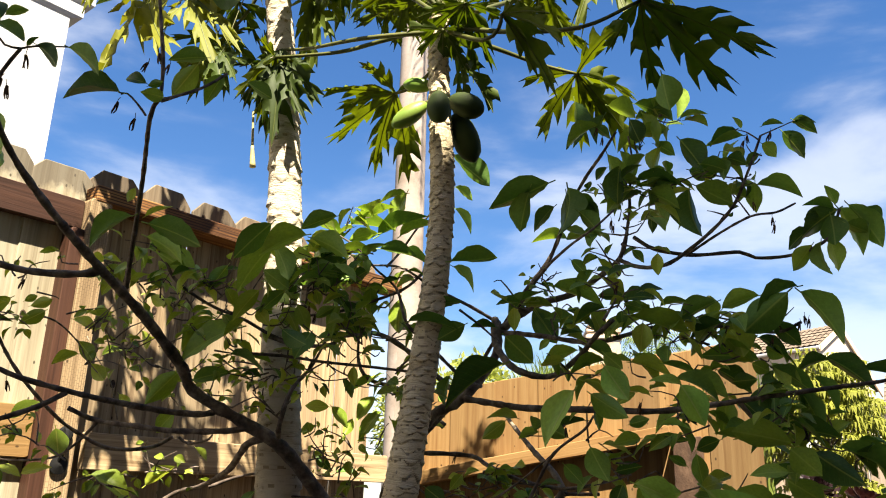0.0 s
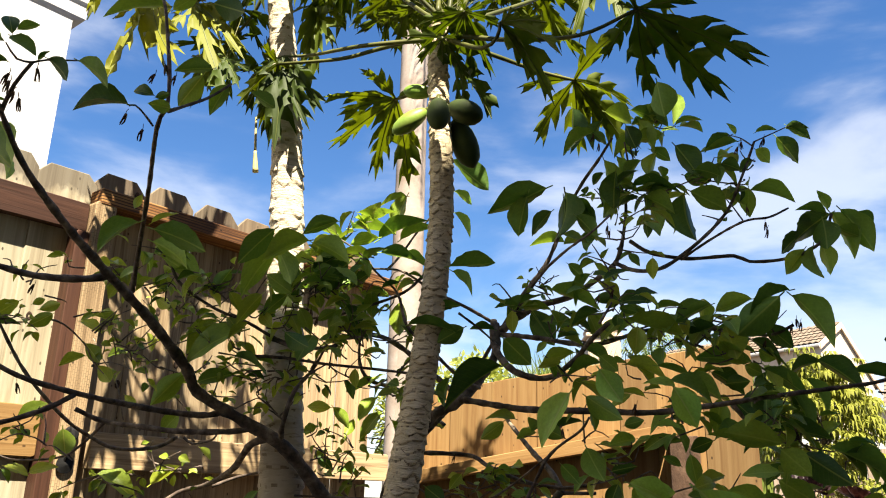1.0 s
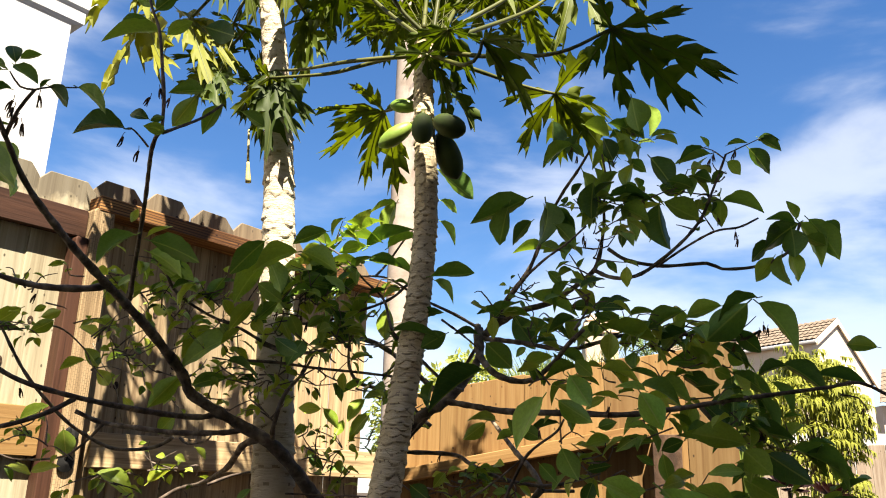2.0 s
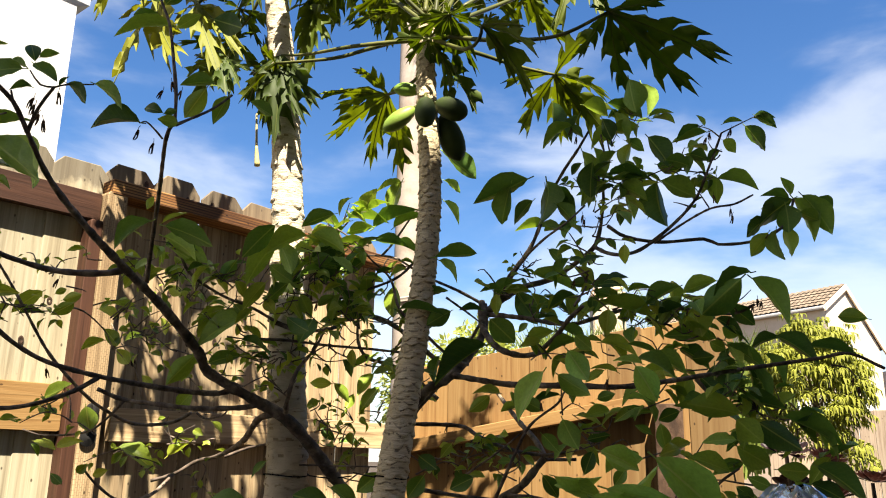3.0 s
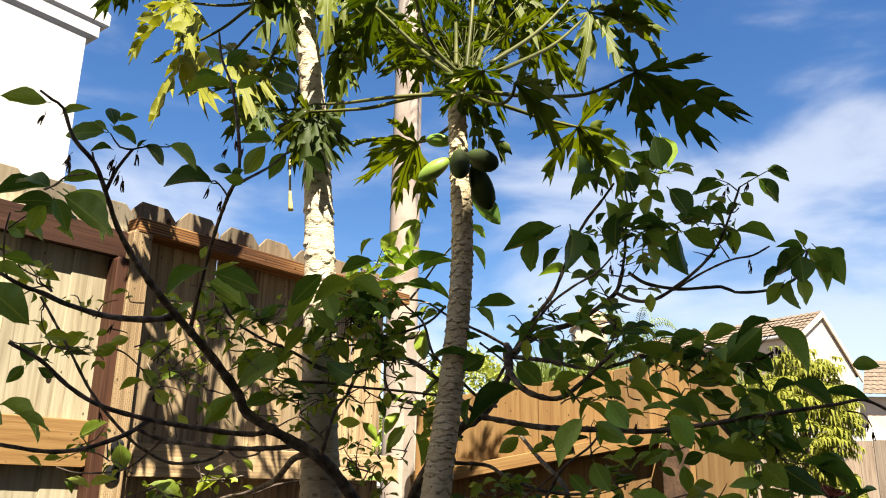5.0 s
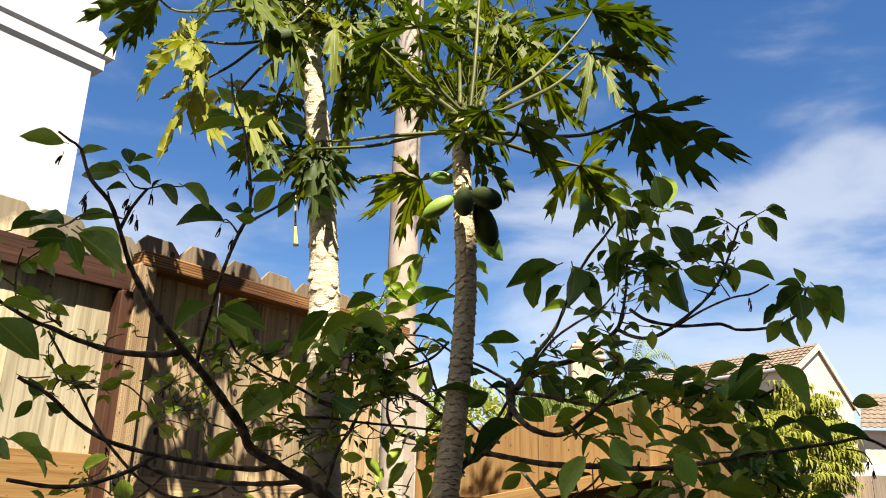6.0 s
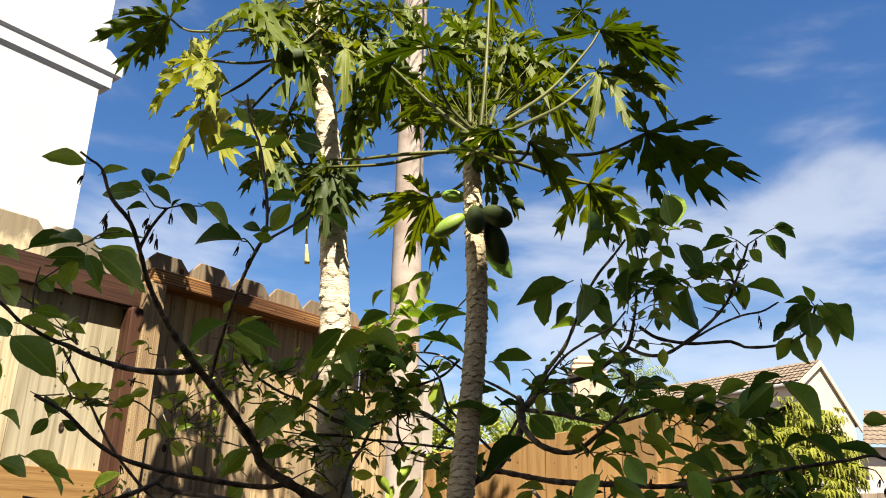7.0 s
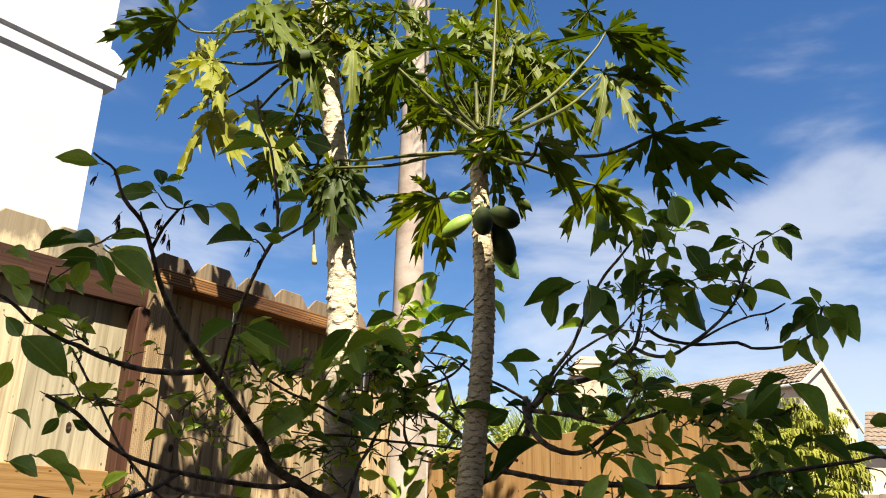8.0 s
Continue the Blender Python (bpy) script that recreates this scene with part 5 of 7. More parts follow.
leaves(cherimoya, [(-1.088, 1.83, 1.423, -0.996, 1.83, 1.385, 0.052, -153), (-1.075, 1.95, 1.531, -1.117, 1.95, 1.554, 0.030, -159), (-1.135, 1.95, 1.576, -1.18, 1.95, 1.615, 0.038, -138), (-1.134, 1.9, 1.554, -1.172, 1.9, 1.509, 0.033, 170), (-1.237, 2.3, 1.641, -1.148, 2.3, 1.65, 0.046, -131), (-1.37, 2.7, 1.259, -1.336, 2.7, 1.221, 0.027, -68), (-1.244, 2.7, 1.128, -1.289, 2.7, 1.165, 0.031, -134)])
leaves(cherimoya, [(0.33, 2.46, 2.124, 0.154, 2.46, 2.03, 0.104, 145), (0.272, 2.46, 2.105, 0.236, 2.46, 1.965, 0.075, 145), (0.344, 2.46, 2.048, 0.271, 2.46, 1.972, 0.061, 145), (0.412, 2.75, 2.041, 0.292, 2.75, 2.044, 0.062, 124), (0.419, 2.6, 2.137, 0.496, 2.6, 2.089, 0.055, -142), (0.427, 2.55, 2.066, 0.505, 2.55, 1.993, 0.063, -149), (0.473, 2.4, 2.284, 0.358, 2.4, 2.235, 0.065, 126), (0.463, 2.4, 2.282, 0.51, 2.4, 2.242, 0.043, -130), (0.521, 2.5, 2.402, 0.609, 2.5, 2.372, 0.085, -122), (0.603, 2.5, 2.408, 0.717, 2.5, 2.373, 0.062, -129), (0.633, 2.25, 2.373, 0.645, 2.25, 2.262, 0.088, -135)])
leaves(cherimoya, [(0.731, 2.55, 2.504, 0.764, 2.55, 2.381, 0.066, -118), (0.576, 2.45, 2.33, 0.601, 2.45, 2.252, 0.064, -135), (0.602, 2.5, 2.303, 0.709, 2.5, 2.316, 0.056, -141), (0.658, 2.5, 2.271, 0.723, 2.5, 2.24, 0.045, -137), (0.723, 2.45, 2.263, 0.799, 2.45, 2.158, 0.088, -137), (0.765, 2.4, 2.162, 0.844, 2.4, 2.152, 0.067, -131), (0.817, 2.4, 2.172, 0.845, 2.4, 2.117, 0.067, -118), (0.604, 2.55, 2.146, 0.512, 2.55, 2.065, 0.074, 137), (0.595, 2.5, 2.146, 0.74, 2.5, 2.169, 0.076, -116), (0.631, 2.5, 2.109, 0.727, 2.5, 2.077, 0.083, -137), (0.649, 2.5, 2.079, 0.682, 2.5, 1.994, 0.058, -129)])
leaves(cherimoya, [(0.755, 2.5, 2.124, 0.75, 2.5, 1.956, 0.108, 155), (0.746, 2.4, 2.094, 0.847, 2.4, 2.032, 0.085, -134), (0.843, 2.4, 2.181, 0.9, 2.4, 2.169, 0.053, -140), (0.938, 2.4, 2.194, 0.888, 2.4, 2.157, 0.044, 145), (0.92, 2.4, 2.097, 1.051, 2.4, 2.081, 0.069, -112), (0.903, 2.48, 2.312, 0.813, 2.48, 2.26, 0.054, 115), (0.921, 2.47, 2.287, 0.807, 2.47, 2.24, 0.055, 109), (0.909, 2.45, 2.3, 0.893, 2.45, 2.341, 0.025, 114), (0.955, 2.42, 2.237, 0.999, 2.42, 2.199, 0.049, -132), (0.959, 2.42, 2.293, 1.023, 2.42, 2.308, 0.034, -113), (1.11, 2.56, 2.385, 1.184, 2.56, 2.34, 0.048, -135)])
leaves(cherimoya, [(1.106, 2.56, 2.375, 1.174, 2.56, 2.385, 0.036, -143), (1.085, 2.59, 2.358, 1.151, 2.59, 2.266, 0.080, -123), (0.552, 2.5, 2.248, 0.58, 2.5, 2.146, 0.059, -123), (0.511, 2.5, 2.191, 0.472, 2.5, 2.151, 0.034, 144), (0.618, 2.45, 2.212, 0.559, 2.45, 2.152, 0.053, 138), (0.691, 2.5, 2.169, 0.635, 2.5, 2.19, 0.044, 132), (0.462, 2.5, 1.864, 0.398, 2.5, 1.769, 0.060, 118), (0.594, 2.6, 1.958, 0.631, 2.6, 1.918, 0.035, -143), (0.559, 2.6, 1.908, 0.532, 2.6, 1.868, 0.054, 147), (0.444, 2.3, 1.844, 0.4, 2.3, 1.832, 0.023, 147), (1.188, 2.5, 2.062, 1.053, 2.5, 1.976, 0.087, 164)])
leaves(cherimoya, [(1.155, 2.48, 2.036, 1.164, 2.48, 1.94, 0.091, -135), (1.101, 2.5, 1.999, 1.02, 2.5, 1.938, 0.065, 148), (1.1, 2.5, 1.949, 1.042, 2.5, 1.869, 0.060, 175), (1.118, 2.48, 1.953, 1.108, 2.48, 1.845, 0.065, 153), (1.153, 2.5, 1.968, 1.172, 2.5, 1.868, 0.071, -119), (1.188, 2.5, 2.066, 1.27, 2.5, 1.933, 0.082, -125), (1.21, 2.48, 2.069, 1.306, 2.48, 1.947, 0.081, -134), (1.182, 2.5, 2.076, 1.169, 2.5, 2.137, 0.036, 125), (1.177, 2.5, 2.062, 1.086, 2.5, 2.086, 0.049, 119), (1.185, 2.46, 2.005, 1.245, 2.46, 1.972, 0.060, -124), (1.129, 2.5, 2.027, 1.084, 2.5, 2.037, 0.051, 145)])
leaves(cherimoya, [(1.262, 2.5, 2.065, 1.312, 2.5, 2.022, 0.057, -130)])
leaves(cherimoya, [(0.4, 2.6, 2.165, 0.411, 2.6, 1.995, 0.135, -125)])
leaves(cherimoya, [(0.537, 2.2, 1.643, 0.527, 2.2, 1.566, 0.054, 6), (0.819, 2.4, 1.686, 0.847, 2.4, 1.594, 0.093, -160), (0.531, 2.35, 1.695, 0.686, 2.35, 1.639, 0.086, -120), (0.677, 2.5, 2.261, 0.634, 2.5, 2.17, 0.052, 163)], 1)
leaves(cherimoya, [(0.781, 2.4, 1.749, 0.659, 2.4, 1.691, 0.070, 154), (0.892, 2.38, 1.763, 0.782, 2.38, 1.732, 0.059, 157), (0.79, 2.4, 1.722, 0.711, 2.4, 1.629, 0.063, -178), (0.948, 2.32, 1.759, 0.825, 2.32, 1.651, 0.096, -156), (0.987, 2.35, 1.783, 0.85, 2.35, 1.742, 0.074, 123), (0.964, 2.28, 1.75, 1.081, 2.28, 1.635, 0.086, -131), (0.924, 2.4, 1.695, 1.008, 2.4, 1.629, 0.055, 0), (0.9, 2.45, 1.596, 0.736, 2.45, 1.622, 0.086, 142), (0.863, 2.4, 1.58, 0.912, 2.4, 1.554, 0.041, 1), (1.069, 2.4, 1.591, 0.973, 2.4, 1.58, 0.051, 146), (1.06, 2.4, 1.598, 1.186, 2.4, 1.536, 0.073, -141)])
leaves(cherimoya, [(1.152, 2.4, 1.567, 1.296, 2.4, 1.553, 0.075, -118), (1.334, 2.4, 1.651, 1.237, 2.4, 1.665, 0.051, 172), (0.907, 2.38, 1.569, 1.023, 2.38, 1.506, 0.069, -138), (1.015, 2.38, 1.543, 1.086, 2.38, 1.463, 0.056, -118), (0.375, 2, 1.438, 0.454, 2, 1.385, 0.054, 165), (0.61, 2.2, 1.505, 0.727, 2.2, 1.472, 0.064, -57), (0.6, 2.3, 1.558, 0.702, 2.3, 1.531, 0.054, -114), (0.859, 2.35, 1.505, 0.852, 2.35, 1.401, 0.076, -152), (0.908, 2.35, 1.48, 0.936, 2.35, 1.422, 0.044, 12), (0.894, 2.25, 1.359, 0.748, 2.25, 1.39, 0.078, 164), (0.852, 2.15, 1.339, 0.917, 2.15, 1.28, 0.070, -179)])
leaves(cherimoya, [(0.863, 2.2, 1.288, 0.773, 2.2, 1.287, 0.046, 55), (0.925, 2.2, 1.334, 1.028, 2.2, 1.262, 0.076, 169), (1.007, 2.25, 1.352, 1.167, 2.25, 1.288, 0.090, -130), (0.884, 2.3, 1.392, 1.034, 2.3, 1.403, 0.075, -128), (0.891, 2.3, 1.274, 0.984, 2.3, 1.217, 0.071, 0), (0.996, 2.3, 1.212, 1.09, 2.3, 1.205, 0.054, -14), (0.76, 2.3, 1.241, 0.873, 2.3, 1.209, 0.061, -45), (1.066, 2.2, 1.222, 1.19, 2.2, 1.154, 0.074, -150), (1.046, 2.2, 1.177, 1.136, 2.2, 1.144, 0.049, -149), (0.724, 2.5, 1.343, 0.739, 2.5, 1.254, 0.047, -167), (0.483, 2.1, 1.136, 0.376, 2.1, 1.181, 0.060, 40)])
leaves(cherimoya, [(0.41, 2.3, 1.342, 0.449, 2.3, 1.257, 0.068, 167), (0.408, 2.5, 1.625, 0.31, 2.5, 1.596, 0.053, 147), (0.451, 2.3, 1.583, 0.5, 2.3, 1.541, 0.045, 3), (0.456, 2.3, 1.703, 0.37, 2.3, 1.668, 0.048, 136), (0.41, 2.5, 1.703, 0.355, 2.5, 1.685, 0.031, 154), (0.508, 2.3, 1.738, 0.44, 2.3, 1.738, 0.035, 168), (0.557, 2.3, 1.703, 0.507, 2.3, 1.717, 0.028, -181), (0.51, 2.3, 1.4, 0.56, 2.3, 1.416, 0.034, 173), (0.576, 2.4, 1.356, 0.679, 2.4, 1.382, 0.055, -149), (0.763, 2.4, 1.374, 0.694, 2.4, 1.348, 0.044, -171), (0.697, 2.5, 1.309, 0.646, 2.5, 1.334, 0.030, 165)])
leaves(cherimoya, [(0.496, 2.45, 1.289, 0.565, 2.45, 1.306, 0.037, -185), (0.363, 2.5, 1.306, 0.414, 2.5, 1.255, 0.048, 178), (0.504, 2.4, 1.255, 0.476, 2.4, 1.189, 0.046, 19), (0.582, 2.3, 1.208, 0.548, 2.3, 1.161, 0.038, 22), (0.984, 2.35, 1.406, 0.93, 2.35, 1.356, 0.040, -154), (1.084, 2.35, 1.423, 1.014, 2.35, 1.381, 0.042, 64), (0.818, 2.3, 1.369, 0.721, 2.3, 1.377, 0.050, 143), (0.808, 2.4, 1.528, 0.877, 2.4, 1.536, 0.048, 170), (0.95, 2.4, 1.598, 0.901, 2.4, 1.624, 0.045, 188), (0.815, 2.35, 1.471, 0.87, 2.35, 1.421, 0.040, -172), (0.358, 2.35, 1.369, 0.291, 2.35, 1.402, 0.045, -173)])
leaves(cherimoya, [(0.976, 2.3, 1.165, 0.915, 2.3, 1.188, 0.040, 1), (0.926, 2.3, 1.134, 0.882, 2.3, 1.164, 0.043, 2), (1.041, 2.3, 1.181, 1.097, 2.3, 1.121, 0.047, -5), (0.88, 2.3, 1.141, 0.956, 2.3, 1.119, 0.041, -29), (0.369, 2.6, 1.183, 0.421, 2.6, 1.114, 0.050, -15)])
leaves(cherimoya, [(0.392, 1.9, 1.485, 0.439, 1.9, 1.413, 0.060, -182), (0.561, 1.95, 1.455, 0.613, 1.95, 1.369, 0.063, -4), (0.339, 2, 1.445, 0.266, 2, 1.325, 0.073, 48), (0.5, 2.2, 1.254, 0.612, 2.2, 1.215, 0.062, -38), (0.587, 1.9, 1.238, 0.74, 1.9, 1.107, 0.1, -30.0), (0.479, 1.95, 1.165, 0.677, 1.95, 1.116, 0.1, 10.0), (0.368, 2.1, 1.189, 0.491, 2.1, 1.167, 0.055, 20.0), (0.457, 2.0, 1.096, 0.622, 2.0, 1.212, 0.11, 30.0), (0.227, 2.1, 1.128, 0.344, 2.1, 1.109, 0.06, 20.0), (0.519, 2.25, 1.246, 0.626, 2.25, 1.224, 0.07, 0.0), (0.624, 2.2, 1.489, 0.546, 2.2, 1.513, 0.042, 133), (0.592, 2.3, 1.4, 0.658, 2.3, 1.409, 0.035, -142), (0.449, 2, 1.144, 0.545, 2, 1.098, 0.060, 178), (0.908, 2.38, 1.577, 0.953, 2.38, 1.509, 0.043, -145)], 2)
limb(cherimoya, 0.0055, 0.004, [(-1.21, 1.8, 1.795), (-1.246, 1.76, 1.833), (-1.321, 1.72, 1.874)])
limb(cherimoya, 0.003, 0.002, [(-1.16, 1.8, 1.769), (-1.168, 1.78, 1.832), (-1.173, 1.78, 1.895), (-1.162, 1.77, 1.936)])
limb(cherimoya, 0.0025, 0.0018, [(-1.165, 1.78, 1.832), (-1.211, 1.77, 1.86), (-1.248, 1.76, 1.88)])
limb(cherimoya, 0.0022, 0.0016, [(-1.168, 1.78, 1.895), (-1.117, 1.77, 1.927), (-1.049, 1.77, 1.976)])
leaves(cherimoya, [(-1.211, 1.78, 1.99, -1.068, 1.78, 2.024, 0.076, -123), (-0.977, 1.7, 1.965, -0.834, 1.7, 1.854, 0.094, -148), (-1.135, 1.77, 1.939, -0.977, 1.77, 1.926, 0.083, -115), (-1.209, 1.78, 1.748, -1.071, 1.78, 1.647, 0.089, -45), (-1.256, 1.76, 1.883, -1.178, 1.76, 1.819, 0.052, 171), (-1.29, 1.76, 1.972, -1.201, 1.76, 1.959, 0.047, -151), (-1.196, 1.78, 1.783, -1.067, 1.78, 1.758, 0.068, -128), (-1.147, 1.78, 1.895, -1.09, 1.78, 1.902, 0.030, -130), (-1.267, 1.9, 1.564, -1.191, 1.9, 1.536, 0.042, -149), (-1.248, 1.9, 1.438, -1.141, 1.9, 1.412, 0.058, -178), (-1.179, 1.9, 1.454, -1.028, 1.9, 1.39, 0.085, -151)])
leaves(cherimoya, [(-1.291, 1.75, 1.931, -1.205, 1.75, 1.885, 0.052, 165), (-1.167, 1.78, 1.918, -1.118, 1.78, 1.864, 0.041, 149), (-1.106, 1.76, 1.889, -1.04, 1.76, 1.859, 0.038, -161), (-1.277, 1.8, 1.805, -1.219, 1.8, 1.745, 0.044, 162), (-1.084, 1.78, 1.803, -1.164, 1.78, 1.825, 0.043, 151), (-1.237, 1.8, 1.684, -1.266, 1.8, 1.61, 0.051, 143)])
leaves(cherimoya, [(-1.04, 1.78, 1.896, -0.982, 1.78, 1.866, 0.034, -147), (-1.145, 2, 1.646, -1.073, 2, 1.655, 0.037, -31), (-1.238, 2.1, 1.579, -1.208, 2.1, 1.645, 0.038, -18), (-0.976, 2.3, 1.772, -0.914, 2.3, 1.792, 0.034, -154), (-1.049, 2.2, 1.664, -0.99, 2.2, 1.683, 0.032, -177)], 1)
buds(cherimoya, [(-0.752, 1.45, 1.964), (-0.747, 1.45, 1.948), (-0.706, 1.46, 1.981), (-0.74, 1.46, 1.929), (-0.735, 1.46, 1.918), (-0.884, 1.38, 2.036), (-0.835, 1.42, 1.945), (-0.832, 1.42, 1.958), (-0.573, 1.57, 1.939), (-0.553, 1.6, 1.921), (-0.954, 2, 1.694), (-0.976, 2.03, 1.458), (-1.098, 1.9, 1.735), (-0.554, 1.66, 2.1), (-0.57, 1.66, 2.078), (-0.542, 1.7, 2.096), (0.487, 2.4, 2.254), (0.473, 2.4, 2.284), (0.912, 2.42, 2.273), (0.907, 2.42, 2.257)])
buds(cherimoya, [(0.98, 2.42, 2.277), (0.986, 2.42, 2.287), (0.965, 2.4, 1.988), (0.957, 2.4, 2.007), (0.483, 2.3, 1.961), (0.491, 2.3, 1.943), (0.908, 2.4, 2.055), (0.458, 2.3, 1.755), (0.53, 2.35, 1.748), (0.493, 2.3, 1.773), (0.546, 2.3, 1.466), (0.538, 2.3, 1.457), (0.309, 2.35, 1.435), (0.345, 2.3, 1.399), (0.995, 2.38, 1.7), (1.009, 2.38, 1.718), (1.022, 2.38, 1.709), (0.929, 2.4, 1.659), (1.269, 2.37, 1.458), (1.264, 2.37, 1.483)])
buds(cherimoya, [(0.054, 2.85, 1.351), (-0.429, 2.4, 1.741), (-0.355, 2.4, 1.731), (-0.336, 2.4, 1.704)])
leaves(cherimoya, [(0.395, 2.6, 2.144, 0.401, 2.6, 1.995, 0.077, -147), (0.419, 2.6, 2.123, 0.51, 2.6, 2.029, 0.068, -140), (0.417, 2.5, 2.416, 0.423, 2.5, 2.249, 0.087, -122), (0.541, 2.45, 2.177, 0.523, 2.45, 2.05, 0.086, 143), (0.513, 2.5, 2.236, 0.548, 2.5, 2.11, 0.068, -133), (0.579, 2.5, 2.126, 0.493, 2.5, 2.046, 0.061, 143), (0.758, 2.5, 2.185, 0.838, 2.5, 2.16, 0.079, -137), (0.625, 2.5, 2.376, 0.677, 2.5, 2.255, 0.068, -126), (0.618, 2.5, 2.309, 0.533, 2.5, 2.248, 0.055, 135), (0.646, 2.5, 2.418, 0.73, 2.5, 2.364, 0.061, -126), (0.501, 2.45, 2.345, 0.459, 2.45, 2.244, 0.057, 137)])
leaves(cherimoya, [(0.3, 2.7, 1.779, 0.361, 2.7, 1.694, 0.056, 179), (0.339, 2.5, 1.813, 0.493, 2.5, 1.763, 0.084, -134), (0.368, 2.4, 1.718, 0.455, 2.4, 1.679, 0.050, -121), (0.414, 2.4, 1.621, 0.503, 2.4, 1.579, 0.051, -130), (0.469, 2.4, 1.579, 0.363, 2.4, 1.551, 0.057, 129), (0.677, 2.35, 1.535, 0.783, 2.35, 1.488, 0.060, -141), (0.799, 2.4, 1.647, 0.866, 2.4, 1.576, 0.052, 17), (0.895, 2.35, 1.536, 0.898, 2.35, 1.408, 0.069, -151), (0.963, 2.35, 1.502, 1.019, 2.35, 1.399, 0.061, -127), (0.394, 2.5, 1.894, 0.445, 2.5, 1.851, 0.038, -156), (0.886, 2.4, 1.65, 0.978, 2.4, 1.605, 0.054, -42)])
leaves(cherimoya, [(0.538, 2.4, 1.576, 0.651, 2.4, 1.558, 0.060, -140), (0.435, 2.4, 1.722, 0.471, 2.4, 1.65, 0.042, -152), (0.368, 2.45, 1.685, 0.421, 2.45, 1.658, 0.031, -141), (0.539, 2.35, 1.487, 0.481, 2.35, 1.456, 0.034, 52), (0.36, 2.4, 1.579, 0.29, 2.4, 1.568, 0.037, 159)], 1)
twigs(cherimoya, (0.47, 2.55, 2.189), (0.586, 2.6, 1.998), 9, 0.07, 41, (0.03, 0.06), 0.2, 0.2)
twigs(cherimoya, (0.832, 2.5, 2.009), (0.945, 2.4, 2.19), 9, 0.06, 42, (0.03, 0.06), 0.2, 0.15)
twigs(cherimoya, (0.314, 2.65, 1.87), (0.475, 2.45, 1.658), 9, 0.08, 43, (0.03, 0.06), 0.3, 0.3)
twigs(cherimoya, (0.576, 2.42, 1.653), (0.99, 2.4, 1.668), 9, 0.07, 44, (0.03, 0.06), 0.3, 0.25)
twigs(cherimoya, (-0.425, 2.4, 1.649), (-0.233, 2.55, 1.928), 16, 0.16, 11, (0.06, 0.12))
twigs(cherimoya, (0.489, 2.3, 1.686), (0.535, 2.4, 2), 12, 0.13, 12, (0.05, 0.10))
twigs(cherimoya, (0.584, 2.55, 2.126), (0.828, 2.45, 2.15), 12, 0.13, 13, (0.06, 0.11))
twigs(cherimoya, (0.603, 2.35, 1.42), (0.995, 2.3, 1.37), 14, 0.15, 14, (0.06, 0.12))
twigs(cherimoya, (0.503, 2.5, 1.272), (0.945, 2.3, 1.165), 8, 0.16, 15, (0.05, 0.11))
twigs(cherimoya, (-1.044, 2.5, 1.551), (-0.861, 2.6, 1.681), 10, 0.14, 16, (0.03, 0.06), 0.9)
twigs(cherimoya, (-1.119, 2.8, 1.242), (-0.803, 2.9, 1.286), 9, 0.12, 17, (0.03, 0.06), 0.9)
twigs(cherimoya, (-0.772, 2.3, 1.848), (-0.461, 2.4, 1.649), 12, 0.13, 18, (0.04, 0.09), 0.5)
twigs(cherimoya, (-1.311, 2.2, 1.685), (-1.164, 2.3, 1.632), 8, 0.12, 19, (0.03, 0.06), 0.9)
twigs(cherimoya, (-0.428, 2.8, 1.307), (-0.172, 2.85, 1.39), 10, 0.12, 20, (0.03, 0.06), 0.7)
twigs(cherimoya, (-0.034, 2.6, 1.179), (0.191, 2.7, 1.309), 8, 0.12, 21, (0.03, 0.07), 0.5)
twigs(cherimoya, (-1.191, 1.9, 1.844), (-1.085, 1.9, 1.75), 6, 0.1, 22, (0.03, 0.06), 0.9)
twigs(cherimoya, (-1.027, 2.35, 1.824), (-0.499, 2.4, 1.676), 14, 0.13, 31, (0.035, 0.075), 0.6)
twigs(cherimoya, (-0.376, 2.5, 1.818), (-0.067, 2.8, 1.448), 16, 0.13, 32, (0.04, 0.09), 0.4)
twigs(cherimoya, (-1.036, 2.5, 1.665), (-0.609, 2.6, 1.45), 14, 0.13, 33, (0.03, 0.06), 0.8)
twigs(cherimoya, (-0.431, 2.8, 1.386), (-0.191, 2.7, 1.12), 12, 0.12, 34, (0.035, 0.07), 0.5)
twigs(cherimoya, (0.114, 2.7, 1.309), (0.367, 2.6, 1.096), 12, 0.13, 35, (0.04, 0.08), 0.4)
twigs(cherimoya, (0.355, 2.4, 1.405), (0.762, 2.4, 1.111), 8, 0.14, 36, (0.05, 0.11), 0.25)
twigs(cherimoya, (0.539, 2.4, 1.686), (0.932, 2.4, 1.58), 12, 0.12, 37, (0.05, 0.11), 0.2)
twigs(cherimoya, (0.683, 2.5, 2.375), (0.537, 2.5, 2.11), 10, 0.11, 38, (0.05, 0.1), 0.2)
twigs(cherimoya, (-0.282, 2.6, 2.044), (-0.428, 2.4, 1.722), 14, 0.12, 39, (0.05, 0.1), 0.2)
twigs(cherimoya, (0.826, 2.35, 1.505), (1.136, 2.3, 1.198), 12, 0.13, 40, (0.06, 0.12), 0.1)
twigs(cherimoya, (0.468, 2.4, 1.667), (0.941, 2.45, 1.719), 10, 0.15, 62, (0.06, 0.12), 0.3)
twigs(cherimoya, (0.141, 2.4, 1.808), (0.438, 2.45, 1.636), 8, 0.12, 63, (0.05, 0.1), 0.3)
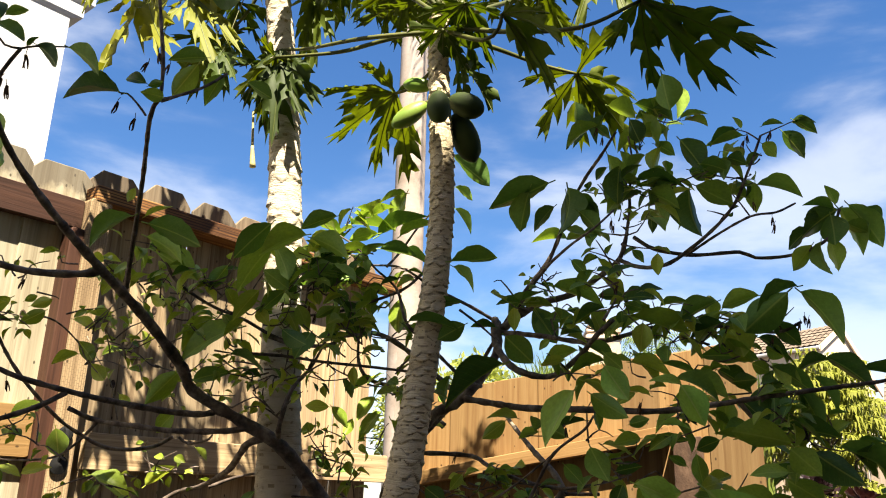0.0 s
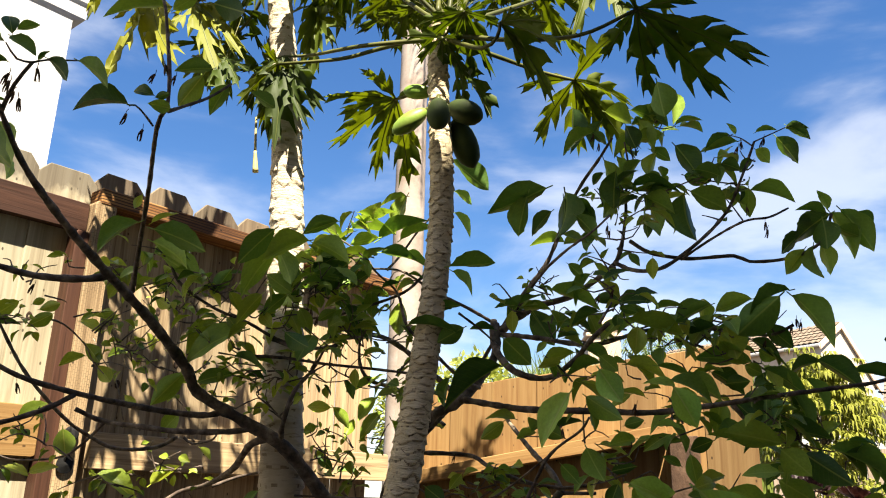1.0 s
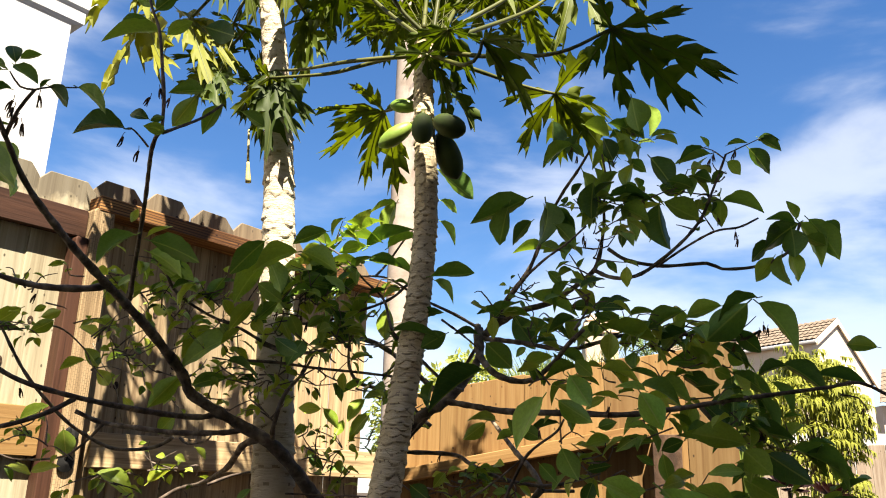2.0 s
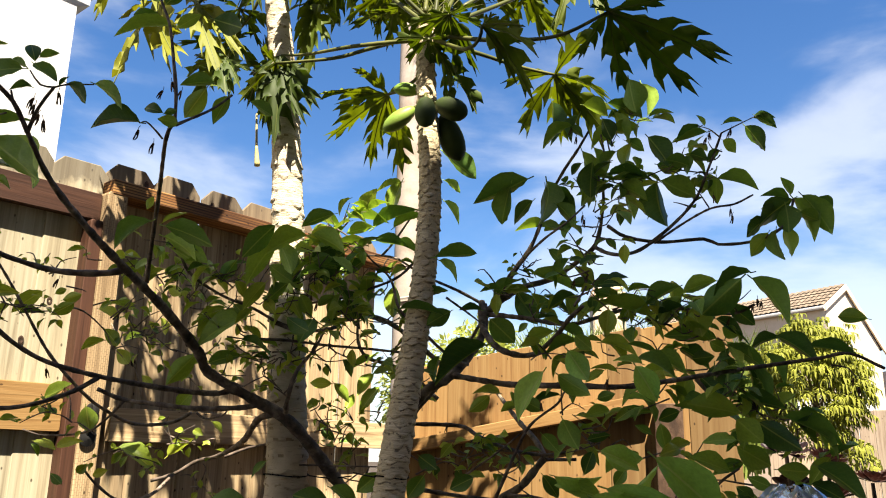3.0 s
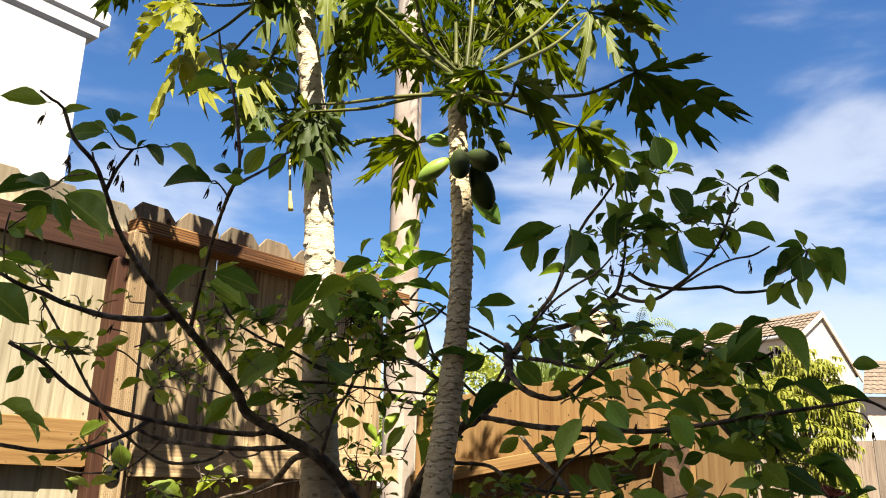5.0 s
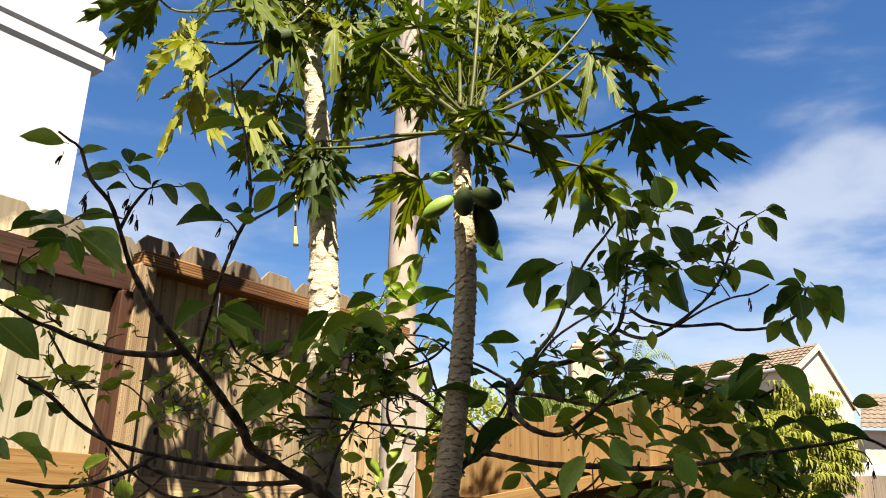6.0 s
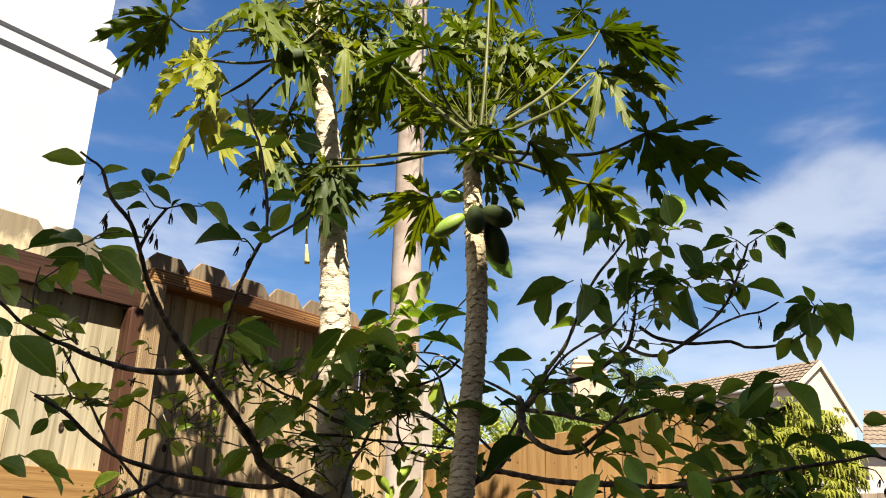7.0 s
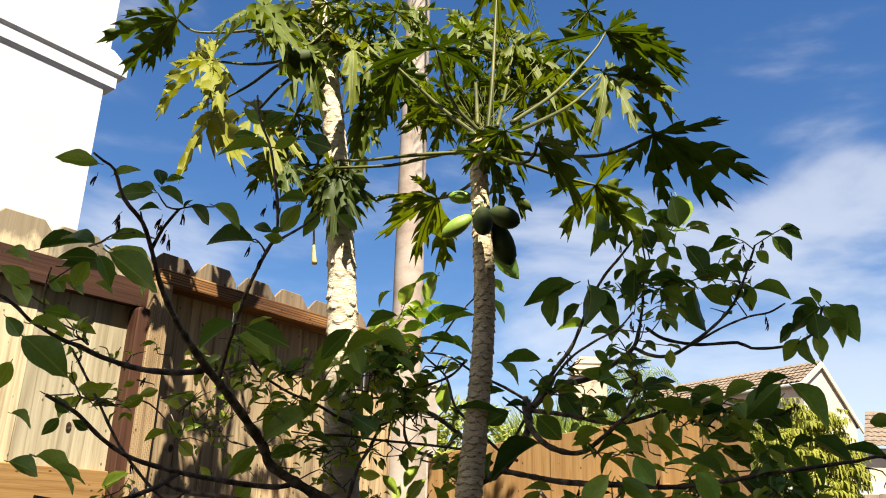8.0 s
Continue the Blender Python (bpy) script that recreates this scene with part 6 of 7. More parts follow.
twigs(cherimoya, (0.318, 2.4, 1.521), (0.78, 2.45, 1.553), 8, 0.14, 65, (0.06, 0.12), 0.35)
twigs(cherimoya, (-0.493, 2.4, 1.76), (-0.125, 2.5, 1.824), 10, 0.13, 71, (0.05, 0.1), 0.4)
twigs(cherimoya, (-0.725, 2.4, 1.645), (-0.344, 2.5, 1.554), 10, 0.13, 72, (0.045, 0.09), 0.4)
twigs(cherimoya, (-0.37, 2.4, 1.579), (-0.116, 2.5, 1.485), 7, 0.12, 73, (0.045, 0.09), 0.4)
twigs(cherimoya, (-0.311, 2.45, 1.912), (-0.143, 2.5, 1.73), 8, 0.12, 81, (0.05, 0.1), 0.4)
twigs(cherimoya, (-0.282, 2.45, 1.682), (-0.11, 2.5, 1.543), 7, 0.12, 82, (0.05, 0.09), 0.5)
twigs(cherimoya, (-0.916, 2.4, 1.816), (-0.438, 2.5, 1.516), 16, 0.14, 51, (0.035, 0.07), 0.55)
twigs(cherimoya, (-0.725, 2.3, 1.703), (-0.433, 2.5, 1.407), 12, 0.12, 52, (0.03, 0.06), 0.7)
twigs(cherimoya, (-1.202, 2.3, 1.794), (-0.873, 2.5, 1.552), 12, 0.13, 53, (0.03, 0.055), 0.7)
twigs(cherimoya, (-0.438, 2.5, 1.516), (-0.116, 2.6, 1.681), 12, 0.13, 54, (0.04, 0.08), 0.35)
twigs(cherimoya, (-1.294, 2.5, 1.402), (-0.771, 2.7, 1.114), 14, 0.13, 55, (0.03, 0.06), 0.6)


# ---- the two papayas ----
old_papaya = thing("papaya_tree", (-0.45, 2.64, 0), "tall pale-trunked papaya with crescent leaf scars and a high crown", "tree")
smooth(part("trunk", scarred_trunk([(-0.45, 2.64, -0.02), (-0.458, 2.64, 0.6), (-0.463, 2.64, 1.2), (-0.487, 2.64, 1.6), (-0.515, 2.64, 2.1), (-0.555, 2.64, 2.52), (-0.6, 2.64, 2.85), (-0.648, 2.64, 3.13), (-0.68, 2.64, 3.3), (-0.7, 2.64, 3.42)], 0.084, 0.038, 6, 0.046, 0.020, 0.0066, 5, 0.0042, 64, 0.06, 0.7), PAPAYA_BARK, old_papaya)).data.materials.append(SCAR_SHADE)
young_papaya = thing("papaya_tree", (-0.16, 1.95, 0), "slender leaning papaya with overlapping leaf scars and small green fruit", "tree")
smooth(part("trunk", scarred_trunk([(-0.16, 1.95, -0.02), (-0.11, 2.06, 0.7), (-0.055, 2.2, 1.235), (-0.03, 2.27, 1.45), (-0.012, 2.33, 1.63), (0.005, 2.38, 1.85), (0.012, 2.4, 2.05), (0.004, 2.4, 2.25), (-0.008, 2.4, 2.45), (-0.012, 2.4, 2.56), (-0.01, 2.39, 2.66)], 0.053, 0.031, 6, 0.0225, 0.016, 0.0056, 8, 0.0028, 70, 0.10, 0.2), YOUNG_BARK, young_papaya)).data.materials.append(SCAR_SHADE)
lobed_leaf(young_papaya, [(0.033, 2.37, 2.603), (0.209, 2.3, 2.542), (0.41, 2.22, 2.507)], (0.568, 2.165, 2.556), (0.101, 0.504, 0.858), [(-17, 0.24), (18, 0.4), (43, 0.41), (80, 0.3), (120, 0.18), (-161, 0.07), (-116, 0.22)], 0, 0.0065)
lobed_leaf(young_papaya, [(0.038, 2.4, 2.589), (0.148, 2.42, 2.566), (0.311, 2.5, 2.548)], (0.433, 2.545, 2.539), (0, 0.468, 0.884), [(122, 0.25), (81, 0.29), (48, 0.37), (-68, 0.24), (10, 0.21), (-176, 0.2), (59, 0.24)], 0, 0.0065)
lobed_leaf(young_papaya, [(0.023, 2.36, 2.58), (0.127, 2.26, 2.489), (0.172, 2.22, 2.502)], (0.18, 2.2, 2.537), (0.316, 0.316, 0.895), [(-6, 0.23), (-27, 0.17), (54, 0.21), (40, 0.28), (-54, 0.1)], 0, 0.0065)
lobed_leaf(young_papaya, [(-0.004, 2.38, 2.635), (0.024, 2.33, 2.633)], (0.075, 2.27, 2.62), (0.103, 0.361, 0.927), [(10, 0.12), (67, 0.25), (87, 0.26), (110, 0.24), (144, 0.21), (167, 0.16), (-98, 0.06), (-28, 0.11)], 0, 0.0065)
lobed_leaf(young_papaya, [(-0.008, 2.36, 2.598)], (0.007, 2.3, 2.546), (-0.106, 0.423, 0.9), [(-164, 0.12), (145, 0.11), (95, 0.15), (55, 0.15), (-22, 0.07)], 0, 0.0065)
lobed_leaf(young_papaya, [(-0.003, 2.4, 2.6)], (0.032, 2.47, 2.574), (0.697, 0.398, 0.597), [(27, 0.26), (4, 0.2), (37, 0.18), (70, 0.16)], 0, 0.0065)
lobed_leaf(young_papaya, [(-0.011, 2.4, 2.618), (-0.022, 2.46, 2.525), (-0.104, 2.56, 2.5)], (-0.168, 2.62, 2.508), (0, 0.316, 0.949), [(-167, 0.26), (173, 0.21), (140, 0.33), (112, 0.35), (85, 0.42), (-110, 0.21), (-34, 0.1)], 0, 0.0065)
lobed_leaf(young_papaya, [(-0.012, 2.38, 2.594), (-0.256, 2.42, 2.595), (-0.446, 2.52, 2.621)], (-0.55, 2.555, 2.637), (-0.101, -0.978, 0.182), [(-55, 0.28), (-76, 0.31), (-87, 0.36), (-108, 0.24), (-152, 0.13)], 0, 0.0065)
lobed_leaf(young_papaya, [(-0.012, 2.38, 2.617), (-0.216, 2.45, 2.599), (-0.344, 2.48, 2.582)], (-0.558, 2.52, 2.587), (-0.207, 0.518, 0.83), [(23, 0.11), (91, 0.27), (112, 0.25), (149, 0.19), (-115, 0.11)], 0, 0.0065)
lobed_leaf(young_papaya, [(-0.002, 2.38, 2.663), (-0.113, 2.34, 2.779)], (-0.178, 2.3, 2.973), (0, 0.105, 0.995), [(173, 0.28), (-148, 0.16), (-99, 0.19), (-38, 0.17), (22, 0.22), (72, 0.19)], 0, 0.0065)
lobed_leaf(young_papaya, [(-0.012, 2.39, 2.657), (-0.16, 2.5, 2.841)], (-0.346, 2.62, 3.092), (-0.103, 0.465, 0.879), [(163, 0.23), (124, 0.3), (106, 0.34), (68, 0.36), (37, 0.19), (-101, 0.13), (-153, 0.19)], 0, 0.0065)
lobed_leaf(young_papaya, [(0.107, 2.4, 2.721), (0.294, 2.55, 2.944), (0.468, 2.68, 3.212)], (0.532, 2.72, 3.335), (0.208, 0.416, 0.885), [(-51, 0.19), (-15, 0.28), (1, 0.39), (15, 0.43), (34, 0.39), (48, 0.15), (163, 0.29), (-146, 0.13)], 0, 0.0065)
lobed_leaf(young_papaya, [(0.105, 2.38, 2.664), (0.332, 2.6, 2.897), (0.457, 2.72, 3.065)], (0.525, 2.78, 3.171), (0.157, -0.837, 0.523), [(-9, 0.41), (6, 0.37), (-68, 0.39), (-91, 0.39), (-139, 0.2), (110, 0.15), (61, 0.3)], 1, 0.0065)
lobed_leaf(young_papaya, [(0.017, 2.38, 2.659), (0.038, 2.42, 2.944)], (0.058, 2.5, 3.447), (0, 0.316, 0.949), [(164, 0.19), (16, 0.2), (55, 0.27), (121, 0.22), (88, 0.28)], 0, 0.0065)
lobed_leaf(young_papaya, [(0.055, 2.42, 2.715), (0.099, 2.65, 3.007)], (0.152, 2.85, 3.368), (0, -0.848, 0.53), [(160, 0.17), (-104, 0.37), (-79, 0.33), (-50, 0.38), (-73, 0.52), (65, 0.34), (93, 0.36)], 1, 0.0065)
lobed_leaf(young_papaya, [(-0.018, 2.42, 2.721), (-0.025, 2.6, 3.002)], (-0.043, 2.9, 3.418), (0, 0.217, 0.976), [(124, 0.26), (92, 0.29), (50, 0.23), (-118, 0.19), (-63, 0.19)], 0, 0.0065)
lobed_leaf(young_papaya, [(0.011, 2.42, 2.698), (0.122, 2.725, 2.979)], (0.272, 3, 3.245), (-0.467, 0.192, 0.863), [(57, 0.35), (89, 0.25), (136, 0.11), (-168, 0.23), (-132, 0.23), (-105, 0.12), (-4, 0.12)], 1, 0.0012)
lobed_leaf(young_papaya, [(-0.009, 2.42, 2.698), (-0.002, 2.725, 2.991)], (-0.001, 3, 3.273), (-0.31, 0.206, 0.928), [(41, 0.27), (74, 0.28), (104, 0.21), (156, 0.12), (-151, 0.08), (-96, 0.16), (-33, 0.07)], 0, 0.0012)
lobed_leaf(young_papaya, [(-0.006, 2.42, 2.698), (-0.124, 2.675, 2.929)], (-0.266, 2.9, 3.137), (-0.212, 0.437, 0.874), [(42, 0.14), (75, 0.17), (95, 0.16), (154, 0.13), (-173, 0.17), (-121, 0.1), (-31, 0.05)], 0, 0.0012)
lobed_leaf(young_papaya, [(0.039, 2.42, 2.698), (0.155, 2.7, 2.912)], (0.341, 2.95, 3.1), (-0.382, 0.2, 0.902), [(44, 0.19), (61, 0.35), (105, 0.17), (149, 0.16), (-161, 0.15), (-115, 0.13), (-44, 0.1)], 0, 0.0012)
lobed_leaf(young_papaya, [(0.037, 2.42, 2.698), (-0.141, 2.725, 3.153)], (-0.315, 3, 3.642), (-0.164, -0.872, 0.462), [(-77, 0.3), (-91, 0.31), (-128, 0.15), (152, 0.21), (113, 0.1), (42, 0.07), (-5, 0.15)], 0, 0.0012)
lobed_leaf(young_papaya, [(0.002, 2.42, 2.698), (0.022, 2.775, 3.158)], (0.053, 3.1, 3.651), (-0.081, -0.881, 0.466), [(-52, 0.18), (-76, 0.24), (-106, 0.36), (-123, 0.17), (142, 0.16), (109, 0.12), (56, 0.2)], 0, 0.0012)
lobed_leaf(young_papaya, [(0.037, 2.42, 2.698), (0.188, 2.725, 3.06)], (0.42, 3, 3.427), (0.129, 0.215, 0.968), [(62, 0.24), (92, 0.17), (141, 0.18), (169, 0.19), (-139, 0.07), (-59, 0.06), (-2, 0.1)], 0, 0.0012)
lobed_leaf(young_papaya, [(-0.012, 2.42, 2.698), (0.225, 2.725, 3.156)], (0.507, 3, 3.646), (0.301, 0.427, 0.853), [(53, 0.16), (103, 0.17), (132, 0.17), (163, 0.14), (-116, 0.12), (-53, 0.1), (-5, 0.1)], 0, 0.0012)
lobed_leaf(young_papaya, [(0.032, 2.42, 2.698), (0.084, 2.65, 2.969)], (0.184, 2.85, 3.226), (-0.029, 0.447, 0.894), [(26, 0.14), (59, 0.12), (90, 0.17), (141, 0.19), (174, 0.19), (-130, 0.14), (-69, 0.05)], 0, 0.0012)
lobed_leaf(young_papaya, [(-0.007, 2.42, 2.698), (-0.014, 2.6, 2.856)], (-0.027, 2.75, 2.984), (-0.362, 0.202, 0.91), [(47, 0.18), (73, 0.26), (105, 0.16), (162, 0.19), (-149, 0.2), (-116, 0.17), (-33, 0.08)], 0, 0.0012)
lobed_leaf(young_papaya, [(0.042, 2.42, 2.698), (-0.059, 2.625, 2.869)], (-0.124, 2.8, 3.011), (-0.307, 0.504, 0.807), [(26, 0.21), (62, 0.13), (109, 0.14), (157, 0.19), (-166, 0.18), (-131, 0.1), (-27, 0.07)], 0, 0.0012)
lobed_leaf(young_papaya, [(0.017, 2.42, 2.698), (-0.152, 2.625, 2.92)], (-0.322, 2.8, 3.12), (-0.421, 0.197, 0.885), [(54, 0.26), (84, 0.24), (150, 0.2), (-179, 0.19), (-139, 0.2), (-83, 0.1), (1, 0.1)], 0, 0.0012)
lobed_leaf(young_papaya, [(0.04, 2.42, 2.698), (0.055, 2.675, 3.083)], (0.125, 2.9, 3.48), (0.32, 0.502, 0.803), [(31, 0.11), (57, 0.13), (102, 0.13), (146, 0.16), (167, 0.17), (-147, 0.1), (-55, 0.1)], 1, 0.0012)
lobed_leaf(young_papaya, [(0.008, 2.42, 2.698), (0.114, 2.675, 3.016)], (0.252, 2.9, 3.331), (-0.182, 0.521, 0.834), [(35, 0.18), (70, 0.14), (112, 0.15), (147, 0.12), (-170, 0.17), (-106, 0.07), (-40, 0.13)], 0, 0.0012)
lobed_leaf(young_papaya, [(0.037, 2.42, 2.698), (-0.039, 2.7, 3.125)], (-0.084, 2.95, 3.576), (-0.348, -0.829, 0.439), [(-67, 0.32), (-81, 0.37), (-107, 0.29), (-158, 0.17), (130, 0.17), (107, 0.1), (-7, 0.1)], 0, 0.0012)
lobed_leaf(young_papaya, [(-0.011, 2.42, 2.698), (-0.181, 2.675, 3.122)], (-0.398, 2.9, 3.569), (0.114, 0.527, 0.842), [(20, 0.15), (51, 0.18), (109, 0.12), (140, 0.15), (-175, 0.17), (-151, 0.08), (-69, 0.12)], 1, 0.0012)
lobed_leaf(young_papaya, [(-0.024, 2.42, 2.688), (0.03, 2.575, 2.878)], (0.066, 2.7, 3.063), (0.028, 0.546, 0.837), [(39, 0.21), (89, 0.12), (119, 0.15), (177, 0.18), (-136, 0.09), (-82, 0.14), (-11, 0.12)], 0, 0.0011)
lobed_leaf(young_papaya, [(-0.001, 2.42, 2.689), (0.086, 2.575, 2.859)], (0.183, 2.7, 3.024), (0.141, 0.465, 0.874), [(14, 0.14), (52, 0.21), (104, 0.2), (157, 0.19), (-158, 0.18), (-111, 0.14), (-46, 0.18)], 0, 0.0011)
lobed_leaf(young_papaya, [(-0.011, 2.42, 2.688), (0.122, 2.625, 2.945)], (0.266, 2.8, 3.209), (-0.229, 0.405, 0.885), [(20, 0.21), (55, 0.21), (91, 0.15), (158, 0.21), (-152, 0.18), (-119, 0.16), (-68, 0.15)], 0, 0.0011)
lobed_leaf(young_papaya, [(-0.015, 2.42, 2.688), (0.055, 2.65, 2.992)], (0.122, 2.85, 3.312), (-0.16, 0.56, 0.813), [(52, 0.18), (94, 0.16), (154, 0.14), (-169, 0.19), (-101, 0.09), (-32, 0.19), (11, 0.18)], 0, 0.0011)
lobed_leaf(young_papaya, [(0.009, 2.42, 2.689), (-0.061, 2.625, 2.983)], (-0.129, 2.8, 3.292), (0.228, 0.422, 0.878), [(-4, 0.18), (56, 0.2), (99, 0.2), (137, 0.19), (-174, 0.11), (-125, 0.15), (-50, 0.14)], 0, 0.0011)
lobed_leaf(young_papaya, [(-0.005, 2.42, 2.689), (0.149, 2.6, 2.874)], (0.318, 2.75, 3.054), (-0.206, 0.397, 0.895), [(30, 0.23), (61, 0.27), (113, 0.15), (156, 0.14), (-141, 0.14), (-84, 0.16), (-18, 0.14)], 0, 0.0011)
lobed_leaf(young_papaya, [(-0.003, 2.42, 2.689), (-0.02, 2.525, 2.787)], (-0.039, 2.6, 2.873), (0.151, 0.551, 0.821), [(25, 0.12), (78, 0.16), (117, 0.16), (161, 0.22), (-163, 0.15), (-89, 0.11), (-27, 0.19)], 0, 0.0011)
lobed_leaf(young_papaya, [(0.008, 2.42, 2.689), (-0.075, 2.55, 2.807)], (-0.154, 2.65, 2.913), (0.245, 0.468, 0.849), [(12, 0.16), (45, 0.18), (102, 0.22), (142, 0.25), (-167, 0.18), (-114, 0.14), (-53, 0.13)], 0, 0.0011)
lobed_leaf(young_papaya, [(0.022, 2.42, 2.689), (-0.043, 2.565, 2.853)], (-0.087, 2.68, 3.01), (-0.095, 0.501, 0.86), [(23, 0.14), (50, 0.13), (91, 0.14), (143, 0.17), (-154, 0.17), (-117, 0.12), (-56, 0.17)], 0, 0.0011)
lobed_leaf(young_papaya, [(-0.008, 2.42, 2.688), (-0.098, 2.575, 2.839)], (-0.204, 2.7, 2.98), (-0.244, 0.394, 0.886), [(32, 0.14), (74, 0.24), (111, 0.19), (155, 0.2), (-143, 0.18), (-111, 0.18), (-40, 0.16)], 0, 0.0011)
lobed_leaf(old_papaya, [(-0.632, 2.64, 3.261), (-0.864, 2.7, 3.347), (-1.072, 2.74, 3.344), (-1.264, 2.75, 3.35)], (-1.353, 2.75, 3.414), (-0.204, 0.458, 0.865), [(176, 0.37), (-159, 0.24), (-112, 0.17), (147, 0.39), (134, 0.3), (116, 0.2), (-49, 0.19)], 0, 0.0065)
lobed_leaf(old_papaya, [(-0.635, 2.64, 3.198), (-0.86, 2.7, 3.171), (-0.992, 2.7, 3.154)], (-1.145, 2.7, 3.169), (-0.308, -0.801, 0.513), [(-138, 0.35), (172, 0.27), (143, 0.41), (129, 0.47), (107, 0.39), (28, 0.12), (-80, 0.37), (-66, 0.49)], 1, 0.0065)
lobed_leaf(old_papaya, [(-0.645, 2.64, 3.17), (-0.842, 2.68, 3.148), (-0.988, 2.72, 3.061)], (-1.126, 2.74, 2.99), (-0.217, -0.812, 0.542), [(-179, 0.18), (-89, 0.49), (-73, 0.57), (-46, 0.15), (117, 0.26)], 1, 0.0065)
lobed_leaf(old_papaya, [(-0.645, 2.63, 3.123), (-0.795, 2.62, 3.029)], (-0.901, 2.6, 2.876), (-0.204, -0.764, 0.612), [(148, 0.2), (-103, 0.22), (-69, 0.43), (-54, 0.37), (112, 0.33), (-39, 0.21)], 1, 0.0065)
lobed_leaf(old_papaya, [(-0.629, 2.64, 3.352), (-0.762, 2.66, 3.394)], (-0.938, 2.68, 3.442), (-0.108, -0.755, 0.647), [(-130, 0.3), (-95, 0.48), (-82, 0.56), (-73, 0.62), (-65, 0.62), (114, 0.62), (89, 0.57)], 1, 0.0065)
lobed_leaf(old_papaya, [(-0.624, 2.62, 3.253), (-0.595, 2.6, 3.223)], (-0.514, 2.49, 3.091), (0.21, -0.788, 0.578), [(108, 0.38), (87, 0.43), (-33, 0.17), (-105, 0.15), (-82, 0.34), (122, 0.29)], 1, 0.0065)
lobed_leaf(old_papaya, [(-0.634, 2.66, 3.142), (-0.567, 2.72, 3.07)], (-0.509, 2.78, 2.996), (0.107, -0.837, 0.537), [(-81, 0.4), (-96, 0.27), (-37, 0.16), (-67, 0.25), (-142, 0.11), (96, 0.26)], 0, 0.0065)
lobed_leaf(old_papaya, [(-0.636, 2.62, 3.089), (-0.703, 2.68, 2.912)], (-0.812, 2.74, 2.806), (-0.207, 0.518, 0.83), [(132, 0.31), (-176, 0.21), (145, 0.21), (101, 0.23), (50, 0.19), (-26, 0.11)], 0, 0.0065)
lobed_leaf(old_papaya, [(-0.629, 2.62, 3.063), (-0.645, 2.7, 2.871)], (-0.678, 2.78, 2.723), (0, 0.447, 0.894), [(124, 0.23), (103, 0.34), (75, 0.18), (24, 0.13), (170, 0.15), (-76, 0.15)], 0, 0.0065)
lobed_leaf(old_papaya, [(-0.636, 2.64, 3.048), (-0.719, 2.66, 3.006)], (-0.757, 2.66, 2.895), (-0.111, 0.444, 0.889), [(153, 0.15), (116, 0.19), (71, 0.19), (31, 0.17), (-32, 0.1), (-137, 0.1)], 0, 0.0065)
lobed_leaf(old_papaya, [(-0.623, 2.62, 3.309), (-0.658, 2.56, 3.212)], (-0.703, 2.52, 3.126), (-0.105, -0.843, 0.527), [(-89, 0.34), (-76, 0.36), (-140, 0.12), (119, 0.24), (-58, 0.26), (91, 0.24)], 0, 0.0065)
lobed_leaf(old_papaya, [(-0.627, 2.64, 3.158), (-0.649, 2.605, 3.254)], (-0.664, 2.57, 3.26), (-0.278, 0.385, 0.88), [(57, 0.12), (90, 0.13), (121, 0.12), (165, 0.09), (-150, 0.1), (-89, 0.08), (-13, 0.11)], 0, 0.0018)
lobed_leaf(old_papaya, [(-0.629, 2.64, 3.187), (-0.605, 2.605, 3.213)], (-0.576, 2.57, 3.179), (0.409, 0.366, 0.836), [(19, 0.15), (62, 0.11), (117, 0.23), (142, 0.18), (169, 0.08), (-141, 0.09), (-42, 0.06)], 1, 0.0018)
lobed_leaf(old_papaya, [(-0.623, 2.64, 3.099), (-0.664, 2.61, 3.209)], (-0.694, 2.58, 3.171), (-0.262, 0.535, 0.803), [(72, 0.12), (112, 0.11), (148, 0.15), (-173, 0.11), (-124, 0.04), (-36, 0.07), (4, 0.14)], 0, 0.0018)
lobed_leaf(old_papaya, [(-0.636, 2.64, 3.279), (-0.592, 2.605, 3.289)], (-0.55, 2.57, 3.33), (-0.408, 0.366, 0.836), [(29, 0.18), (77, 0.12), (119, 0.11), (146, 0.15), (-166, 0.11), (-126, 0.08), (-32, 0.08)], 0, 0.0018)
lobed_leaf(old_papaya, [(-0.628, 2.64, 3.161), (-0.639, 2.595, 3.303)], (-0.644, 2.55, 3.357), (-0.195, 0.544, 0.816), [(58, 0.17), (95, 0.11), (136, 0.16), (165, 0.12), (-157, 0.1), (-75, 0.08), (-8, 0.14)], 1, 0.0018)
lobed_leaf(old_papaya, [(-0.625, 2.64, 3.128), (-0.554, 2.62, 3.216)], (-0.475, 2.6, 3.186), (0.128, -0.876, 0.464), [(-53, 0.15), (-81, 0.23), (-101, 0.22), (-141, 0.16), (136, 0.15), (86, 0.17), (34, 0.11)], 1, 0.0018)
lobed_leaf(old_papaya, [(-0.637, 2.64, 3.298), (-0.546, 2.62, 3.286)], (-0.459, 2.6, 3.324), (-0.321, 0.38, 0.868), [(63, 0.14), (101, 0.14), (126, 0.11), (168, 0.11), (-138, 0.07), (-88, 0.09), (8, 0.07)], 0, 0.0018)
lobed_leaf(old_papaya, [(-0.636, 2.64, 3.277), (-0.807, 2.77, 3.345)], (-0.994, 2.9, 3.443), (0.229, 0.54, 0.81), [(24, 0.18), (69, 0.14), (116, 0.14), (148, 0.14), (-177, 0.09), (-76, 0.06), (-30, 0.13)], 1, 0.0018)
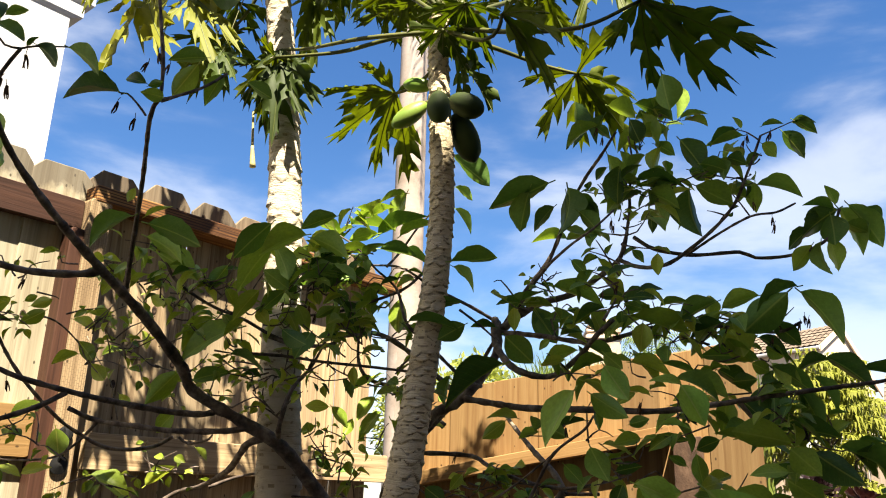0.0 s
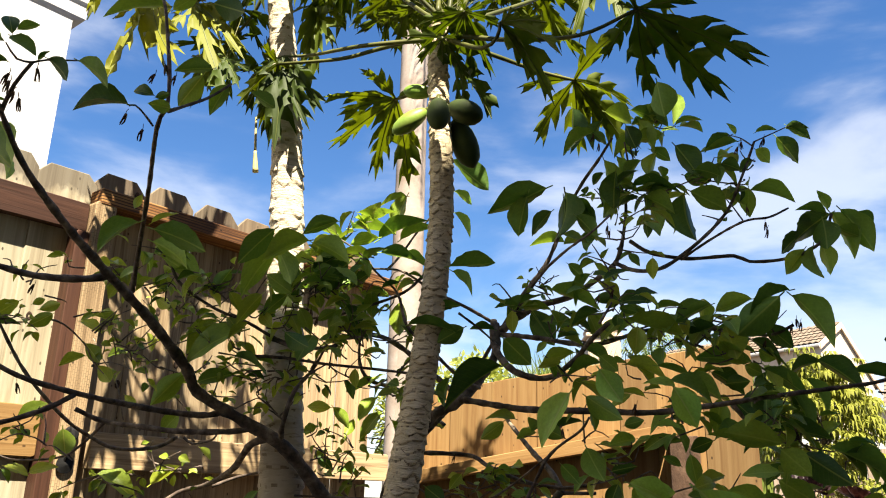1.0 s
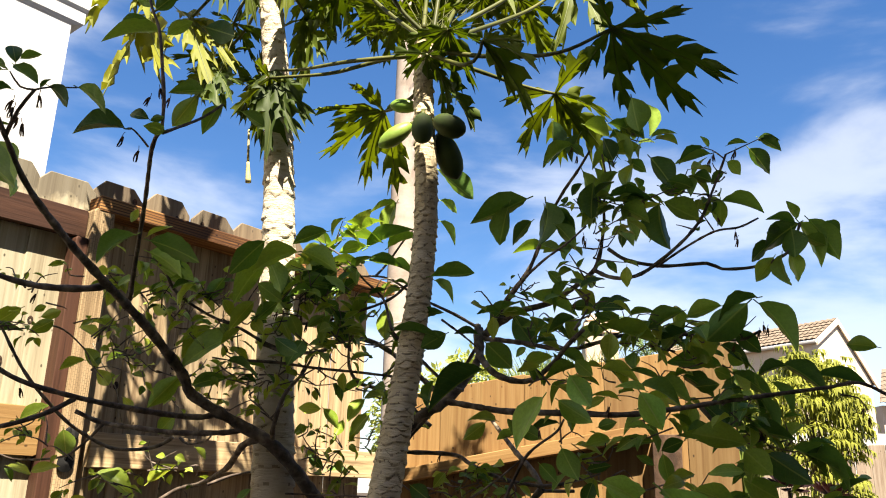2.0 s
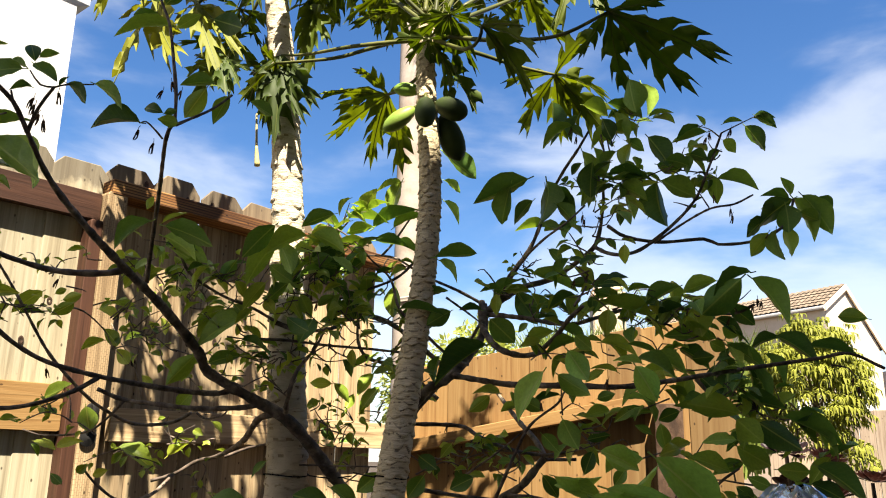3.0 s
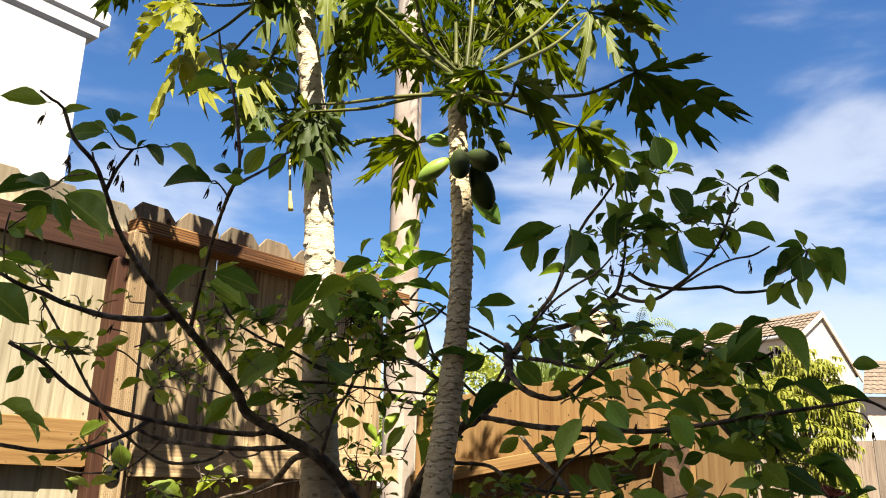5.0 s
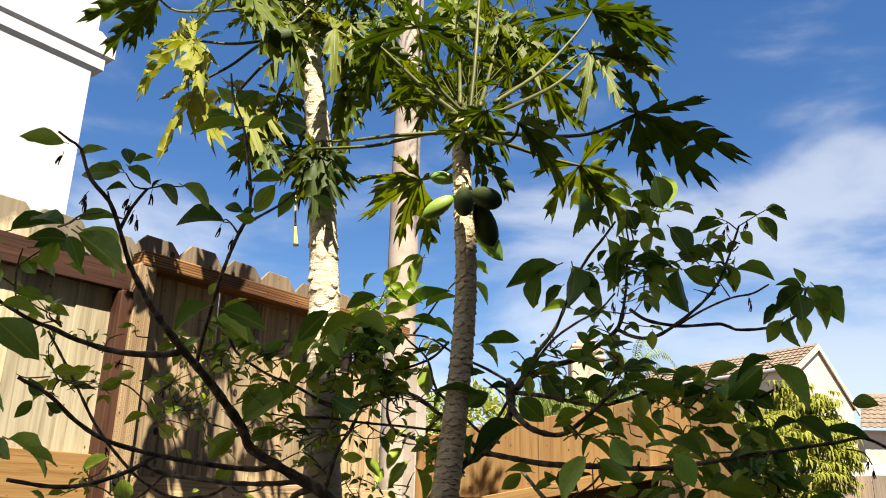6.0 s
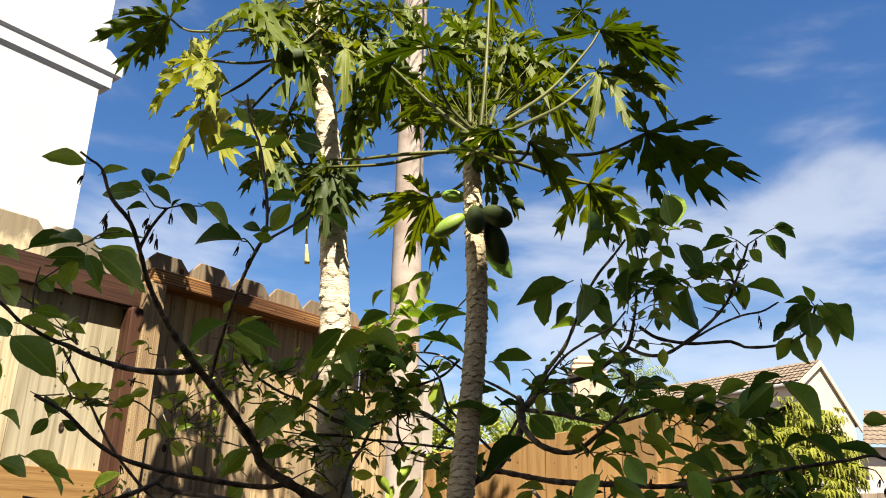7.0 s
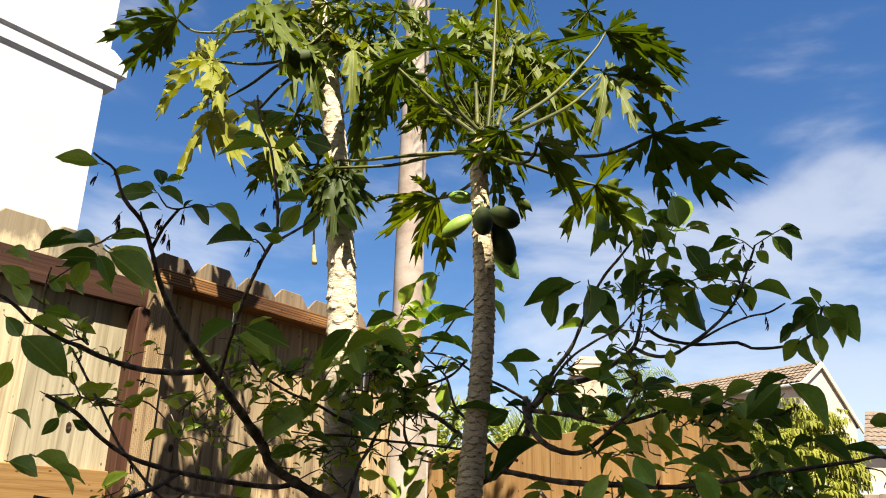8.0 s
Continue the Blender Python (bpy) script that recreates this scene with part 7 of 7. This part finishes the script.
lobed_leaf(old_papaya, [(-0.637, 2.64, 3.297), (-0.649, 2.77, 3.419)], (-0.664, 2.9, 3.599), (0.369, -0.821, 0.435), [(-48, 0.16), (-89, 0.28), (-103, 0.27), (-142, 0.19), (141, 0.15), (82, 0.1), (39, 0.15)], 1, 0.0018)
lobed_leaf(old_papaya, [(-0.624, 2.64, 3.108), (-0.552, 2.76, 3.282)], (-0.463, 2.88, 3.313), (-0.362, 0.517, 0.776), [(57, 0.18), (101, 0.15), (143, 0.17), (-179, 0.13), (-120, 0.1), (-58, 0.1), (10, 0.15)], 0, 0.0018)
lobed_leaf(old_papaya, [(-0.626, 2.64, 3.132), (-0.584, 2.72, 3.298)], (-0.532, 2.8, 3.348), (-0.102, -0.879, 0.465), [(-45, 0.23), (-76, 0.22), (-93, 0.21), (-150, 0.17), (158, 0.16), (109, 0.18), (39, 0.12)], 1, 0.0018)
lobed_leaf(old_papaya, [(-0.629, 2.64, 3.185), (-0.726, 2.62, 3.299)], (-0.819, 2.6, 3.35), (-0.38, -0.866, 0.325), [(-46, 0.25), (-68, 0.21), (-89, 0.23), (-139, 0.14), (152, 0.2), (123, 0.23), (72, 0.13)], 1, 0.0018)
lobed_leaf(old_papaya, [(-0.627, 2.64, 3.15), (-0.732, 2.62, 2.934)], (-0.824, 2.6, 2.641), (-0.335, -0.833, 0.441), [(-57, 0.25), (-83, 0.2), (-112, 0.11), (-178, 0.12), (127, 0.19), (72, 0.07), (-27, 0.13)], 0, 0.0018)
lobed_leaf(old_papaya, [(-0.632, 2.64, 3.222), (-0.523, 2.82, 3.307)], (-0.398, 3, 3.36), (-0.289, -0.897, 0.336), [(-65, 0.3), (-87, 0.27), (-128, 0.17), (-170, 0.15), (128, 0.11), (71, 0.11), (-9, 0.07)], 0, 0.0018)
lobed_leaf(old_papaya, [(-0.628, 2.64, 3.168), (-0.554, 2.72, 3.199)], (-0.471, 2.8, 3.147), (0.242, -0.908, 0.341), [(-63, 0.17), (-86, 0.22), (-121, 0.2), (-159, 0.16), (149, 0.08), (79, 0.12), (3, 0.1)], 0, 0.0018)
lobed_leaf(old_papaya, [(-0.636, 2.64, 3.276), (-0.515, 2.745, 3.315)], (-0.386, 2.85, 3.383), (-0.188, -0.92, 0.345), [(-60, 0.24), (-86, 0.23), (-112, 0.16), (-170, 0.14), (144, 0.13), (100, 0.17), (17, 0.1)], 0, 0.0018)
lobed_leaf(old_papaya, [(-0.628, 2.64, 3.172), (-0.704, 2.695, 3.309)], (-0.777, 2.75, 3.371), (0.24, -0.858, 0.454), [(-40, 0.13), (-76, 0.23), (-91, 0.31), (-115, 0.21), (-152, 0.1), (109, 0.11), (58, 0.19)], 1, 0.0018)
lobed_leaf(old_papaya, [(-0.625, 2.64, 3.117), (-0.686, 2.57, 2.905)], (-0.732, 2.5, 2.594), (-0.111, -0.878, 0.465), [(-36, 0.12), (-57, 0.18), (-86, 0.19), (-113, 0.13), (-173, 0.08), (125, 0.12), (85, 0.13)], 0, 0.0018)
lobed_leaf(old_papaya, [(-0.633, 2.64, 3.232), (-0.528, 2.795, 3.233)], (-0.413, 2.95, 3.209), (0.21, 0.542, 0.813), [(21, 0.11), (71, 0.19), (111, 0.14), (147, 0.16), (168, 0.19), (-115, 0.05), (-66, 0.07)], 0, 0.0018)
papaya_fruit(young_papaya, (-0.035, 2.33, 2.322), (-0.137, 2.33, 2.244), 0.028, FRUIT)
papaya_fruit(young_papaya, (-0.001, 2.31, 2.345), (0.004, 2.26, 2.229), 0.034, SHADED_FRUIT)
papaya_fruit(young_papaya, (0.027, 2.38, 2.361), (0.132, 2.36, 2.309), 0.038, SHADED_FRUIT)
papaya_fruit(young_papaya, (0.044, 2.44, 2.346), (0.105, 2.44, 2.181), 0.042, SHADED_FRUIT)
papaya_fruit(young_papaya, (-0.027, 2.42, 2.426), (-0.12, 2.42, 2.433), 0.024, FRUIT)
papaya_fruit(old_papaya, (-0.658, 2.46, 3.051), (-0.797, 2.46, 2.988), 0.040, SHADED_FRUIT)
papaya_fruit(old_papaya, (-0.648, 2.50, 3.025), (-0.66, 2.50, 2.895), 0.038, SHADED_FRUIT)
smooth(part("petiole_stub", tube([(-0.640, 2.6, 2.43), (-0.628, 2.59, 2.30)], 0.0035, 0.0045, 8, 0.03), FLOWER, old_papaya, "cut yellow leaf stalk hanging down"))
smooth(part("stub_end", tube([(-0.628, 2.59, 2.30), (-0.624, 2.59, 2.259), (-0.620, 2.59, 2.225)], 0.005, 0.0105, 10, 0.01), FLOWER, old_papaya, "flared cream end of the hanging stalk"))


# ---- the tall palm beyond the fence corner ----
king = thing("king_palm", (-0.78, 9.5, 0), "tall palm with a smooth pale ringed trunk and feathery fronds", "palm")
prof = []
rnd = random.Random(12)
z = 0.0
while z < 8.9:
    r = 0.205 - 0.0040 * z
    gap = rnd.uniform(0.12, 0.22)
    prof += [(r * rnd.uniform(0.995, 1.004), z), (r * rnd.uniform(0.993, 1.003), z + gap * 0.5)]
    z += gap
smooth(part("trunk", lathe(prof, 24, None, Matrix.Translation((-0.78, 9.5, 0)) @ pose(0, 0, 0, 0, -0.2)), PALM_BARK, king))
smooth(part("crownshaft", lathe([(0.17, 8.85), (0.19, 9.1), (0.15, 9.6), (0.08, 9.9)], 16, None, Matrix.Translation((-0.78, 9.5, 0))), PALM_LEAF, king))


def frond(tree, line, length, leaflets, hang, width, mat, thick=0.02):
    """A feathered palm leaf: a rib along the line with hanging narrow leaflets on both sides."""
    pts = spline(line, 0.1)
    bm = tube(line, thick, thick * 0.25, 6, 0.15)
    rnd = random.Random(int(100 * abs(line[-1][0])))
    n = len(pts)
    for k in range(leaflets):
        f = 0.12 + 0.88 * k / leaflets
        i = min(n - 2, int(f * (n - 1)))
        p, d = pts[i], (pts[i + 1] - pts[i]).normalized()
        out = d.cross(Vector((0, 0, 1)))
        out = (out if out.length > 0.1 else Vector((1, 0, 0))).normalized()
        L = length * math.sin(math.pi * min(0.97, 0.2 + 0.75 * f)) * rnd.uniform(0.8, 1.1)
        for s in (-1, 1):
            e1 = p + (out * s * 0.45 + d * 0.35 + Vector((0, 0, 0.12 - 0.3 * hang))) * L * 0.55
            e2 = e1 + (out * s * 0.2 + d * 0.3 - Vector((0, 0, hang))) * L * 0.55
            w = d * width
            q = [bm.verts.new(v) for v in (p - w * 0.4, p + w * 0.4, e1 + w, e1 - w, e2)]
            bm.faces.new(q[:4])
            bm.faces.new((q[3], q[2], q[4]))
    return part("frond", bm, mat, tree)


top = Vector((-0.78, 9.5, 9.75))
for k, (dx, dy, up, far) in enumerate([(1.5, -0.3, 0.55, 2.6), (1.2, 0.9, 0.9, 2.4), (-1.5, -0.4, 0.6, 2.6), (-0.8, 1.2, 1.0, 2.5), (0.5, -1.4, 0.7, 2.5), (1.75, -0.9, 0.2, 2.5), (-1.2, -1.2, 0.3, 2.4)]):
    d = Vector((dx, dy, 0)).normalized()
    frond(king, [top, top + d * far * 0.35 + Vector((0, 0, up)), top + d * far * 0.75 + Vector((0, 0, up * 0.5)), top + d * far + Vector((0, 0, -1.1))], 0.75, 46, 0.9, 0.014, PALM_LEAF, 0.03)

far_palm = thing("far_palm", (6.1, 30.5, 0), "small feathery palm far beyond the garden", "palm")
smooth(part("trunk", tube([(6.1, 30.5, 0), (6.2, 30.4, 3), (6.3, 30.3, 6.1)], 0.2, 0.14, 10, 0.3, 0.05), BARK, far_palm))
for k in range(13):
    a = 0.55 + 2 * math.pi * k / 13
    d = Vector((math.cos(a), math.sin(a), 0))
    up = 0.9 + 0.5 * math.sin(k * 2.3)
    c = Vector((6.3, 30.3, 6.1))
    frond(far_palm, [c, c + d * 0.6 + Vector((0, 0, up)), c + d * 1.3 + Vector((0, 0, up * 1.05)), c + d * 1.85 + Vector((0, 0, up * 0.35))], 0.55, 40, 0.6, 0.02, PALM_LEAF)


# ---- greenery beyond the new fence ----
def leafy(bm, centre, radii, count, size, seed, hang=0.3):
    """Small pointed leaves strewn over a lumpy rounded mass."""
    rnd = random.Random(seed)
    c = Vector(centre)
    for _ in range(count):
        d = Vector((rnd.gauss(0, 1), rnd.gauss(0, 1), rnd.gauss(0, 1))).normalized()
        lump = 0.72 + 0.38 * noise.noise(d * 2.3 + Vector((seed, 0, 0))) + rnd.uniform(-0.12, 0.14)
        p = c + Vector((d.x * radii[0], d.y * radii[1], d.z * radii[2])) * lump
        x = (d + Vector((rnd.uniform(-1, 1), rnd.uniform(-1, 1), rnd.uniform(-1, 0.6) - hang))).normalized()
        s = size * rnd.uniform(0.6, 1.3)
        y = x.cross(Vector((rnd.uniform(-1, 1), rnd.uniform(-1, 1), 1.2))).normalized() * s * 0.22
        q = [bm.verts.new(v) for v in (p, p + x * s * 0.5 + y, p + x * s, p + x * s * 0.5 - y)]
        bm.faces.new((q[0], q[1], q[2]))
        bm.faces.new((q[0], q[2], q[3]))
    return bm


shrub = thing("shrub", (0.2, 12, 0), "grey-green leafy shrub behind the fence", "shrub")
smooth(part("stem", tube([(0.2, 12, 0), (0.15, 12, 1.2), (0.1, 12, 2.4)], 0.08, 0.04, 8, 0.2, 0.1), BARK, shrub))
bm = leafy(bmesh.new(), (0.0, 12, 2.45), (0.75, 0.6, 0.85), 2600, 0.12, 3)
leafy(bm, (-0.9, 12.3, 2.2), (0.7, 0.6, 0.8), 1600, 0.12, 4)
tagged(part("crown", bm, HEDGE_LEAF, shrub), kind="stuff")


def reeds(bm, x0, x1, y, z0, z1, count, seed):
    rnd = random.Random(seed)
    for _ in range(count):
        x = rnd.uniform(x0, x1)
        p = Vector((x, y + rnd.uniform(-0.6, 0.6), rnd.uniform(z0 * 0.5, z0)))
        h = rnd.uniform(0.5, 1.0) * (z1 - p.z)
        lean = Vector((rnd.uniform(-0.35, 0.35), rnd.uniform(-0.3, 0.2), 0))
        a, b = p + Vector((0, 0, h * 0.7)) + lean * h * 0.4, p + Vector((0, 0, h)) + lean * h * 1.1
        w = Vector((0.016, rnd.uniform(-0.01, 0.01), 0))
        q = [bm.verts.new(v) for v in (p - w, p + w, a + w * 0.8, a - w * 0.8, b)]
        bm.faces.new(q[:4])
        bm.faces.new((q[3], q[2], q[4]))
    return bm


hedge = thing("reed_hedge", (2.4, 12.5, 0), "yellow-green hedge of fine upright blades behind the fence", "hedge", kind="stuff")
bm = reeds(bmesh.new(), 0.6, 4.4, 12.4, 2.0, 3.2, 2400, 5)
reeds(bm, 1.0, 3.0, 13.0, 2.2, 3.45, 1200, 6)
tagged(part("blades", bm, HEDGE_LEAF, hedge), kind="stuff")
bm = leafy(bmesh.new(), (1.9, 13.2, 2.0), (1.6, 0.5, 1.05), 2600, 0.14, 7)
leafy(bm, (4.4, 13.0, 2.0), (1.1, 0.5, 1.0), 1400, 0.14, 8)
tagged(part("crown", bm, HEDGE_LEAF, hedge), kind="stuff")


# ---- the bright umbrella tree ----
umbrella = thing("umbrella_tree", (3.3, 8.0, 0), "bright yellow-green umbrella tree with drooping whorls of leaflets", "tree")
smooth(part("trunk", tube([(3.25, 8.1, 0), (3.27, 8.05, 0.8), (3.3, 8.0, 1.6), (3.35, 8.0, 2.2)], 0.05, 0.025, 8, 0.1, 0.08), PALE_BARK, umbrella))
rnd = random.Random(21)
whorls = bmesh.new()


def whorl(bm, c, out, size, rnd):
    """Leaflets fanned from one point and hanging like an umbrella's ribs."""
    x = out.orthogonal().normalized()
    y = out.cross(x)
    n = rnd.randint(8, 11)
    for k in range(n):
        a = 2 * math.pi * (k + rnd.uniform(-0.2, 0.2)) / n
        d = x * math.cos(a) + y * math.sin(a) + out * 0.15
        L = size * rnd.uniform(0.8, 1.15)
        p1 = c + d * L * 0.28
        p2 = c + d * L * 0.60 + Vector((0, 0, -0.12 * L))
        p3 = c + d * L * 0.74 + Vector((0, 0, -0.72 * L))
        w = d.cross(Vector((0, 0, 1)))
        w = (w if w.length > 0.05 else x).normalized() * L * 0.125
        fold = Vector((0, 0, -0.03 * L))
        v = [bm.verts.new(q) for q in (p1 - w * 0.4 + fold, p1, p1 + w * 0.4 + fold, p2 - w + fold, p2, p2 + w + fold, p3)]
        for f in ((0, 1, 4, 3), (1, 2, 5, 4), (3, 4, 6), (4, 5, 6)):
            bm.faces.new([v[i] for i in f])


for k in range(860):
    d = Vector((rnd.gauss(0, 1), rnd.gauss(0, 0.7) - 0.3, rnd.gauss(0.25, 0.9))).normalized()
    lump = 0.55 + 0.3 * noise.noise(d * 2.1) + rnd.uniform(0, 0.42)
    c = Vector((3.27, 8.0, 1.95)) + Vector((d.x * 0.58, d.y * 0.5, d.z * 0.70)) * lump
    whorl(whorls, c, (d * 0.5 + Vector((0, 0, 1.0))).normalized(), rnd.uniform(0.085, 0.12), rnd)
for k in range(16):
    c = Vector((3.62 + rnd.uniform(-0.14, 0.16), 7.8 + rnd.uniform(-0.15, 0.15), 1.33 + rnd.uniform(-0.14, 0.1)))
    whorl(whorls, c, Vector((rnd.uniform(-0.4, 0.4), -0.5, 0.8)).normalized(), rnd.uniform(0.11, 0.15), rnd)
tagged(part("crown", whorls, UMBRELLA_LEAF, umbrella), kind="stuff")
for k in range(10):
    a = 2.4 * k
    e = Vector((3.3 + 0.42 * math.cos(a), 8.0 + 0.3 * math.sin(a), 1.9 + 0.05 * (k % 5)))
    smooth(part("branch", tube([(3.3, 8.0, 1.4 + 0.06 * k), (3.3 + 0.2 * math.cos(a), 8.0 + 0.15 * math.sin(a), 1.7 + 0.05 * k), e], 0.014, 0.006, 6, 0.05, 0.1, k), PALE_BARK, umbrella))


# ---- dark rosettes by the fence's end ----
def rosette_mesh(seed):
    rnd = random.Random(seed)
    bm = bmesh.new()
    for k in range(46):
        f = k / 46
        a = 2.39996 * k
        tilt = radians(78 - 66 * f)
        L = 0.035 + 0.045 * f
        d = Vector((math.cos(a) * math.cos(tilt), math.sin(a) * math.cos(tilt), math.sin(tilt)))
        s = Vector((-math.sin(a), math.cos(a), 0))
        up = s.cross(d) * -0.006
        o = d * 0.006
        v = [bm.verts.new(p) for p in (o, d * L * 0.7 - s * L * 0.19, d * L * 0.72 - up, d * L * 0.7 + s * L * 0.19, d * L * 0.93 - s * L * 0.125, d * L * 0.93 + s * L * 0.125, d * L)]
        for q in ((0, 2, 1), (0, 3, 2), (1, 2, 4), (2, 3, 5), (2, 5, 6), (2, 6, 4)):
            bm.faces.new([v[i] for i in q])
    me = bpy.data.meshes.new("rosette")
    bm.to_mesh(me)
    bm.free()
    me.materials.append(ROSETTE_LEAF)
    return me


rosettes = [rosette_mesh(k) for k in range(2)]
for k, p in enumerate([(1.48, 3.62, 1.27), (1.64, 3.6, 1.235), (1.82, 3.6, 1.155), (1.52, 3.7, 1.11), (1.69, 3.66, 1.085), (1.95, 3.7, 1.16)]):
    aeon = thing("succulent", (p[0] + 0.03, p[1] + 0.05, 0), "dark purple-black rosette succulent on a bare stalk", "succulent", "dark succulents by the fence")
    smooth(part("stalk", tube([(p[0] + 0.03, p[1] + 0.05, 0), (p[0] + 0.02, p[1], 0.6), p], 0.014, 0.008, 7, 0.06, 0.1, k), BARK, aeon))
    place("rosette", rosettes[k % 2], None, aeon, m=Matrix.Translation(p) @ pose(0, 0, 0, 26 - 9 * (k % 3), 12 * (k % 2) - 5, 50 * k) @ Matrix.Scale(1.45 - 0.12 * (k % 3), 4))

# ---- a crumpled sheet of clear plastic hung over a stake ----
clear, n, l, b = material("clear_plastic_film", 0.24)
b.inputs["Base Color"].default_value = (0.85, 0.9, 0.92, 1)
b.inputs["Transmission Weight"].default_value, b.inputs["IOR"].default_value = 0.75, 1.2
cover_sheet = thing("plastic_cover", (1.015, 2.25, 0), "crumpled clear plastic cover draped over a wooden stake", "plastic cover")
bm = bmesh.new()
rows = []
for i in range(15):
    f = i / 14
    rows.append([])
    for k in range(30):
        a = 2 * math.pi * k / 30
        r = 0.03 + 0.165 * f ** 0.75 + 0.022 * f * math.sin(5 * a + 1.3) + 0.012 * f * math.sin(11 * a)
        rows[-1].append(bm.verts.new((1.015 + r * math.cos(a), 2.25 + r * math.sin(a), 1.165 - 0.40 * f ** 1.7 + 0.012 * math.sin(7 * a + 4 * f))))
for a, b_ in zip(rows, rows[1:]):
    for k in range(30):
        bm.faces.new((a[k], a[(k + 1) % 30], b_[(k + 1) % 30], b_[k]))
bm.faces.new(rows[0])
ob = smooth(part("film", bm, clear, cover_sheet))
part("stake", tube([(1.015, 2.25, -0.02), (1.015, 2.25, 0.6), (1.015, 2.25, 1.15)], 0.012, 0.011, 8, 0.1, 0.04), POST_WOOD, cover_sheet)


# ---- wire ties round the papaya trunks ----
def tie(p, r, tail):
    ring = [Vector(p) + Vector((r * math.cos(a), r * math.sin(a), 0.004 * math.sin(2 * a))) for a in (2 * math.pi * k / 18 for k in range(19))]
    w = thing("wire_tie", p, "thin dark wire tied round a papaya trunk", "wire", "wire ties on the papayas")
    part("loop", tube(ring, 0.0022, 0.0022, 6, 0.02), BLACK, w)
    part("tail", tube([ring[0], ring[0] + Vector(tail) * 0.5 + Vector((0, 0, -0.008)), ring[0] + Vector(tail)], 0.0022, 0.002, 6, 0.03), BLACK, w)


tie((-0.062, 2.19, 1.178), 0.047, (-0.16, 0.05, 0.01))
tie((-0.462, 2.64, 1.17), 0.073, (0.14, 0.02, 0.0))
